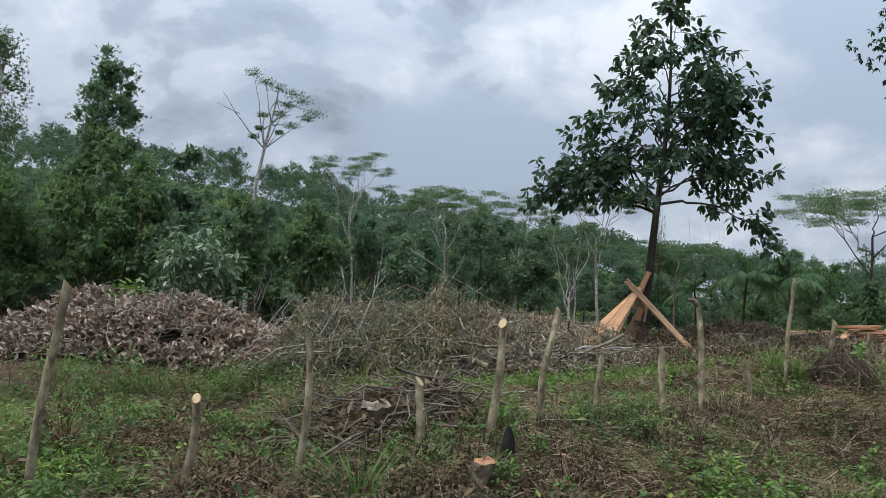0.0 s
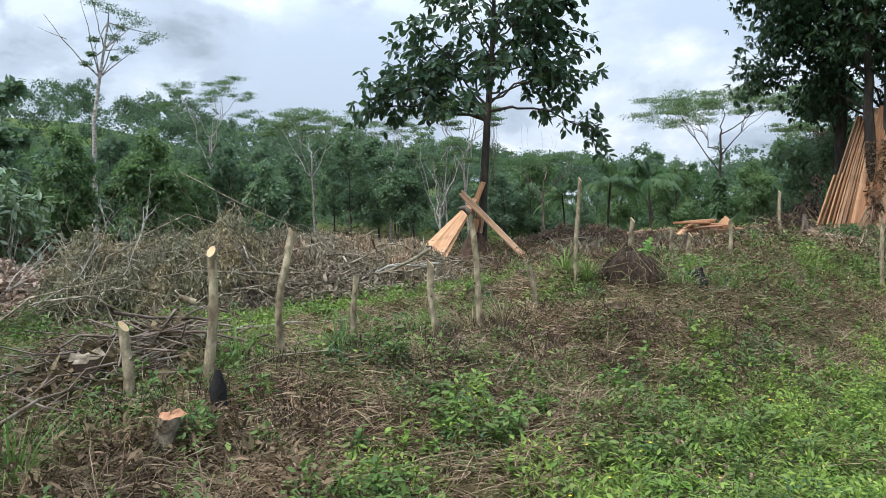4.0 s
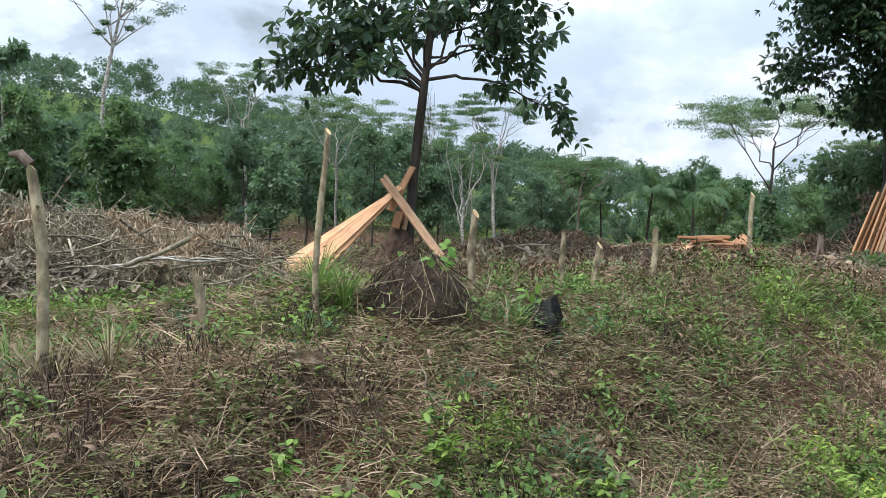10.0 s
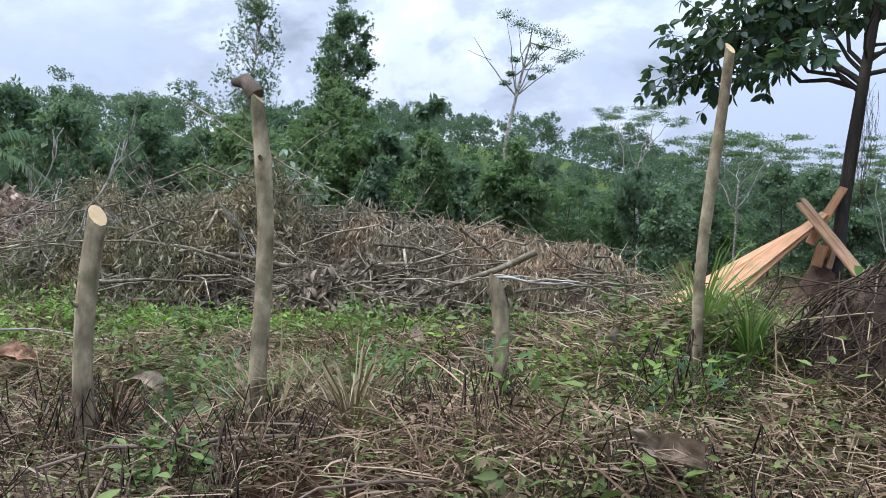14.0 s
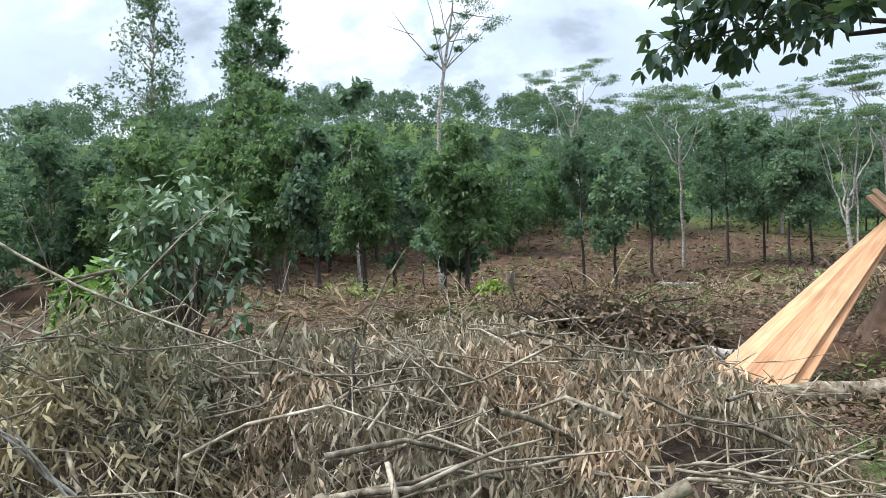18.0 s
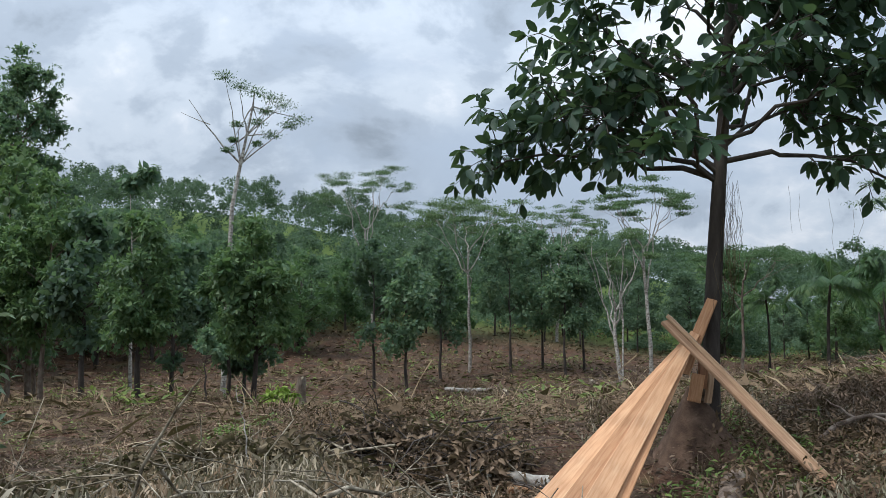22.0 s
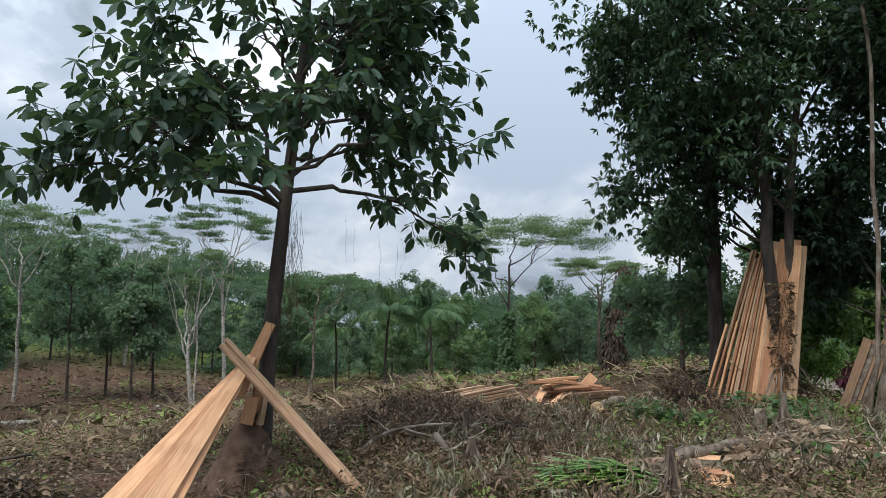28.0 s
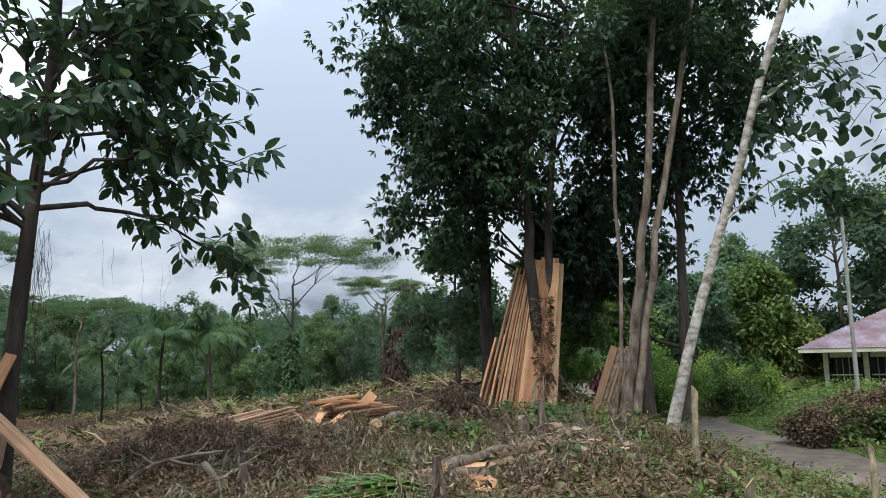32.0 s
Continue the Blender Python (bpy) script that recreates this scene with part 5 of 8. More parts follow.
for args in (
    (-7.42, -13.4, 1.11, 0.036, (0.14, 0)), (-6.49, -13.2, 0.39, 0.036), (-5.86, -12.8, 0.79, 0.036, (0.05, 0)), (-5.03, -12.3, 0.46, 0.045, (0.02, 0)), (-4.48, -12.43, 0.95, 0.042, (0.05, 0)),
    (-3.97, -11.87, 1.05, 0.034, (0.06, 0), 0, 0.05), (-3.44, -11.45, 0.65, 0.033), (-2.74, -11.05, 0.72, 0.04, (-0.02, 0)), (-2.29, -10.78, 1.14, 0.037, (-0.11, -0.03), 1, 0.02),
    (-1.68, -10.31, 0.58, 0.038, (-0.03, 0)), (-1.06, -9.84, 1.46, 0.026, (0.02, 0)), (0.06, -8.7, 0.99, 0.04), (0.6, -7.65, 0.52, 0.036), (0.99, -7.82, 0.82, 0.032), (1.39, -7.5, 0.73, 0.036),
    (1.75, -7.83, 0.91, 0.034, (0.03, 0)), (3.24, -6.68, 1.31, 0.034, (0.03, 0)), (4.33, -7.55, 0.82, 0.036),
):
    stake(*args)
log("side_branch", "short cut side branch tied to a stake", (-4.52, -12.45, 0.62), (-4.62, -12.47, 0.66), 0.022, "bark_stake")


# ---- the root mound ----
def root_mound():
    rng = np.random.default_rng(51)
    x0, y0 = -0.42, -9.72
    ob = thing("root_mound", "dark mound of roots and dry vines with young leaves", "root mound", on(x0, y0, -0.07))
    n, k = 22, 9
    ang = np.arange(n) * 2 * np.pi / n
    rings = []
    for i in range(k):
        t = i / (k - 1)
        r = 0.27 * math.cos(t * 1.45) ** 0.6
        rr = r * (1 + 0.18 * (bumps(np.cos(ang) * 2 + 9, np.sin(ang) * 2 + i * 0.5, 0.7, 61) - 0.5) * 2)
        rings.append(np.c_[np.cos(ang) * rr * 1.1, np.sin(ang) * rr, np.full(n, 0.5 * math.sin(t * 1.5)) - 0.03 + rng.normal(0, 0.02, n)])
    V = np.concatenate(rings)
    F = [(i * n + j, i * n + (j + 1) % n, (i + 1) * n + (j + 1) % n, (i + 1) * n + j) for i in range(k - 1) for j in range(n)] + [tuple(range((k - 1) * n, k * n))]
    part("earth", Mass().add(V, F).mesh("earth", M["root"], True), ob)
    v, dry_v = Mass(), Mass()
    for turn in range(420):
        a, e = rng.uniform(0, 6.28), rng.uniform(0.1, 1.4)
        p = np.array([math.cos(a) * math.cos(e) * 0.3, math.sin(a) * math.cos(e) * 0.3, 0.53 * math.sin(e) + rng.uniform(0, 0.04)])
        a2 = a + rng.normal(0, 1.1)
        q = np.array([math.cos(a2) * rng.uniform(0.2, 0.5), math.sin(a2) * rng.uniform(0.2, 0.46), rng.uniform(-0.05, 0.3)])
        m = (p + q) / 2 * 1.05 + rng.normal(0, 0.05, 3)
        (dry_v if turn % 4 == 0 else v).tube([p, m, q], [0.0028, 0.003, 0.002], 4)
    part("dry_vines", dry_v.mesh("dry_vines", M["straw"]), ob, "pale dry straw strands")
    part("vines", v.mesh("vines", M["root"]), ob, "dry brown tangled vines")
    l = Mass()
    for _ in range(9):
        c = np.array([rng.uniform(-0.15, 0.25), rng.uniform(-0.35, 0.2), rng.uniform(0.25, 0.6)])
        d = unit(rng.normal(size=(4, 3)) + np.array([0, -0.3, 0.1]))
        l.scatter(OVAL, np.tile(c, (4, 1)), turns(d, np.tile((0, -0.5, 1.0), (4, 1))), np.c_[rng.uniform(0.08, 0.13, 4), rng.uniform(0.05, 0.085, 4), np.full(4, 0.08)])
    part("young_leaves", l.mesh("young_leaves", M["leaf_bright"]), ob, "bright green young leaves")


root_mound()


def earth_mound(x0, y0, r, h):
    n = 34
    uu, vv = np.meshgrid(np.linspace(-1.5, 1.5, n), np.linspace(-1.5, 1.5, n))
    q = np.hypot(uu, vv)
    Z = h * np.exp(-2.6 * q**2.2) * (0.75 + 0.5 * bumps(uu * 2 + 3, vv * 2, 0.7, 63)) + 0.06 * bumps(uu * 4, vv * 4, 0.6, 65) - 0.08 * q
    X, Y = x0 + uu * r, y0 + vv * r
    V = np.stack([uu * r, vv * r, Z + ground_z(X, Y) - gz(x0, y0) - 0.02], -1).reshape(-1, 3)
    ii = (np.arange(n - 1)[:, None] * n + np.arange(n - 1)[None]).ravel()
    thing("earth_mound", "brown mound of bare earth at the foot of the tree", "earth mound", on(x0, y0, 0), "", "", raw_mesh("earth_mound", V, np.stack([ii, ii + 1, ii + n + 1, ii + n], -1), np.full(len(ii), 4), M["soil"], None, True))


M["soil"] = surf("bare_soil", [(0.06, 0.036, 0.024), (0.115, 0.072, 0.048), (0.18, 0.12, 0.084)], 6, 0.95, 0.7, 0.02)
earth_mound(-0.48, -0.98, 0.5, 0.55)

# dark tangles of dead roots round the stakes
for i, (x, y, r) in enumerate(((-2.2, -10.95, 0.2), (-2.85, -11.15, 0.24), (-1.75, -10.45, 0.22), (-3.5, -11.6, 0.22), (-4.1, -12.0, 0.24), (-4.6, -12.55, 0.22), (-1.1, -10.1, 0.18), (-0.9, -10.9, 0.26), (-2.0, -11.5, 0.24), (-3.0, -12.0, 0.26), (0.4, -10.3, 0.24), (1.3, -9.2, 0.25), (-5.2, -12.7, 0.26), (-3.9, -12.7, 0.22), (0.0, -11.3, 0.22), (-1.4, -11.7, 0.2))):
    r2 = np.random.default_rng(560 + i)
    v = Mass()
    for _ in range(90):
        a, q = r2.uniform(0, 6.28), math.sqrt(r2.random()) * r
        p0 = np.array([math.cos(a) * q, math.sin(a) * q, -0.03])
        b2 = a + r2.normal(0, 1.0)
        p2 = p0 + np.array([math.cos(b2), math.sin(b2), 0]) * r2.uniform(0.08, 0.28)
        p2[2] = gz(x + p2[0], y + p2[1]) - gz(x, y) + r2.uniform(0.0, 0.05)
        v.tube([p0, (p0 + p2) / 2 + np.array([0, 0, r2.uniform(0.06, 0.2)]), p2], [0.003, 0.0026, 0.0016], 4)
    thing("root_tangle", "dark tangle of dead roots and stems on the bank", "root tangle", on(x, y, 0), "root tangles", "stuff", v.mesh("root_tangle", M["root"]))


# ---- heaps of cut brush ----
def brush_pile(label, cx, cy, a, b, h, turn=0.0, leaf="wilted", leaves=9000, sticks=260, size=0.14, seed=1, twig="twig", shape=LANCE, droop=0.9, spike=0.15, long=1.4, single=0, gap=0.36):
    """A low heap: a lumpy dark sheet for gap shade, crossing sticks and hanging dead leaves."""
    rng = np.random.default_rng(seed)
    ca, sa = math.cos(turn), math.sin(turn)
    def heap(u, v):
        r2 = u * u + v * v
        lump = 0.65 + 0.7 * bumps(u * 2.2 + seed * 3, v * 2.2, 0.8, 71 + seed)
        return h * np.clip(1 - r2, 0, 1) ** 0.75 * lump
    def place(u, v):
        return cx + a * u * ca - b * v * sa, cy + a * u * sa + b * v * ca
    ob = thing("brush_pile", label, "brush pile", (cx, cy, gz(cx, cy)), "heaps of cut brush")
    o = np.array([cx, cy, gz(cx, cy)])
    # added sheet in dark litter colour: stands for shaded gaps and blocks see-through
    n = 26
    uu, vv = np.meshgrid(np.linspace(-1, 1, n), np.linspace(-1, 1, n))
    X, Y = place(uu, vv)
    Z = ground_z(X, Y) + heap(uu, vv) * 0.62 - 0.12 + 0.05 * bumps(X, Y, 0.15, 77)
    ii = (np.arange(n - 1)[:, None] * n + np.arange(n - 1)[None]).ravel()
    part("litter_core", raw_mesh("litter_core", np.stack([X, Y, Z], -1).reshape(-1, 3) - o, np.stack([ii, ii + 1, ii + n + 1, ii + n], -1), np.full(len(ii), 4), M["root"], None, True), ob, "added dark litter sheet for the shaded gaps")
    w = Mass()
    for count in range(sticks):
        rest, w = (w, Mass()) if count < single else (None, w)
        r, t = math.sqrt(rng.random()) * 0.95, rng.uniform(0, 6.28)
        u, v = r * math.cos(t), r * math.sin(t)
        x, y = place(u, v)
        z = gz(x, y) + float(heap(u, v)) * rng.uniform(0.6, 1.1)
        L = rng.uniform(0.3, long)
        az = rng.uniform(0, 6.28)
        el = rng.normal(0.05, 0.22) if rng.random() > spike else rng.uniform(0.3, 1.2)
        d = np.array([math.cos(az) * math.cos(el), math.sin(az) * math.cos(el), math.sin(el)]) * L
        rad = (0.0022 + 0.009 * rng.random() ** 2) * (0.6 + L * 0.5)
        p = bend(rng, np.array([x, y, z]) - d / 2 - o, np.array([x, y, z]) + d / 2 - o, 5, 0.22, rng.uniform(-0.03, 0.08))
        p[:, 2] = np.maximum(p[:, 2], ground_z(p[:, 0] + o[0], p[:, 1] + o[1]) - o[2] - 0.02)
        w.tube(p, rad * np.linspace(1.15, 0.4, 5), 5)
        if rng.random() < 0.5:
            k = rng.integers(1, 4)
            w.tube(bend(rng, p[k], p[k] + d * 0.35 + rng.normal(0, 0.16, 3) * L, 4, 0.15), rad * np.linspace(0.6, 0.2, 4), 4)
        if rest is not None:
            part("stick", w.mesh("stick", M[twig], True), ob)
            w = rest
    part("stick_tangle", w.mesh("stick_tangle", M[twig], True), ob, "crossing grey sticks")["kind"] = "stuff"
    # leaves hang in sprigs
    sprigs = leaves // 11
    r, t = np.repeat(np.sqrt(rng.random(sprigs)), 11), np.repeat(rng.uniform(0, 6.28, sprigs), 11)
    u, v = r * np.cos(t), r * np.sin(t)
    keep = bumps(u * 3 + seed, v * 3, 0.6, 81) > gap
    u, v = u[keep], v[keep]
    N = len(u)
    X, Y = place(u, v)
    lift = np.repeat(rng.uniform(0.7, 1.15, N // 11 + 1), 11)[:N]
    X, Y = X + rng.normal(0, size * 0.45, N), Y + rng.normal(0, size * 0.45, N)
    Z = ground_z(X, Y) + heap(u, v) * lift + rng.uniform(-0.04, 0.06, N)
    way = unit(rng.normal(size=(N, 3)) * np.array([0.7, 0.7, 0.4]) + np.array([0, 0, -droop]))
    sizes, R = size * rng.uniform(0.5, 1.35, N), turns(way, rng.normal(size=(N, 3)) + np.array([0, -0.6, 0.5]))
    tan = (bumps(u * 4, v * 4 + seed, 0.5, 85) > 0.56) if leaf == "wilted" else np.zeros(N, bool)
    P = np.stack([X, Y, Z], -1) - o
    part("dead_foliage", Mass().scatter(shape, P[~tan], R[~tan], sizes[~tan]).mesh("dead_foliage", M[leaf]), ob)
    if tan.any():
        part("dry_foliage", Mass().scatter(shape, P[tan], R[tan], sizes[tan]).mesh("dry_foliage", M["dry_tan"]), ob, "dry tan leaves")
    return ob


brush_pile("heap of felled branches with wilted grey-green leaves", -4.1, -6.25, 2.5, 1.85, 0.86, 0.05, "wilted", 70000, 640, 0.075, 1, spike=0.06, droop=1.4, single=260)
brush_pile("tall heap of bare grey twigs and dead leaves", -5.7, -7.7, 1.7, 1.25, 1.05, 0.2, "wilted", 34000, 480, 0.075, 2, spike=0.3, long=1.7, single=220, gap=0.12)
brush_pile("heap of pinkish-brown dead leafy branches", -9.1, -7.1, 2.5, 1.2, 0.74, 0.05, "pink_leaf", 19000, 300, 0.125, 3, shape=CURL, spike=0.3, single=120, gap=0.14, droop=-0.1)
brush_pile("low heap of cut limbs and large dead leaves", -3.85, -8.0, 1.15, 0.65, 0.42, 0.1, "dusky", 9000, 230, 0.1, 11, "log", CURL, 0.9, 0.1, 1.3, 140)
brush_pile("low heap of curled dead leaves and sticks", -5.5, -3.2, 2.7, 1.4, 0.42, 0.0, "dead_leaf", 15000, 420, 0.13, 4, shape=CURL, droop=0.2, spike=0.08, single=200)
brush_pile("heap of brown leaves and dark twigs", -3.7, -1.0, 1.5, 0.9, 0.4, 0.1, "dead_leaf", 6500, 260, 0.15, 5, "bark_dark", CURL, 0.3, 0.1)
brush_pile("band of wilted brown plants in the clearing", 3.0, 1.6, 2.8, 1.3, 0.56, 0.35, "dead_leaf", 16000, 420, 0.1, 6, "bark_brown", CURL, 0.9, 0.5, 0.9)
brush_pile("band of wilted brown plants by the lumber", 4.9, 2.5, 2.2, 1.0, 0.4, 0.4, "dead_leaf", 11000, 300, 0.1, 7, "bark_brown", CURL, 0.9, 0.5, 0.8)
brush_pile("dark heap of roots and dead twigs", 9.3, 2.5, 0.9, 0.7, 0.62, 0.0, "straw_dark", 1800, 260, 0.14, 8, "bark_dark", SLIM, 0.8, 0.3, 0.9)
brush_pile("low heap of dry sticks and fern stems", 6.6, -2.6, 1.6, 0.9, 0.35, 0.5, "straw", 2600, 260, 0.2, 9, "twig", SLIM, 0.4, 0.25)
brush_pile("low heap of cut stems near the bank", -5.2, -11.6, 1.0, 0.6, 0.3, 0.3, "straw_dark", 1500, 240, 0.14, 10, "bark_brown", SLIM, 0.4, 0.12)
for i, (x, y, a) in enumerate(((2.6, 26.0, 2.4), (-3.0, 24.0, 1.8), (6.5, 31.0, 2.5), (12.0, 22.0, 2.6), (-7.5, 26.0, 1.8))):
    brush_pile("brown heap of felled brush in the wide clearing", x, y, a, 1.2, 0.6, i * 0.3, "dead_leaf", 1600, 110, 0.24, 20 + i, "bark_brown", SLIM, 0.5, 0.1, 2.4)


def limb(label, pts, r, cap="plank_red", mat="log", forks=2):
    """One large crooked branch lying on the brush, with an orange cut end and thinner forks."""
    rng = np.random.default_rng(int(abs(pts[0][0] * 77 + pts[0][1] * 13)))
    o = np.array(pts[0], float)
    p = np.asarray(pts, float) - o
    t = np.linspace(0, 1, len(p))
    f = np.linspace(0, 1, 12)
    line = np.stack([np.interp(f, t, p[:, j]) for j in range(3)], -1)
    line[1:-1] += rng.normal(0, 0.012, (10, 3))
    b = Mass().tube(line, 0.58 * r * np.linspace(1, 0.3, 12), 8, 0, 1, 0.03, rng)
    for k in range(forks):
        i = rng.integers(4, 10)
        d = line[-1] - line[i]
        e = line[i] + d * rng.uniform(0.5, 0.9) + rng.normal(0, 0.14, 3) * np.linalg.norm(d)
        b.tube(bend(rng, line[i], e, 6, 0.12), r * np.linspace(0.5, 0.12, 6), 6)
    return thing("fallen_branch", label, "branch", tuple(o), "branches on the brush", "", b.mesh("fallen_branch", [M[mat], M[cap]], True))


limb("pale fallen branch with an orange cut tip", [(-2.38, -7.77, 0.66), (-2.9, -7.85, 0.38), (-3.4, -7.75, 0.24), (-4.0, -7.5, 0.3)], 0.042)
limb("long pale branch lying across the brush", [(-5.3, -7.3, 0.72), (-4.6, -7.0, 0.75), (-3.6, -6.6, 0.8), (-2.9, -6.2, 0.72)], 0.035)
limb("pale forked branch lying across the brush", [(-4.7, -8.3, 0.48), (-4.2, -8.0, 0.42), (-3.5, -7.5, 0.45), (-2.8, -7.2, 0.55)], 0.035)
limb("short thick branch with an orange cut end", [(-4.0, -8.55, 0.2), (-3.7, -8.2, 0.28), (-3.3, -7.9, 0.35)], 0.045)
limb("pale upright forked branch", [(-6.1, -8.6, 0.2), (-5.9, -8.5, 0.7), (-5.75, -8.3, 1.2), (-5.7, -8.2, 1.75)], 0.016, "cut", "bark_pale", 3)
limb("thin pale curved branch", [(-6.9, -8.7, 0.25), (-6.4, -8.8, 0.5), (-6.1, -8.7, 1.0), (-6.2, -8.5, 1.4)], 0.014, "cut", "bark_pale", 3)
limb("long thin branch sloping over the twigs", [(-5.4, -8.0, 1.7), (-4.6, -7.8, 1.25), (-3.8, -7.4, 0.85), (-3.3, -7.2, 0.7)], 0.013, "cut", "twig", 2)
limb("dark crooked branch sticking up", [(-3.95, -7.1, 0.5), (-3.9, -7.05, 0.85), (-3.95, -7.0, 1.0)], 0.02, "bark_dark", "bark_dark", 1)
limb("thin white upright shoot", [(-4.3, -4.6, 0.5), (-4.35, -4.55, 0.9), (-4.42, -4.5, 1.15)], 0.012, "bark_pale", "bark_pale", 0)
limb("bare branch lying on the ground", [(1.6, -0.6, 0.1), (2.4, -0.2, 0.25), (3.3, 0.5, 0.3), (4.4, 1.0, 0.2)], 0.03, "cut", "log", 3)
limb("bare branch lying on the ground", [(3.6, 1.2, 0.35), (4.0, 0.6, 0.25), (4.3, -0.1, 0.1)], 0.03, "cut", "bark_dark", 2)
for i in range(9):
    rr = np.random.default_rng(170 + i)
    x, y, an, L = rr.uniform(0.8, 7.5), rr.uniform(-4.6, 2.2), rr.uniform(-0.5, 0.9), rr.uniform(0.9, 2.0)
    z = gz(x, y) + 0.08
    limb("bare brown branch lying in the cut brush", [(x, y, z), (x + 0.5 * L * math.cos(an), y + 0.5 * L * math.sin(an), z + rr.uniform(0.08, 0.25)), (x + L * math.cos(an + 0.25), y + L * math.sin(an + 0.25), z + rr.uniform(0.0, 0.35))], rr.uniform(0.02, 0.045), "plank_red", ("log", "bark_brown", "bark_dark")[i % 3], 2)
limb("thin pale branch lying on the ground", [(-3.0, -9.2, 0.12), (-2.3, -8.9, 0.13), (-1.75, -8.8, 0.16)], 0.016, "cut", "log", 1)
limb("long thin branch lying on the ground", [(-4.9, -10.6, 0.16), (-4.0, -10.2, 0.13), (-3.1, -10.1, 0.12)], 0.014, "cut", "bark_pale", 1)
for i in range(14):
    rr = np.random.default_rng(130 + i)
    x, y = rr.uniform(-8.0, -4.2), rr.uniform(-9.0, -7.0)
    an, el, L = rr.uniform(0, 6.28), rr.uniform(0.3, 1.1), rr.uniform(0.8, 1.5)
    z = gz(x, y) + 0.3
    limb("thin pale bare branch rising from the brush", [(x, y, z), (x + 0.5 * L * math.cos(an) * math.cos(el), y + 0.5 * L * math.sin(an) * math.cos(el), z + 0.45 * L * math.sin(el)), (x + L * math.cos(an + 0.3) * math.cos(el), y + L * math.sin(an + 0.3) * math.cos(el), z + L * math.sin(el))], rr.uniform(0.009, 0.016), "cut", ("bark_pale", "twig")[i % 2], 3)
for i in range(9):
    rr = np.random.default_rng(90 + i)
    x, y = rr.uniform(-5.2, -2.6), rr.uniform(-8.4, -6.6)
    an = rr.uniform(-0.6, 0.9)
    limb("grey stick lying in the brush heap", [(x, y, gz(x, y) + 0.3), (x + 0.6 * math.cos(an), y + 0.6 * math.sin(an), gz(x, y) + 0.42), (x + 1.3 * math.cos(an), y + 1.3 * math.sin(an), gz(x, y) + 0.45)], rr.uniform(0.012, 0.03), "plank_red", ("log", "bark_pale", "twig")[i % 3], 2)

# ---- the big trees by the road ----
def tree_from(name, label, foot, trunks, clumps, per, leaf, mats, sprigs=0, shape=KITE, seed=1, group="", droop=0.35, limbs=0.35):
    """A tree from the lines of its stems (points and girths) and the clumps of its crown (place and size)."""
    rng = np.random.default_rng(seed)
    o = np.array([foot[0], foot[1], gz(*foot)])
    ob = thing(name, label, "tree", tuple(o), group)
    for pts, r0, r1 in trunks:
        p = np.asarray(pts, float) - o
        f, t = np.linspace(0, 1, 14), np.linspace(0, 1, len(p))
        line = np.stack([np.interp(f, t, p[:, j]) for j in range(3)], -1)
        line[1:-1, :2] += rng.normal(0, 0.02, (12, 2))
        w = Mass().tube(line, (r0 + (r1 - r0) * f) * (1 + 0.35 * np.exp(-f * 18)), 11, 0, None, 0.03, rng)
        part("trunk", w.mesh("trunk", M[mats[0]], True), ob)
    stems = [np.asarray(p, float) - o for p, _, _ in trunks]
    for c, r in clumps:
        if rng.random() < limbs:
            s = stems[rng.integers(len(stems))]
            zz = np.clip(c[2] - o[2] - rng.uniform(0.8, 2.2), s[0][2] + 1.5, s[-1][2])
            a = np.array([np.interp(zz, s[:, 2], s[:, j]) for j in range(3)])
            part("limb", Mass().tube(bend(rng, a, np.array(c) - o, 6, 0.1), np.linspace(0.05, 0.012, 6), 5).mesh("limb", M[mats[0]], True), ob)
    m = Mass()
    if sprigs:
        sprig_cloud(m, rng, [np.array(c) - o for c, _ in clumps], [r for _, r in clumps], per, leaf, LEAF, sprigs, 0.7)
    else:
        leaf_cloud(m, rng, [np.array(c) - o for c, _ in clumps], [r for _, r in clumps], per, leaf, shape, droop, 0, 0.3)
    part("crown", m.mesh("crown", M[mats[1]]), ob)
    return ob


def clump_cloud(rng, centre, radii, n, lo, hi, floor=None):
    out = []
    while len(out) < n:
        d = sphere_dirs(rng, 1)[0]
        c = np.array(centre) + d * np.array(radii) * rng.uniform(0.35, 0.95)
        if floor is None or c[2] > floor:
            out.append((tuple(c), rng.uniform(lo, hi)))
    return out


rng = np.random.default_rng(61)
tree_from(
    "shade_tree", "huge dark shade tree with a dense spreading crown", (11.7, 2.05),
    [([(11.7, 2.05, 0.0), (11.62, 2.1, 3.3), (11.55, 2.2, 6.2), (11.6, 2.4, 10.5)], 0.17, 0.07), ([(11.75, 1.95, 0.2), (11.95, 1.9, 3.0), (12.1, 1.8, 6.0), (12.6, 1.4, 10)], 0.13, 0.06), ([(12.6, 4.6, -0.2), (12.5, 4.6, 4.0), (12.3, 4.5, 9.5)], 0.22, 0.1), ([(13.0, 3.2, 0), (13.2, 3.4, 4), (13.5, 3.6, 9)], 0.16, 0.07)],
    clump_cloud(rng, (11.6, 3.6, 8.6), (4.0, 4.0, 5.4), 150, 0.6, 1.2, 3.0), 420, 0.19, ("bark_dark", "leaf_dark"), seed=3, sprigs=7,
)
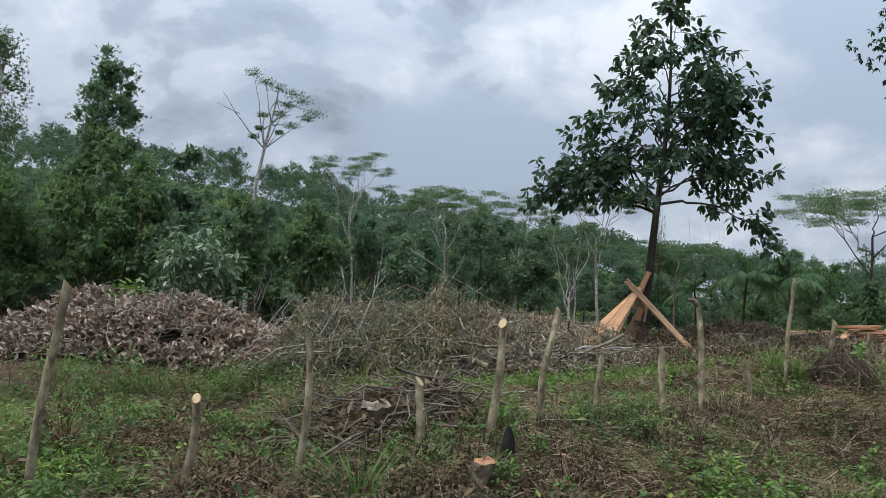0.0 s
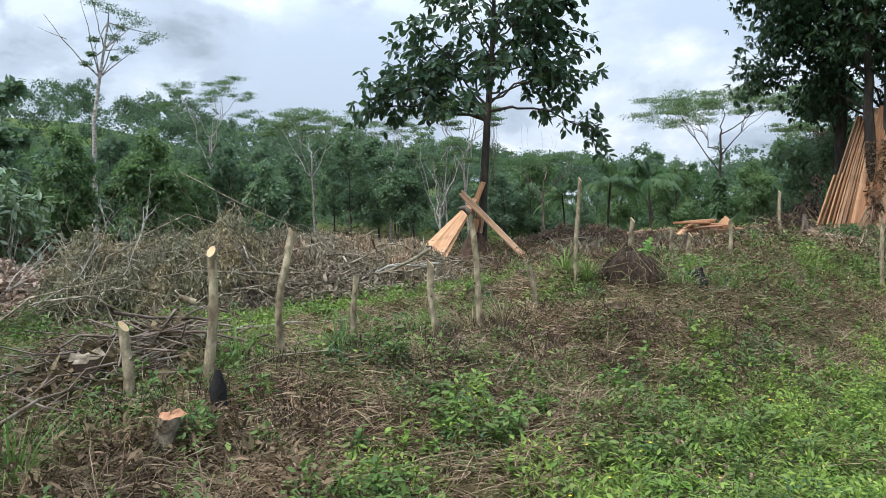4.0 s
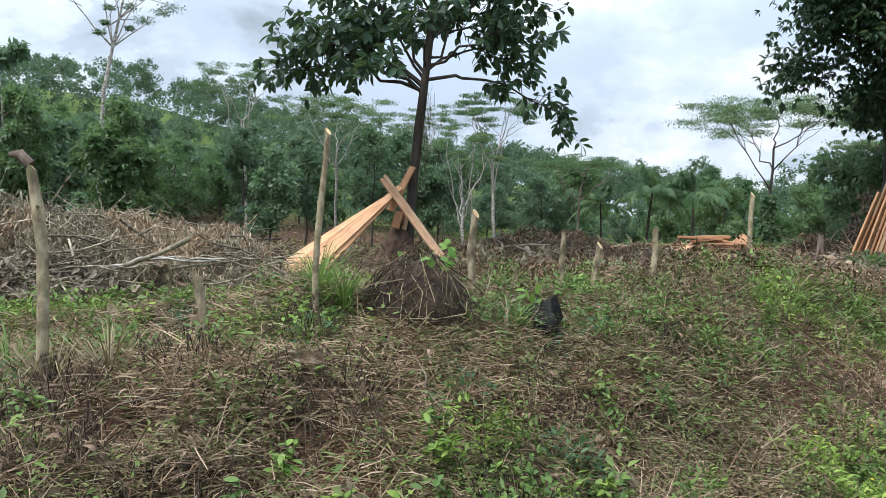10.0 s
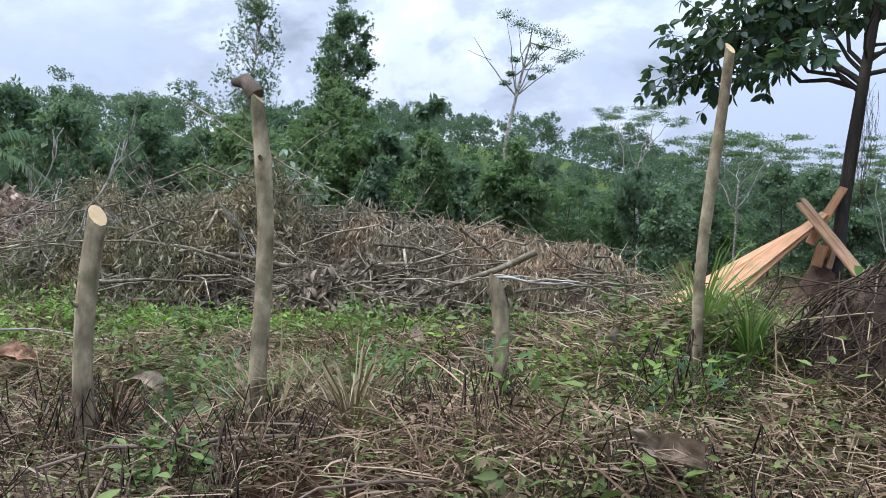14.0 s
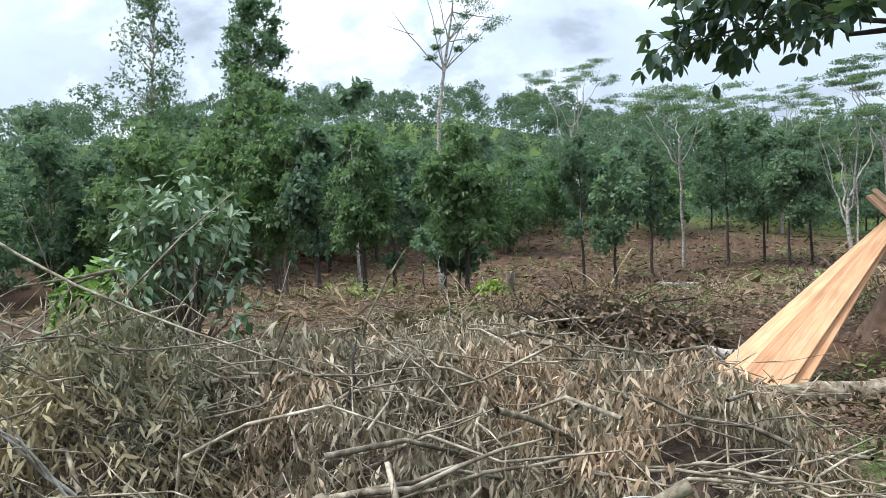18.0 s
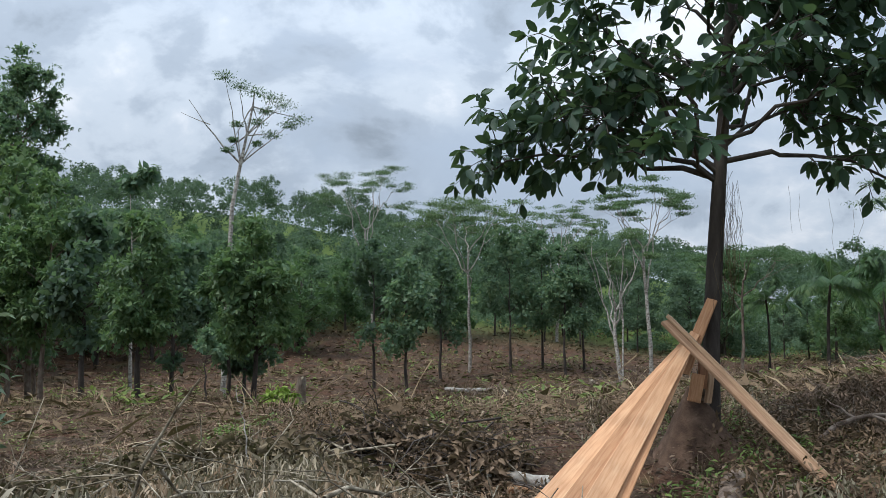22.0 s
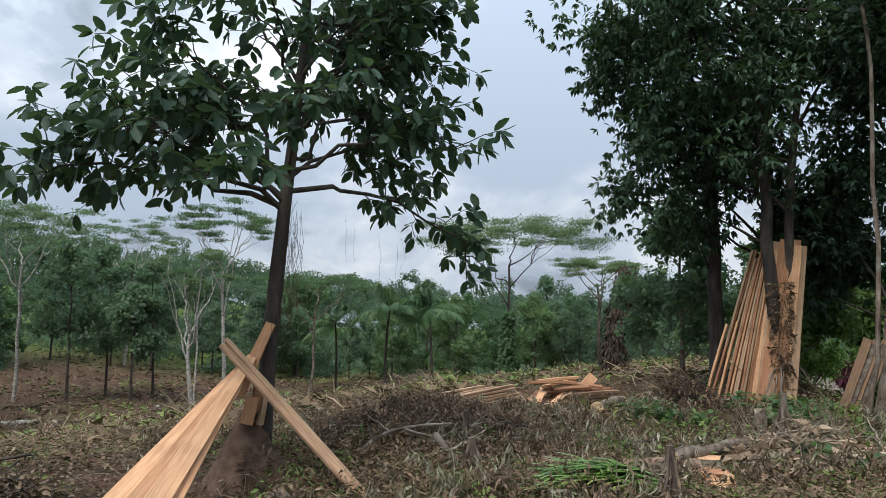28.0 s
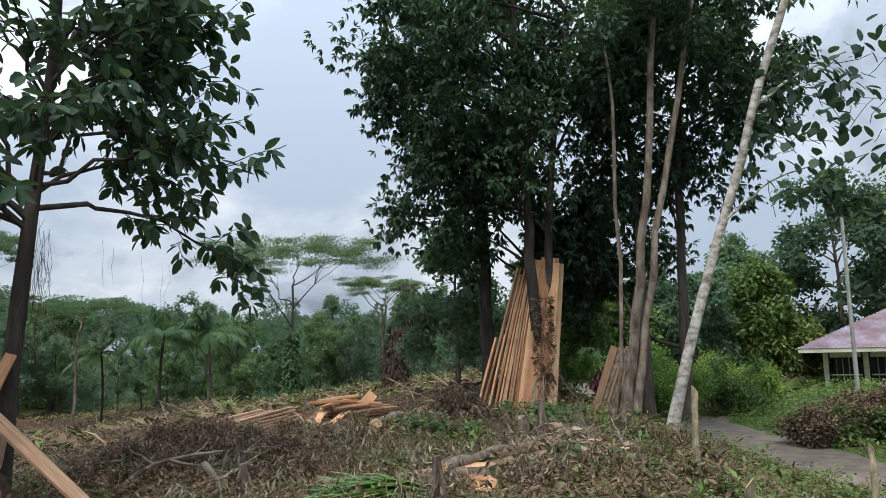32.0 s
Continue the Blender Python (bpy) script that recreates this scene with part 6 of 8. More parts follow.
tree_from(
    "shade_tree", "tall dark leafy tree beside the road", (13.6, -0.6),
    [([(13.6, -0.6, 0.0), (13.7, -0.7, 4.0), (14.0, -0.8, 9.5)], 0.14, 0.06), ([(13.2, 0.1, 0), (13.15, 0.1, 4), (13.0, 0.2, 9)], 0.12, 0.05)],
    clump_cloud(rng, (14.4, -0.7, 8.2), (3.0, 3.0, 4.6), 80, 0.55, 1.1, 4.7) + clump_cloud(rng, (14.6, 2.6, 4.2), (2.0, 2.6, 1.9), 45, 0.45, 0.85, 2.2), 400, 0.19, ("bark_dark", "leaf_dark"), seed=4, sprigs=7, limbs=0.1,
)
tree_from(
    "twin_trunk_tree", "slender brown tree with two mottled trunks", (10.85, -0.75),
    [([(10.85, -0.75, 0.0), (10.98, -0.95, 1.2), (11.15, -1.2, 3.2), (11.35, -1.5, 6.2), (11.5, -1.75, 9.5)], 0.125, 0.055), ([(11.05, -0.95, 0.3), (11.55, -1.45, 4.2), (11.95, -2.2, 8.2), (12.1, -2.4, 10)], 0.085, 0.04), ([(10.75, -0.6, 0.0), (10.95, -0.75, 1.3), (11.1, -0.8, 6.5), (11.0, -0.6, 9)], 0.05, 0.03)],
    clump_cloud(rng, (11.9, -1.6, 9.2), (2.4, 2.4, 2.4), 26, 0.5, 0.9, 5.0), 300, 0.14, ("bark_brown", "leaf_dark"), seed=5, limbs=0.0,
)
tree_from(
    "leaning_white_tree", "leaning pale-barked tree beside the road", (9.64, -2.51),
    [([(9.64, -2.51, -0.1), (9.99, -3.1, 2.28), (10.29, -3.68, 4.23), (10.54, -4.22, 6.08), (10.76, -4.74, 7.6), (10.95, -5.2, 9.2)], 0.095, 0.06), ([(10.5, -4.1, 5.7), (10.9, -4.7, 6.2), (11.3, -5.4, 6.5)], 0.03, 0.012), ([(10.2, -3.5, 3.7), (10.6, -4.3, 4.4), (10.9, -5.1, 4.6)], 0.02, 0.008)],
    clump_cloud(rng, (11.1, -5.4, 8.4), (1.6, 1.8, 0.9), 16, 0.3, 0.6, 7.3), 60, 0.2, ("bark_pale", "leaf_feather"), seed=6, shape=SLIM, limbs=0.0,
)
# broad heart-shaped leaves on thin stems beside the white trunk
rng = np.random.default_rng(66)
heart = thing("climber", "climbing plant with broad dark heart-shaped leaves", "climbing plant", (10.4, -4.0, 4.6))
m = Mass()
for _ in range(46):
    a = np.array([rng.uniform(0.0, 0.5), rng.uniform(-2.6, 0.0), rng.uniform(-0.6, 1.9)])
    part("stem", Mass().tube(bend(rng, a, a + rng.normal(0, 0.35, 3), 4, 0.2), 0.006, 4).mesh("stem", M["bark_dark"]), heart)
    n = rng.integers(3, 7)
    d = unit(rng.normal(size=(n, 3)) + np.array([0, 0, -0.8]))
    m.scatter(OVAL, a + rng.normal(0, 0.2, (n, 3)), turns(d, np.tile((0, -0.3, 1.0), (n, 1))), np.c_[np.full(n, 0.36), np.full(n, 0.24), np.full(n, 0.2)])
part("leaves", m.mesh("leaves", M["leaf_dark"]), heart)

# dead creepers on the stems behind the plank stack
rng = np.random.default_rng(67)
cr = thing("creeper", "dead brown creeper clinging to a trunk", "creeper", (11.66, 2.0, 0.2))
m = Mass()
z = rng.uniform(0.0, 2.6, 1700)
a = rng.uniform(0, 6.28, 1700)
q = 0.15 + 0.16 * bumps(z * 3 + 5, a, 0.7, 203) * rng.random(1700)
P = np.c_[np.cos(a) * q, np.sin(a) * q - 0.1, z]
m.scatter(SLIM, P, turns(unit(np.c_[np.cos(a), np.sin(a), -0.8 + 0 * a] + rng.normal(0, 0.9, (1700, 3))), rng.normal(size=(1700, 3))), rng.uniform(0.05, 0.17, 1700))
part("leaves", m.mesh("leaves", M["straw_dark"]), cr)
for _ in range(26):
    x, y = rng.normal(0, 0.28, 2)
    part("root", Mass().tube(bend(rng, (x * 0.3, y * 0.3, rng.uniform(0.6, 1.6)), (x * 1.6, y * 1.6 - 0.1, -0.15), 5, 0.12), 0.014, 5).mesh("root", M["bark_brown"], True), cr)


def bush(name, label, x, y, r, h, leaf, count, size, n=10, seed=1, shape=KITE, mats="bark_brown", droop=0.3, category="bush", stems=True):
    rng = np.random.default_rng(seed)
    o = on(x, y, 0)
    ob = thing(name, label, category, o)
    cs, rr = [], []
    for _ in range(n):
        a, q = rng.uniform(0, 6.28), math.sqrt(rng.random()) * 0.75
        c = np.array([math.cos(a) * r * q, math.sin(a) * r * q, h * rng.uniform(0.25, 0.88) * (1 - 0.3 * q)])
        cs.append(c)
        rr.append(rng.uniform(0.28, 0.45) * min(r, h))
        sm = Mass().tube(bend(rng, (c[0] * 0.2, c[1] * 0.2, -0.1), c, 5, 0.1), np.linspace(0.03, 0.008, 5) * (0.4 + h * 0.25), 5)
        if stems:
            part("stem", sm.mesh("stem", M[mats], True), ob)
    m = Mass()
    leaf_cloud(m, rng, cs, rr, count, size, shape, droop, 0, 0.2)
    part("leaves", m.mesh("leaves", M[leaf]), ob)
    return ob


bush("pale_bush", "tall bush with large pale grey-green leaves", -11.0, 0.3, 1.3, 3.5, "leaf_pale", 44, 0.24, 40, 71, LEAF, droop=0.45)
bush("yellow_bush", "low bush with yellow-green leaves", -12.5, 0.0, 1.0, 1.9, "leaf_bright", 120, 0.2, 14, 72)
bush("green_shoot", "bright green shoot beside a broken stump", -8.9, 11.6, 0.5, 0.8, "leaf_bright", 50, 0.2, 6, 73)
for i, (x, y, r, h) in enumerate(((19.5, 3.2, 1.4, 2.1), (21.2, 2.2, 1.3, 2.3), (20.4, 4.6, 1.6, 2.8), (22.6, 3.6, 1.5, 2.4), (18.2, 4.6, 1.3, 2.0), (23.6, 2.6, 1.0, 1.6), (17.0, 5.6, 1.2, 1.8))):
    bush("roadside_bush", "lush light green shrub along the road", x, y, r, h, ("leaf_bright", "leaf_weed", "leaf_bright")[i % 3], 380, 0.11, 16, 80 + i, LEAF)
for i, (x, y) in enumerate(((31.0, 4.5), (33.0, 5.8), (35.0, 4.2), (32.0, 7.4), (36.5, 6.8), (29.5, 7.4), (37.5, 2.5), (27.5, 9.0), (39.0, 5.0))):
    bush("thicket_bush", "dense green bush in the thicket behind the house", x, y, 2.0, 2.8, ("leaf_weed", "leaf_forest")[i % 2], 260, 0.2, 14, 140 + i, LEAF)
for i, (x, y) in enumerate(((15.6, -3.3), (16.3, -4.4), (17.1, -5.5), (17.6, -3.6), (18.3, -4.8), (18.9, -6.2), (16.6, -6.7))):
    bush("hedge_clump", "browning clipped hedge on the bank before the house", x + 0.9, y + 0.9, 1.25, 0.95, ("dead_leaf", "olive_weed", "dry_tan", "dead_leaf")[i % 4], 520, 0.09, 16, 90 + i, droop=0.2)
bush("purple_plant", "small plant with purple-red leaves", 13.0, 1.3, 0.35, 1.5, "purple", 50, 0.2, 6, 99, SLIM)
for i, (x, y, H) in enumerate(((27.5, 6.8, 5.8), (30.5, 5.5, 6.2), (33.5, 3.0, 10.5), (34.5, -1.5, 11.0), (29.0, 9.5, 7.0), (25.0, 8.5, 5.6), (33.0, 7.5, 8.0), (36.0, -5.5, 10.0), (22.0, 10.5, 6.5), (38.0, 1.0, 12.0))):
    plant_tree("roadside_tree", "leafy green tree behind the roadside house", broad_tree(np.random.default_rng(110 + i), H * 0.86, H * 0.28, 0.18, 28, 280, 0.2, 0.14, ("bark_brown", "leaf_weed" if i % 2 else "leaf_forest"), 0.15), x, y, group="trees behind the house")
plant_tree("understory_tree", "light green small tree behind the plank stack", broad_tree(np.random.default_rng(121), 6.2, 2.0, 0.1, 24, 330, 0.17, 0.09, ("bark_brown", "leaf_forest"), 0.2), 14.6, 8.0)
plant_tree("understory_tree", "light green small tree behind the plank stack", broad_tree(np.random.default_rng(122), 4.6, 1.6, 0.1, 20, 330, 0.16, 0.08, ("bark_brown", "leaf_weed"), 0.2), 15.0, 4.2)
# shaggy trunks wrapped in dead creepers
for x, y, lean, h, r, lab in ((21.5, 19.9, 1.1, 5.2, 0.55, "leaning trunk wrapped in shaggy brown creeper"), (24.55, 34.7, 0.2, 4.6, 0.4, "trunk foot wrapped in dark creeper")):
    rng = np.random.default_rng(int(x * 3))
    ob = thing("vine_covered_snag", lab, "trunk", on(x, y, -0.1))
    part("trunk", Mass().tube([(0, 0, 0), (lean * 0.35, 0, h * 0.5), (lean, 0, h)], [r * 0.8, r * 0.5, r * 0.2], 9).mesh("trunk", M["bark_dark"], True), ob)
    N = 4200
    t, a = rng.random(N), rng.uniform(0, 6.28, N)
    P = np.c_[lean * t**1.3 + np.cos(a) * r * (1.05 - 0.5 * t) * (0.8 + 0.4 * np.sin(t * 17 + a * 2) ** 2), np.sin(a) * r * (1.05 - 0.5 * t), h * t]
    P += rng.normal(0, 0.1, (N, 3))
    m = Mass().scatter(KITE if x > 23 else SLIM, P, turns(unit(np.c_[np.cos(a) * 0.7, np.sin(a) * 0.7, (-0.6 if x > 23 else -1.6) + 0 * a] + rng.normal(0, 0.35, (N, 3))), np.c_[np.cos(a), np.sin(a), 0.5 + 0 * a]), rng.uniform(0.12, 0.32, N))
    part("creeper", m.mesh("creeper", M["leaf_mid" if x > 23 else "root"]), ob)


# ---- the house across the road ----
def house():
    ob = thing("house", "small cream house with barred windows and rusty metal roof", "house", (25.85, 1.1, -1.15))
    ob.rotation_euler = (0, 0, math.atan2(-1.71, 0.65))
    # local x runs along the front to the south, local y towards the back
    def block(name, x0, x1, y0, y1, z0, z1, mat, label=""):
        bm = bmesh.new()
        bmesh.ops.create_cube(bm, size=1.0)
        for v in bm.verts:
            v.co = (x0 + (v.co.x + 0.5) * (x1 - x0), y0 + (v.co.y + 0.5) * (y1 - y0), z0 + (v.co.z + 0.5) * (z1 - z0))
        bmesh.ops.bevel(bm, geom=bm.edges[:], offset=min(0.012, (x1 - x0) * 0.2, abs(y1 - y0) * 0.2, (z1 - z0) * 0.2), segments=1, affect="EDGES")
        me = bpy.data.meshes.new(name)
        bm.to_mesh(me)
        bm.free()
        me.materials.append(M[mat])
        return part(name, me, ob, label)
    L, D, top = 7.5, 6.0, 2.3
    block("plinth", 0, L, 0.0, D, -0.5, 0.12, "grey_post")
    block("low_wall", 0.15, L, 0.1, 0.22, 0.12, 0.75, "wall_cream")
    block("side_wall", 0.02, 0.14, 0.1, D, 0.12, top, "wall_cream")
    block("back_wall", 0.15, L, D - 0.15, D, 0.12, top, "wall_cream")
    # an added panel, painted near black as the shade inside the room
    block("dark_room", 0.3, L - 0.1, 1.6, 1.75, 0.12, top, "room_shade", "near-black panel in place of the room's shade")
    for x in (0.0, 1.25, 2.6, 4.1, 5.8, 7.3):
        block("post", x, x + 0.17, 0.03, 0.2, 0.12, top, "wall_cream")
    for x0, x1 in ((0.22, 1.2), (1.48, 2.55), (2.83, 4.05), (4.33, 5.75), (6.03, 7.25)):
        win = block("window_rail", x0, x1, 0.13, 0.17, 1.42, 1.47, "wall_cream")
        block("window_head", x0, x1, 0.11, 0.2, 2.05, top, "wall_cream")
        for k in range(1, 5):
            xx = x0 + (x1 - x0) * k / 5
            block("window_bar", xx - 0.015, xx + 0.015, 0.135, 0.165, 0.75, 2.05, "grey_post").parent = win
    block("fascia", -0.75, L + 0.7, -0.72, -0.68, top - 0.06, top + 0.12, "wall_cream")
    block("ceiling", -0.7, L + 0.7, -0.7, D + 0.6, top + 0.0, top + 0.03, "wall_cream")
    # a hipped roof of corrugated sheets, ridges running down the slope
    m = Mass()
    x0, x1, y0, y1, z0, zr = -0.8, L + 0.75, -0.75, D + 0.65, top + 0.1, top + 1.75
    rid = (y1 - y0) / 2
    n = 150
    for side in range(4):
        rows = []
        for i in range(n + 1):
            t = i / n
            wav = 0.018 * math.sin(i * math.pi * 0.9)
            if side in (0, 1):
                x = x0 + (x1 - x0) * t
                ins = min(x - x0, x1 - x, rid)
                ya = y0 if side == 0 else y1
                yb = ya + (ins if side == 0 else -ins)
                rows.append(((x, ya, z0 + wav), (x, yb, z0 + (zr - z0) * ins / rid + wav)))
            else:
                y = y0 + (y1 - y0) * t
                ins = min(y - y0, y1 - y)
                xa = x0 if side == 2 else x1
                xb = xa + (ins if side == 2 else -ins)
                rows.append(((xa, y, z0 + wav), (xb, y, z0 + (zr - z0) * ins / rid + wav)))
        V = np.array(rows).reshape(-1, 3)
        m.add(V, [(2 * i, 2 * i + 2, 2 * i + 3, 2 * i + 1) for i in range(n)])
    part("roof", m.mesh("roof", M["roof_metal"]), ob, "corrugated rusty grey-violet metal sheets")


house()
pole = thing("utility_pole", "slim grey utility pole before the house", "pole", on(22.6, -1.1, -0.2), "", "", Mass().tube([(0, 0, 0), (0.0, 0, 3), (0.03, 0, 5.6)], [0.07, 0.06, 0.05], 10, 0, 0).mesh("utility_pole", M["grey_post"], True))

# ---- cut palm leaves and a dried plant ----
rng = np.random.default_rng(130)
fr = thing("cut_palm_leaves", "freshly cut green palm leaves on the ground", "palm leaves", on(2.68, -3.2, 0.01))
fr.rotation_euler = (0, 0, -0.75)
for k in range(5):
    m = Mass()
    ang = rng.normal(0.15, 0.16)
    out = np.array([math.cos(ang + math.pi), math.sin(ang + math.pi), 0.0])
    u = np.linspace(0, 1, 8)
    mid = np.array([0.7, 0.2, 0.04 + 0.025 * k]) + out * (1.1 * u)[:, None] + np.c_[0 * u, 0.06 * k - 0.1 + 0 * u, 0.12 * np.sin(u * 3) - 0.03 * u]
    m.tube(mid, np.linspace(0.018, 0.005, 8), 5)
    kk = np.repeat(np.linspace(0.1, 0.98, 22), 2)
    P = np.stack([np.interp(kk, u, mid[:, j]) for j in range(3)], -1)
    side = np.tile([1.0, -1.0], 22)[:, None] * np.cross(out, (0, 0, 1))
    m.scatter(BLADE, P, turns(unit(side * 0.35 + out + rng.normal(0, 0.1, (44, 3)) + np.array([0, 0, 0.05])), np.tile((0, 0, 1.0), (44, 1))), np.c_[np.full(44, 0.075), rng.uniform(0.4, 0.75, 44), np.full(44, 0.6)])
    part("frond", m.mesh("frond", M["leaf_fresh"]), fr)
for x, y, h, n, lab in ((3.14, -3.74, 0.62, 15, "dried pandan trunk on splayed stilt roots"), (6.72, -2.15, 0.88, 20, "bundle of dry grey stems and stubs"), (2.2, -1.3, 0.4, 10, "small dried broken plant"), (2.93, 0.17, 0.6, 16, "dark dried plant standing in dead brush")):
    ob = thing("dried_plant", lab, "dead plant", on(x, y, -0.02))
    m = Mass()
    part("stump", m.tube([(0, 0, 0), (0.02, 0, h * 0.5), (0, 0, h)], [0.05, 0.06, 0.045], 9, 0, 0, 0.12, rng).mesh("stump", M["bark_brown"], True), ob)
    for _ in range(n):
        a = rng.uniform(0, 6.28)
        part("dead_stem", Mass().tube(bend(rng, (0.03 * math.cos(a), 0.03 * math.sin(a), h * rng.uniform(0.5, 0.95)), (math.cos(a) * rng.uniform(0.07, 0.24), math.sin(a) * rng.uniform(0.07, 0.24), 0.0), 5, 0.12, 0.04), rng.uniform(0.01, 0.022), 6).mesh("dead_stem", M["bark_brown"], True), ob)

# ---- what covers the ground ----
def spread(rng, n, x0, x1, y0, y1, keep):
    """Random places in a rectangle, kept by chance as keep says."""
    x, y = rng.uniform(x0, x1, n), rng.uniform(y0, y1, n)
    s, q = along(x, y)
    ok = (rng.random(n) < keep(x, y)) & (np.abs(q - road_mid(s)) > ROAD_HALF + 0.03)
    return x[ok], y[ok]


def strew(name, label, category, mat, shape, pos, along_dirs, faces, sizes):
    m = Mass().scatter(shape, pos, turns(along_dirs, faces), sizes)
    return tagged(new(name, m.mesh(name, M[mat])), label, category, kind="stuff")


def flat_dirs(rng, n, tilt=0.15):
    a = rng.uniform(0, 6.28, n)
    return np.c_[np.cos(a), np.sin(a), rng.normal(0, tilt, n)]


UPS = (0.0, 0.0, 1.0)


def lying(rng, x, y, name, label, mat, shape, length, width, tilt=0.15, lift=0.02, z=4.0):
    n = len(x)
    P = np.c_[x, y, ground_z(x, y) + rng.uniform(0, lift, n)]
    L = length * rng.uniform(0.4, 1.5, n)
    S = np.c_[width * rng.uniform(0.6, 1.5, n) if shape is STALK or shape is BLADE else L, L, (width * rng.uniform(0.6, 2.2, n) if shape is STALK else L)]
    return strew(name, label, "litter", mat, shape, P, flat_dirs(rng, n, tilt), rng.normal(0, 0.35, (n, 3)) + UPS, S)


rng = np.random.default_rng(200)
dry = lambda x, y: 1 - 0.85 * greenness(x, y)
near = (-9, 8, -15, -7)
x, y = spread(rng, 120000, *near, lambda x, y: dry(x, y) * ease(9, 2.5, np.hypot(x + 2.2, y + 11.3)) * (0.35 + 0.65 * bumps(x, y, 0.6, 91)))
lying(rng, x, y, "straw_litter", "dry brown straw and cut stems over the bank", "straw", STALK, 0.22, 0.003, 0.2, 0.06)
x, y = spread(rng, 80000, *near, lambda x, y: dry(x, y) * ease(10, 3, np.hypot(x + 2.2, y + 11.3)) * (0.25 + 0.75 * bumps(x, y, 0.8, 93)))
lying(rng, x, y, "old_straw_litter", "dark weathered straw under the fresh straw", "straw_dark", STALK, 0.2, 0.0035, 0.18, 0.04)
x, y = spread(rng, 80000, -12, 12, -14, 8, lambda x, y: dry(x, y) * (0.2 + 0.8 * bumps(x, y, 1.1, 95)))
lying(rng, x, y, "dead_leaf_litter", "scattered brown curled dead leaves", "dead_leaf", KITE, 0.05, 0, 0.3, 0.05)
x, y = spread(rng, 30000, -14, 14, -7.5, 16, lambda x, y: dry(x, y) * (0.2 + 0.8 * bumps(x, y, 1.4, 97)))
lying(rng, x, y, "stem_litter", "dry stems and fern stalks over the clearing", "straw_dark", STALK, 0.34, 0.005, 0.25, 0.12)
x, y = spread(rng, 30000, -18, 18, -7.5, 24, lambda x, y: dry(x, y) * (0.2 + 0.8 * bumps(x, y, 1.7, 99)))
lying(rng, x, y, "dark_stem_litter", "dark dead stems and roots over the clearing", "straw_dark", STALK, 0.4, 0.006, 0.25, 0.1)
x, y = spread(rng, 52000, -42, 40, 2, 82, lambda x, y: (0.15 + 0.85 * bumps(x, y, 2.5, 101)) * ease(110, 25, y))
lying(rng, x, y, "far_litter", "brown dead brush over the far clearing", "straw_dark", SLIM, 0.5, 0.02, 0.3, 0.15)
x, y = spread(rng, 9000, -34, 34, 2, 62, lambda x, y: (0.1 + 0.9 * bumps(x, y, 2.0, 103)) * ease(70, 25, y))
lying(rng, x, y, "far_pale_litter", "pale dry grass and stems over the far clearing", "straw", STALK, 0.9, 0.016, 0.5, 0.2)


def weeds(name, label, mat, rng, x, y, height, leaf, per, shape=LEAF, up=0.35, stem="leaf_weed"):
    """Low leafy weeds: leaves in a loose upright cluster round each place."""
    n = len(x)
    X, Y = np.repeat(x, per), np.repeat(y, per)
    h = np.repeat(height * rng.uniform(0.4, 1.3, n), per)
    N = n * per
    t = rng.random(N)
    sp = leaf * 1.3 * (0.5 + t)
    a = rng.uniform(0, 6.28, N)
    P = np.c_[X + np.cos(a) * sp * 0.5, Y + np.sin(a) * sp * 0.5, ground_z(X, Y) + h * t]
    d = unit(np.c_[np.cos(a), np.sin(a), up + rng.normal(0, 0.3, N)])
    return strew(name, label, "weeds", mat, shape, P, d, rng.normal(0, 0.3, (N, 3)) + UPS, leaf * rng.uniform(0.5, 1.35, N))


def tufts(name, label, mat, rng, x, y, height, width, per, flop=0.5):
    n = len(x)
    X, Y = np.repeat(x, per), np.repeat(y, per)
    N = n * per
    X, Y = X + rng.normal(0, height * 0.12, N), Y + rng.normal(0, height * 0.12, N)
    a = rng.uniform(0, 6.28, N)
    d = unit(np.c_[np.cos(a) * flop * rng.random(N), np.sin(a) * flop * rng.random(N), np.ones(N)])
    L = np.repeat(height * rng.uniform(0.5, 1.3, n), per) * rng.uniform(0.5, 1.2, N)
    return strew(name, label, "grass", mat, ARCH, np.c_[X, Y, ground_z(X, Y) - 0.01], d, np.c_[np.cos(a), np.sin(a), 0.3 + 0 * a], np.c_[width * rng.uniform(0.6, 1.4, N), L, L])


core = lambda x, y: ease(5.5, 2.0, np.hypot(x + 1.8, y + 10.6))
x, y = spread(rng, 150000, -7, 4, -14, -6, lambda x, y: dry(x, y) * core(x, y) * (0.3 + 0.7 * bumps(x, y, 0.5, 121)))
lying(rng, x, y, "short_straw", "short broken straw matted on the bank", "straw", STALK, 0.11, 0.0026, 0.3, 0.05)
x, y = spread(rng, 90000, -7, 4, -14, -6, lambda x, y: core(x, y) * (0.3 + 0.7 * bumps(x, y, 0.4, 123)))
lying(rng, x, y, "leaf_crumbs", "small crumbled dead leaves on the bank", "dead_leaf", KITE, 0.026, 0, 0.5, 0.05)
x, y = spread(rng, 40000, -7, 4, -14, -6, lambda x, y: core(x, y) * (0.1 + 0.9 * ease(0.4, 0.7, bumps(x, y, 0.9, 125))))
lying(rng, x, y, "twig_litter", "dark thin twigs and roots on the bank", "straw_dark", STALK, 0.2, 0.0032, 0.45, 0.08)
rng = np.random.default_rng(220)
lush = lambda x, y: ease(0.25, 0.8, greenness(x, y))
x, y = spread(rng, 15000, -10, 9, -15.5, -6, lambda x, y: lush(x, y) * ease(10, 3, np.hypot(x + 1.8, y + 12.0)))
